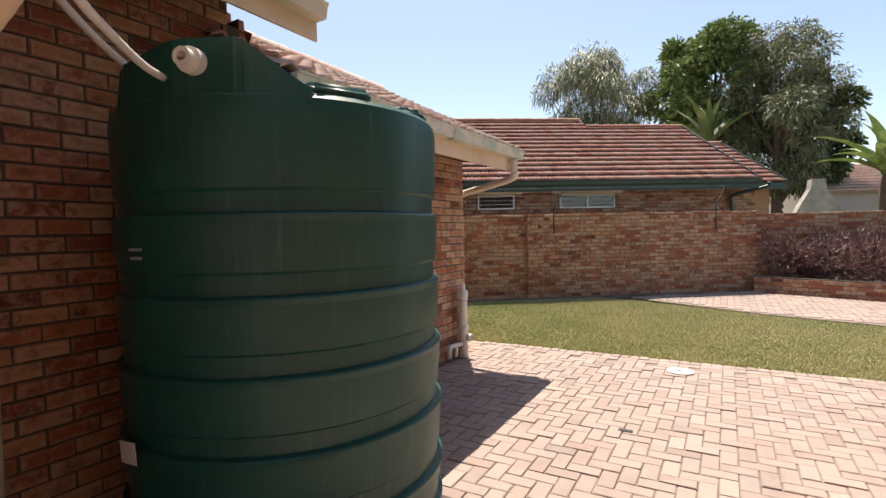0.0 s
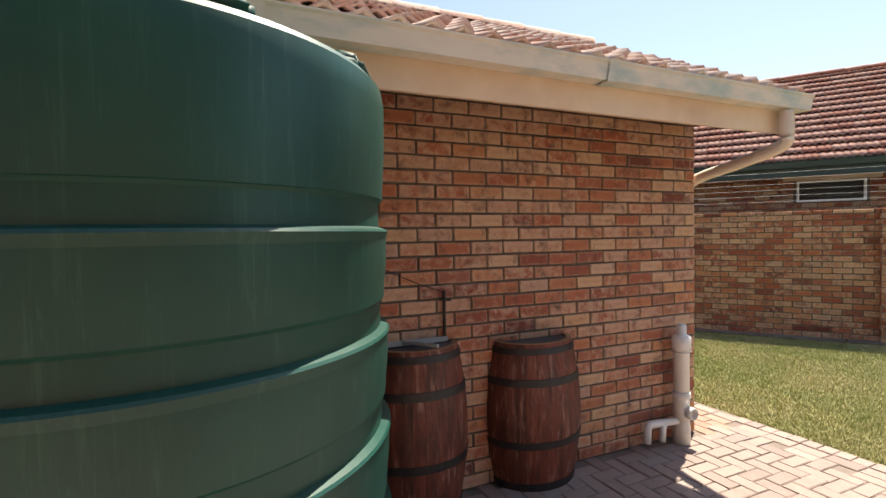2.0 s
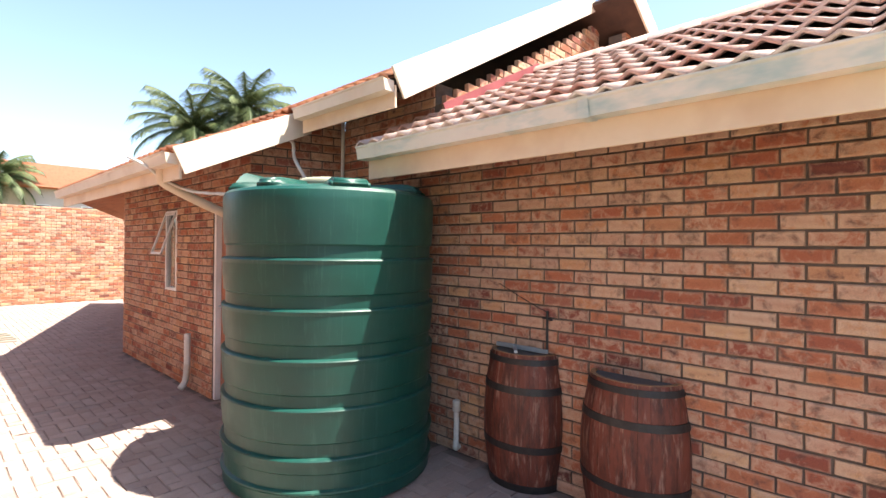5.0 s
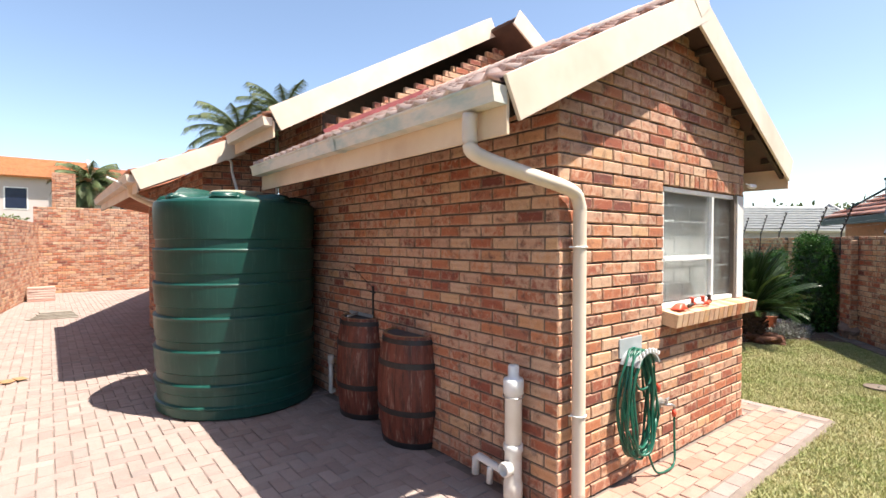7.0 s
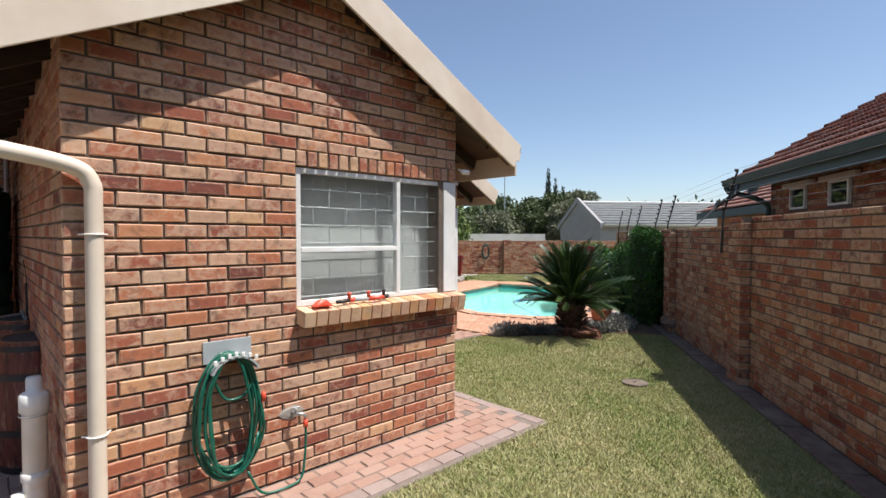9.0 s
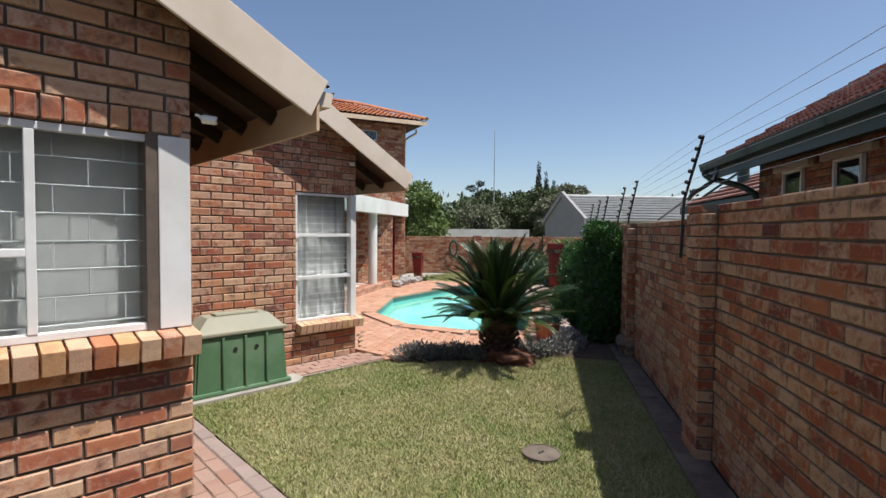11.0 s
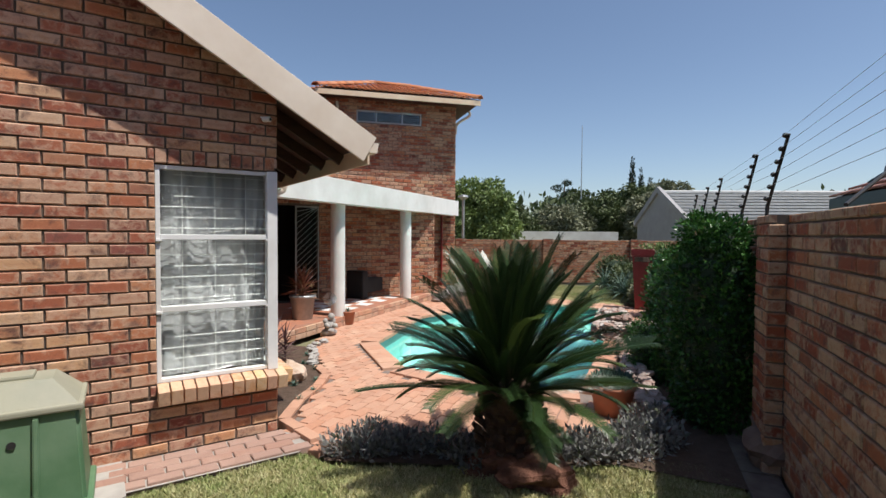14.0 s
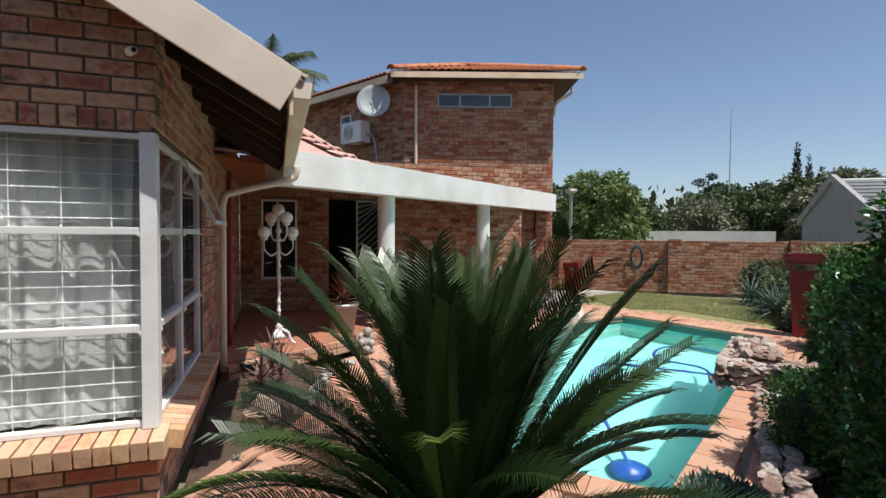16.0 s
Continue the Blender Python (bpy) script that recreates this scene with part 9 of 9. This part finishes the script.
# ---- wall hose and far garden ----
gh2 = thing("hose_holder", 0, 0, 0, "coiled dark hose hanging on the garden wall", "hose holder")
bm = bmesh.new()
c = f5 @ Vector((4.3, -0.08, 0.95))
dx = (f5 @ Vector((1, 0, 0)) - f5 @ Vector((0, 0, 0)))
for k in range(5):
    rr = 0.17 + k * 0.012
    tube(bm, [c + dx * rr * math.cos(a) * 0.75 + Vector((0, 0, rr * 1.5 * math.sin(a))) for a in [2 * math.pi * i / 18 for i in range(18)]], 0.012, 6, closed=True)
part("coil", bm, M["darkgreen"], gh2, smooth=True)
r = random.Random(77)
for i, (x, y, h_, rx, leaf) in enumerate([(15.0, 5.9, 0.5, 0.4, "leaf_tree"), (15.6, 6.0, 1.35, 0.55, "leaf_bright"), (16.4, 6.3, 1.2, 0.5, "leaf_bright"), (15.9, 6.9, 0.7, 0.55, "leaf_tree"), (16.6, 7.6, 0.65, 0.5, "leaf_tree"), (17.2, 8.4, 0.9, 0.6, "leaf_tree"), (14.6, 5.6, 0.45, 0.35, "leaf_grey"), (16.9, 7.0, 1.1, 0.55, "leaf_tree"), (13.6, 4.4, 1.0, 0.5, "leaf_tree"), (12.3, 3.5, 1.2, 0.5, "leaf_hedge"), (11.2, 2.6, 1.3, 0.45, "leaf_hedge")]):
    hedge(x, y, rx, rx, h_, "leafy garden shrub in the planted bed", 2600, 0.085, 60 + i, leaf, category="shrub")
for i, (x, y) in enumerate([(15.2, 6.7), (16.3, 8.1), (15.0, 6.4)]):
    spiky("cycad_plant", x, y, 0.15, 60, 0.75, 0.03, "leaf_blue", "feathery grey green palm like shrub in the far bed", "shrub", 90 + i, 85, 0, curve=0.9)

# dry purple shrub in the planter
pb = thing("planter_shrub", 0, 0, 0.3, "dense purplish grey shrub with dry twigs in the raised planter", "shrub")
B = []
for i in range(34):
    f = r.random()
    x, y = -4.1 - f * 5.5 + r.uniform(-.3, .3), -7.6 + f * 1.9 - r.uniform(0.1, 1.2)
    B.append((x, y, 0.35 + r.uniform(0, .25), 0.45, 0.4, 0.42 + 0.15 * f))
tri_mesh("foliage", clumps(B, 16000, 0.13, 0.16, 13, shell=0.35, up=0.5), 4, M["leaf_purple"], pb)
bm = bmesh.new()
for i in range(260):
    b = r.choice(B)
    a, e = r.uniform(0, 6.28), r.uniform(0.5, 1.4)
    p = Vector((b[0], b[1], b[2]))
    d = Vector((math.cos(a) * math.cos(e), math.sin(a) * math.cos(e), math.sin(e)))
    tube(bm, [p, p + d * r.uniform(0.4, 0.8)], 0.008, 3)
part("twig", bm, M["leaf_purple"], pb, kind="stuff")

# ---- trees ----
tree(4.3, -26.5, 0, 12.9, 3.9, "leaf_willow", "grey green willow like tree with fine drooping leaves", 101, 15000, 0.42, 26, 0.22, 0.42, droop=0.9, aspect=0.13, puff=0.7)
tree(-2.0, -26.0, 0, 12.9, 3.5, "leaf_bright", "large bright green leafy tree behind the neighbour's roof", 102, 24000, 0.30, 24, 0.45, 0.3, puff=0.75)
tree(-5.2, -25.0, 0, 12.2, 3.3, "leaf_grey", "tall grey green tree with a loose crown", 103, 22000, 0.30, 26, 0.4, 0.2, droop=0.5, aspect=0.2, puff=0.75)
tree(-6.8, -27.0, 0, 9.6, 2.2, "leaf_tree", "dark green leafy tree behind the street wall", 104, 12000, 0.3, 12, 0.3, 0.3)
tree(-12.5, -22.0, 0, 5.2, 2.2, "leaf_bright", "pale green leafy tree beyond the street wall", 105, 8000, 0.26, 10, 0.2, 0.2)
b_ = spiky("banana_plant", -7.25, -15.2, 3.0, 18, 2.6, 0.6, "leaf_bright", "tall strelitzia with broad green leaves", "plant", 106, 88, 25, curve=1.0)
limb_mesh("stem", b_, [([(0, 0, -3), (0.1, 0, -1), (0, 0, 0.1)], 0.18, 0.12)])
b_ = spiky("banana_plant", -2.1, -21.0, 5.2, 14, 2.9, 0.6, "leaf_tree", "tall strelitzia with broad dusty leaves among the trees", "plant", 107, 88, 40, curve=0.7)
limb_mesh("stem", b_, [([(0, 0, -5.2), (0.1, 0, -1), (0, 0, 0.1)], 0.18, 0.12)])
# east skyline
east = [(22.0, 21.0, 4.9, 2.3, "leaf_bright", 9000, 0.26), (27, 24.5, 3.8, 2.2, "leaf_tree", 7000, 0.26), (31, 23.5, 3.6, 2.2, "leaf_grey", 7000, 0.26), (34, 23, 4.2, 2.6, "leaf_tree", 8000, 0.28), (37, 22.5, 4.9, 2.7, "leaf_tree", 8000, 0.3), (35, 19.5, 4.6, 2.3, "leaf_grey", 8000, 0.28),
        (40, 21.0, 5.8, 2.6, "leaf_grey", 9000, 0.3), (41, 27, 5.0, 3.4, "leaf_tree", 8000, 0.34), (50, 40, 6.0, 4.5, "leaf_tree", 8000, 0.45), (60, 38, 7.0, 5.0, "leaf_tree", 8000, 0.5), (44, 24.0, 5.4, 3.0, "leaf_tree", 8000, 0.33), (25, 29, 4.6, 3.0, "leaf_tree", 7000, 0.32)]
for i, (x, y, h_, s, lf, n, sz) in enumerate(east):
    tree(x, y, 0, h_, s, lf, "leafy tree on the skyline beyond the garden wall", 120 + i, n, sz, 11, 0.2, 0.12)
for i, (x, y, h_) in enumerate([(47, 29.5, 8.9), (48, 29.2, 7.8), (49.2, 29.0, 7.0), (50.5, 29.0, 6.6)]):
    t = thing("cypress", x, y, 0, "dark narrow cypress on the skyline", "cypress", group="cypresses on the skyline")
    limb_mesh("trunk", t, [([(0, 0, 0), (0, 0, h_ * 0.5), (0, 0, h_ * 0.95)], 0.2, 0.03)])
    B = [(0, 0, h_ * (0.1 + 0.085 * k), 0.85 * (1 - k * 0.088), 0.85 * (1 - k * 0.088), h_ * 0.09) for k in range(11)]
    tri_mesh("foliage", clumps(B, 3500, 0.28, 0.35, 130 + i, shell=0.5, up=1.3), 4, M["leaf_conifer"], t)
t = thing("pine_tree", 52, 43, 0, "dark layered pine on the skyline", "pine")
limb_mesh("trunk", t, [([(0, 0, 0), (0, 0, 5), (0, 0, 8.6)], 0.25, 0.05)])
B = [(math.cos(k * 2.1) * 0.9, math.sin(k * 2.1) * 0.9, 3.6 + k * 0.55, 1.9 - k * 0.17, 1.9 - k * 0.17, 0.3) for k in range(9)]
tri_mesh("foliage", clumps(B, 4500, 0.35, 0.3, 140, shell=0.3), 4, M["leaf_conifer"], t)
gd = []
for i in range(60):
    a = radians(-6 + i * 1.15)
    d = 60 + 14 * math.sin(i * 1.7)
    gd.append((6 + d * math.cos(a), d * math.sin(a), 1.5, 4.2, 4.2, 2.3 + 1.2 * abs(math.sin(i * 2.3))))
tri_mesh("far_woods", clumps(gd, 26000, 0.7, 0.5, 150, shell=0.5), 4, M["leaf_tree"])
tagged(bpy.data.objects["far_woods"], "distant belt of trees along the horizon", "woods", "", "stuff")


def palm(x, y, h, label, seed, L=2.4):
    t = thing("palm_tree", x, y, 0, label, "palm")
    limb_mesh("trunk", t, [([(0, 0, 0), (0.1, 0.1, h * 0.5), (0, 0, h)], 0.18, 0.14)])
    rr = random.Random(seed)
    for i in range(44):
        az, el = i * 2.4, radians(80 - 105 * i / 44)
        V, F = [], []
        p = Vector((0, 0, h))
        n = 14
        side = Vector((-math.sin(az), math.cos(az), 0))
        for j in range(n):
            g = j / n
            e = el - 1.35 * g
            d = Vector((math.cos(az) * math.cos(e), math.sin(az) * math.cos(e), math.sin(e)))
            q = p + d * L / n
            for s in (-1, 1):
                for m_ in range(3):
                    b0 = p.lerp(q, m_ / 3)
                    tip = b0 + side * s * 0.42 * math.sin(0.4 + 2.4 * g) + d * 0.18 - Vector((0, 0, 0.22 + 0.1 * rr.random()))
                    k = len(V)
                    V.extend([b0 - d * 0.03, b0 + d * 0.03, tip])
                    F.append((k, k + 1, k + 2))
            k = len(V)
            V.extend([p - side * 0.02, p + side * 0.02, q + side * 0.02, q - side * 0.02])
            F.append((k, k + 1, k + 2, k + 3))
            p = q
        mesh_ob("frond", V, F, M["leaf_tree"], t)


palm(4.2, 20.5, 6.1, "feathery queen palm behind the house", 1)
palm(6.0, 20.0, 7.1, "feathery queen palm behind the house", 2)
palm(7.2, 22.0, 5.9, "feathery queen palm behind the house", 3)
palm(-0.5, 33, 4.9, "feathery palm far behind the yard wall", 4, 2.0)
hedge(-3.6, 19.0, 0.9, 0.5, 2.35, "green shrub showing over the yard wall", 3500, 0.1, 88, "leaf_bright", category="shrub")

# ---- small things in the yard ----
st = thing("brick_stack", -2.55, 15.6, 0, "small stack of dark red tiles by the yard wall", "stack of tiles")
for i in range(6):
    bm = bmesh.new()
    box(bm, (-0.3, -0.22, i * 0.065), (0.3, 0.22, i * 0.065 + 0.055), Matrix.Rotation(radians(rnd.uniform(-3, 3)), 4, "Z"), bevel=0.01)
    part("tile", bm, M["tile"], st)
pl = thing("board_pile", -2.3, 11.6, 0, "low pile of weathered grey boards on the paving", "boards")
for i in range(5):
    bm = bmesh.new()
    box(bm, (-0.45 + 0.05 * i, -0.25 + i * 0.06, i * 0.025), (0.42 - 0.03 * i, -0.05 + i * 0.07, i * 0.025 + 0.022), Matrix.Rotation(radians(rnd.uniform(-14, 14)), 4, "Z"), bevel=0.004)
    part("plank", bm, M["copper_board"], pl)
bp_ = thing("cardboard_scrap", -2.83, 5.79, 0, "flattened cardboard scraps lying on the paving", "cardboard")
for i in range(4):
    bm = bmesh.new()
    box(bm, (-0.12, -0.05, 0), (0.12, 0.05, 0.004), Matrix.Translation((0.09 * i - 0.12, 0.06 * (i % 2), 0.004 * i + 0.003)) @ Matrix.Rotation(radians(35 * i), 4, "Z") @ Matrix.Rotation(radians(4), 4, "Y"))
    part("piece", bm, M["rimwood"], bp_)


# ---- the single bricks ----
for cells, fm, material, parent, near, limit in BRICK_JOBS:
    lay(cells, fm, "brick", material, parent, near, limit)
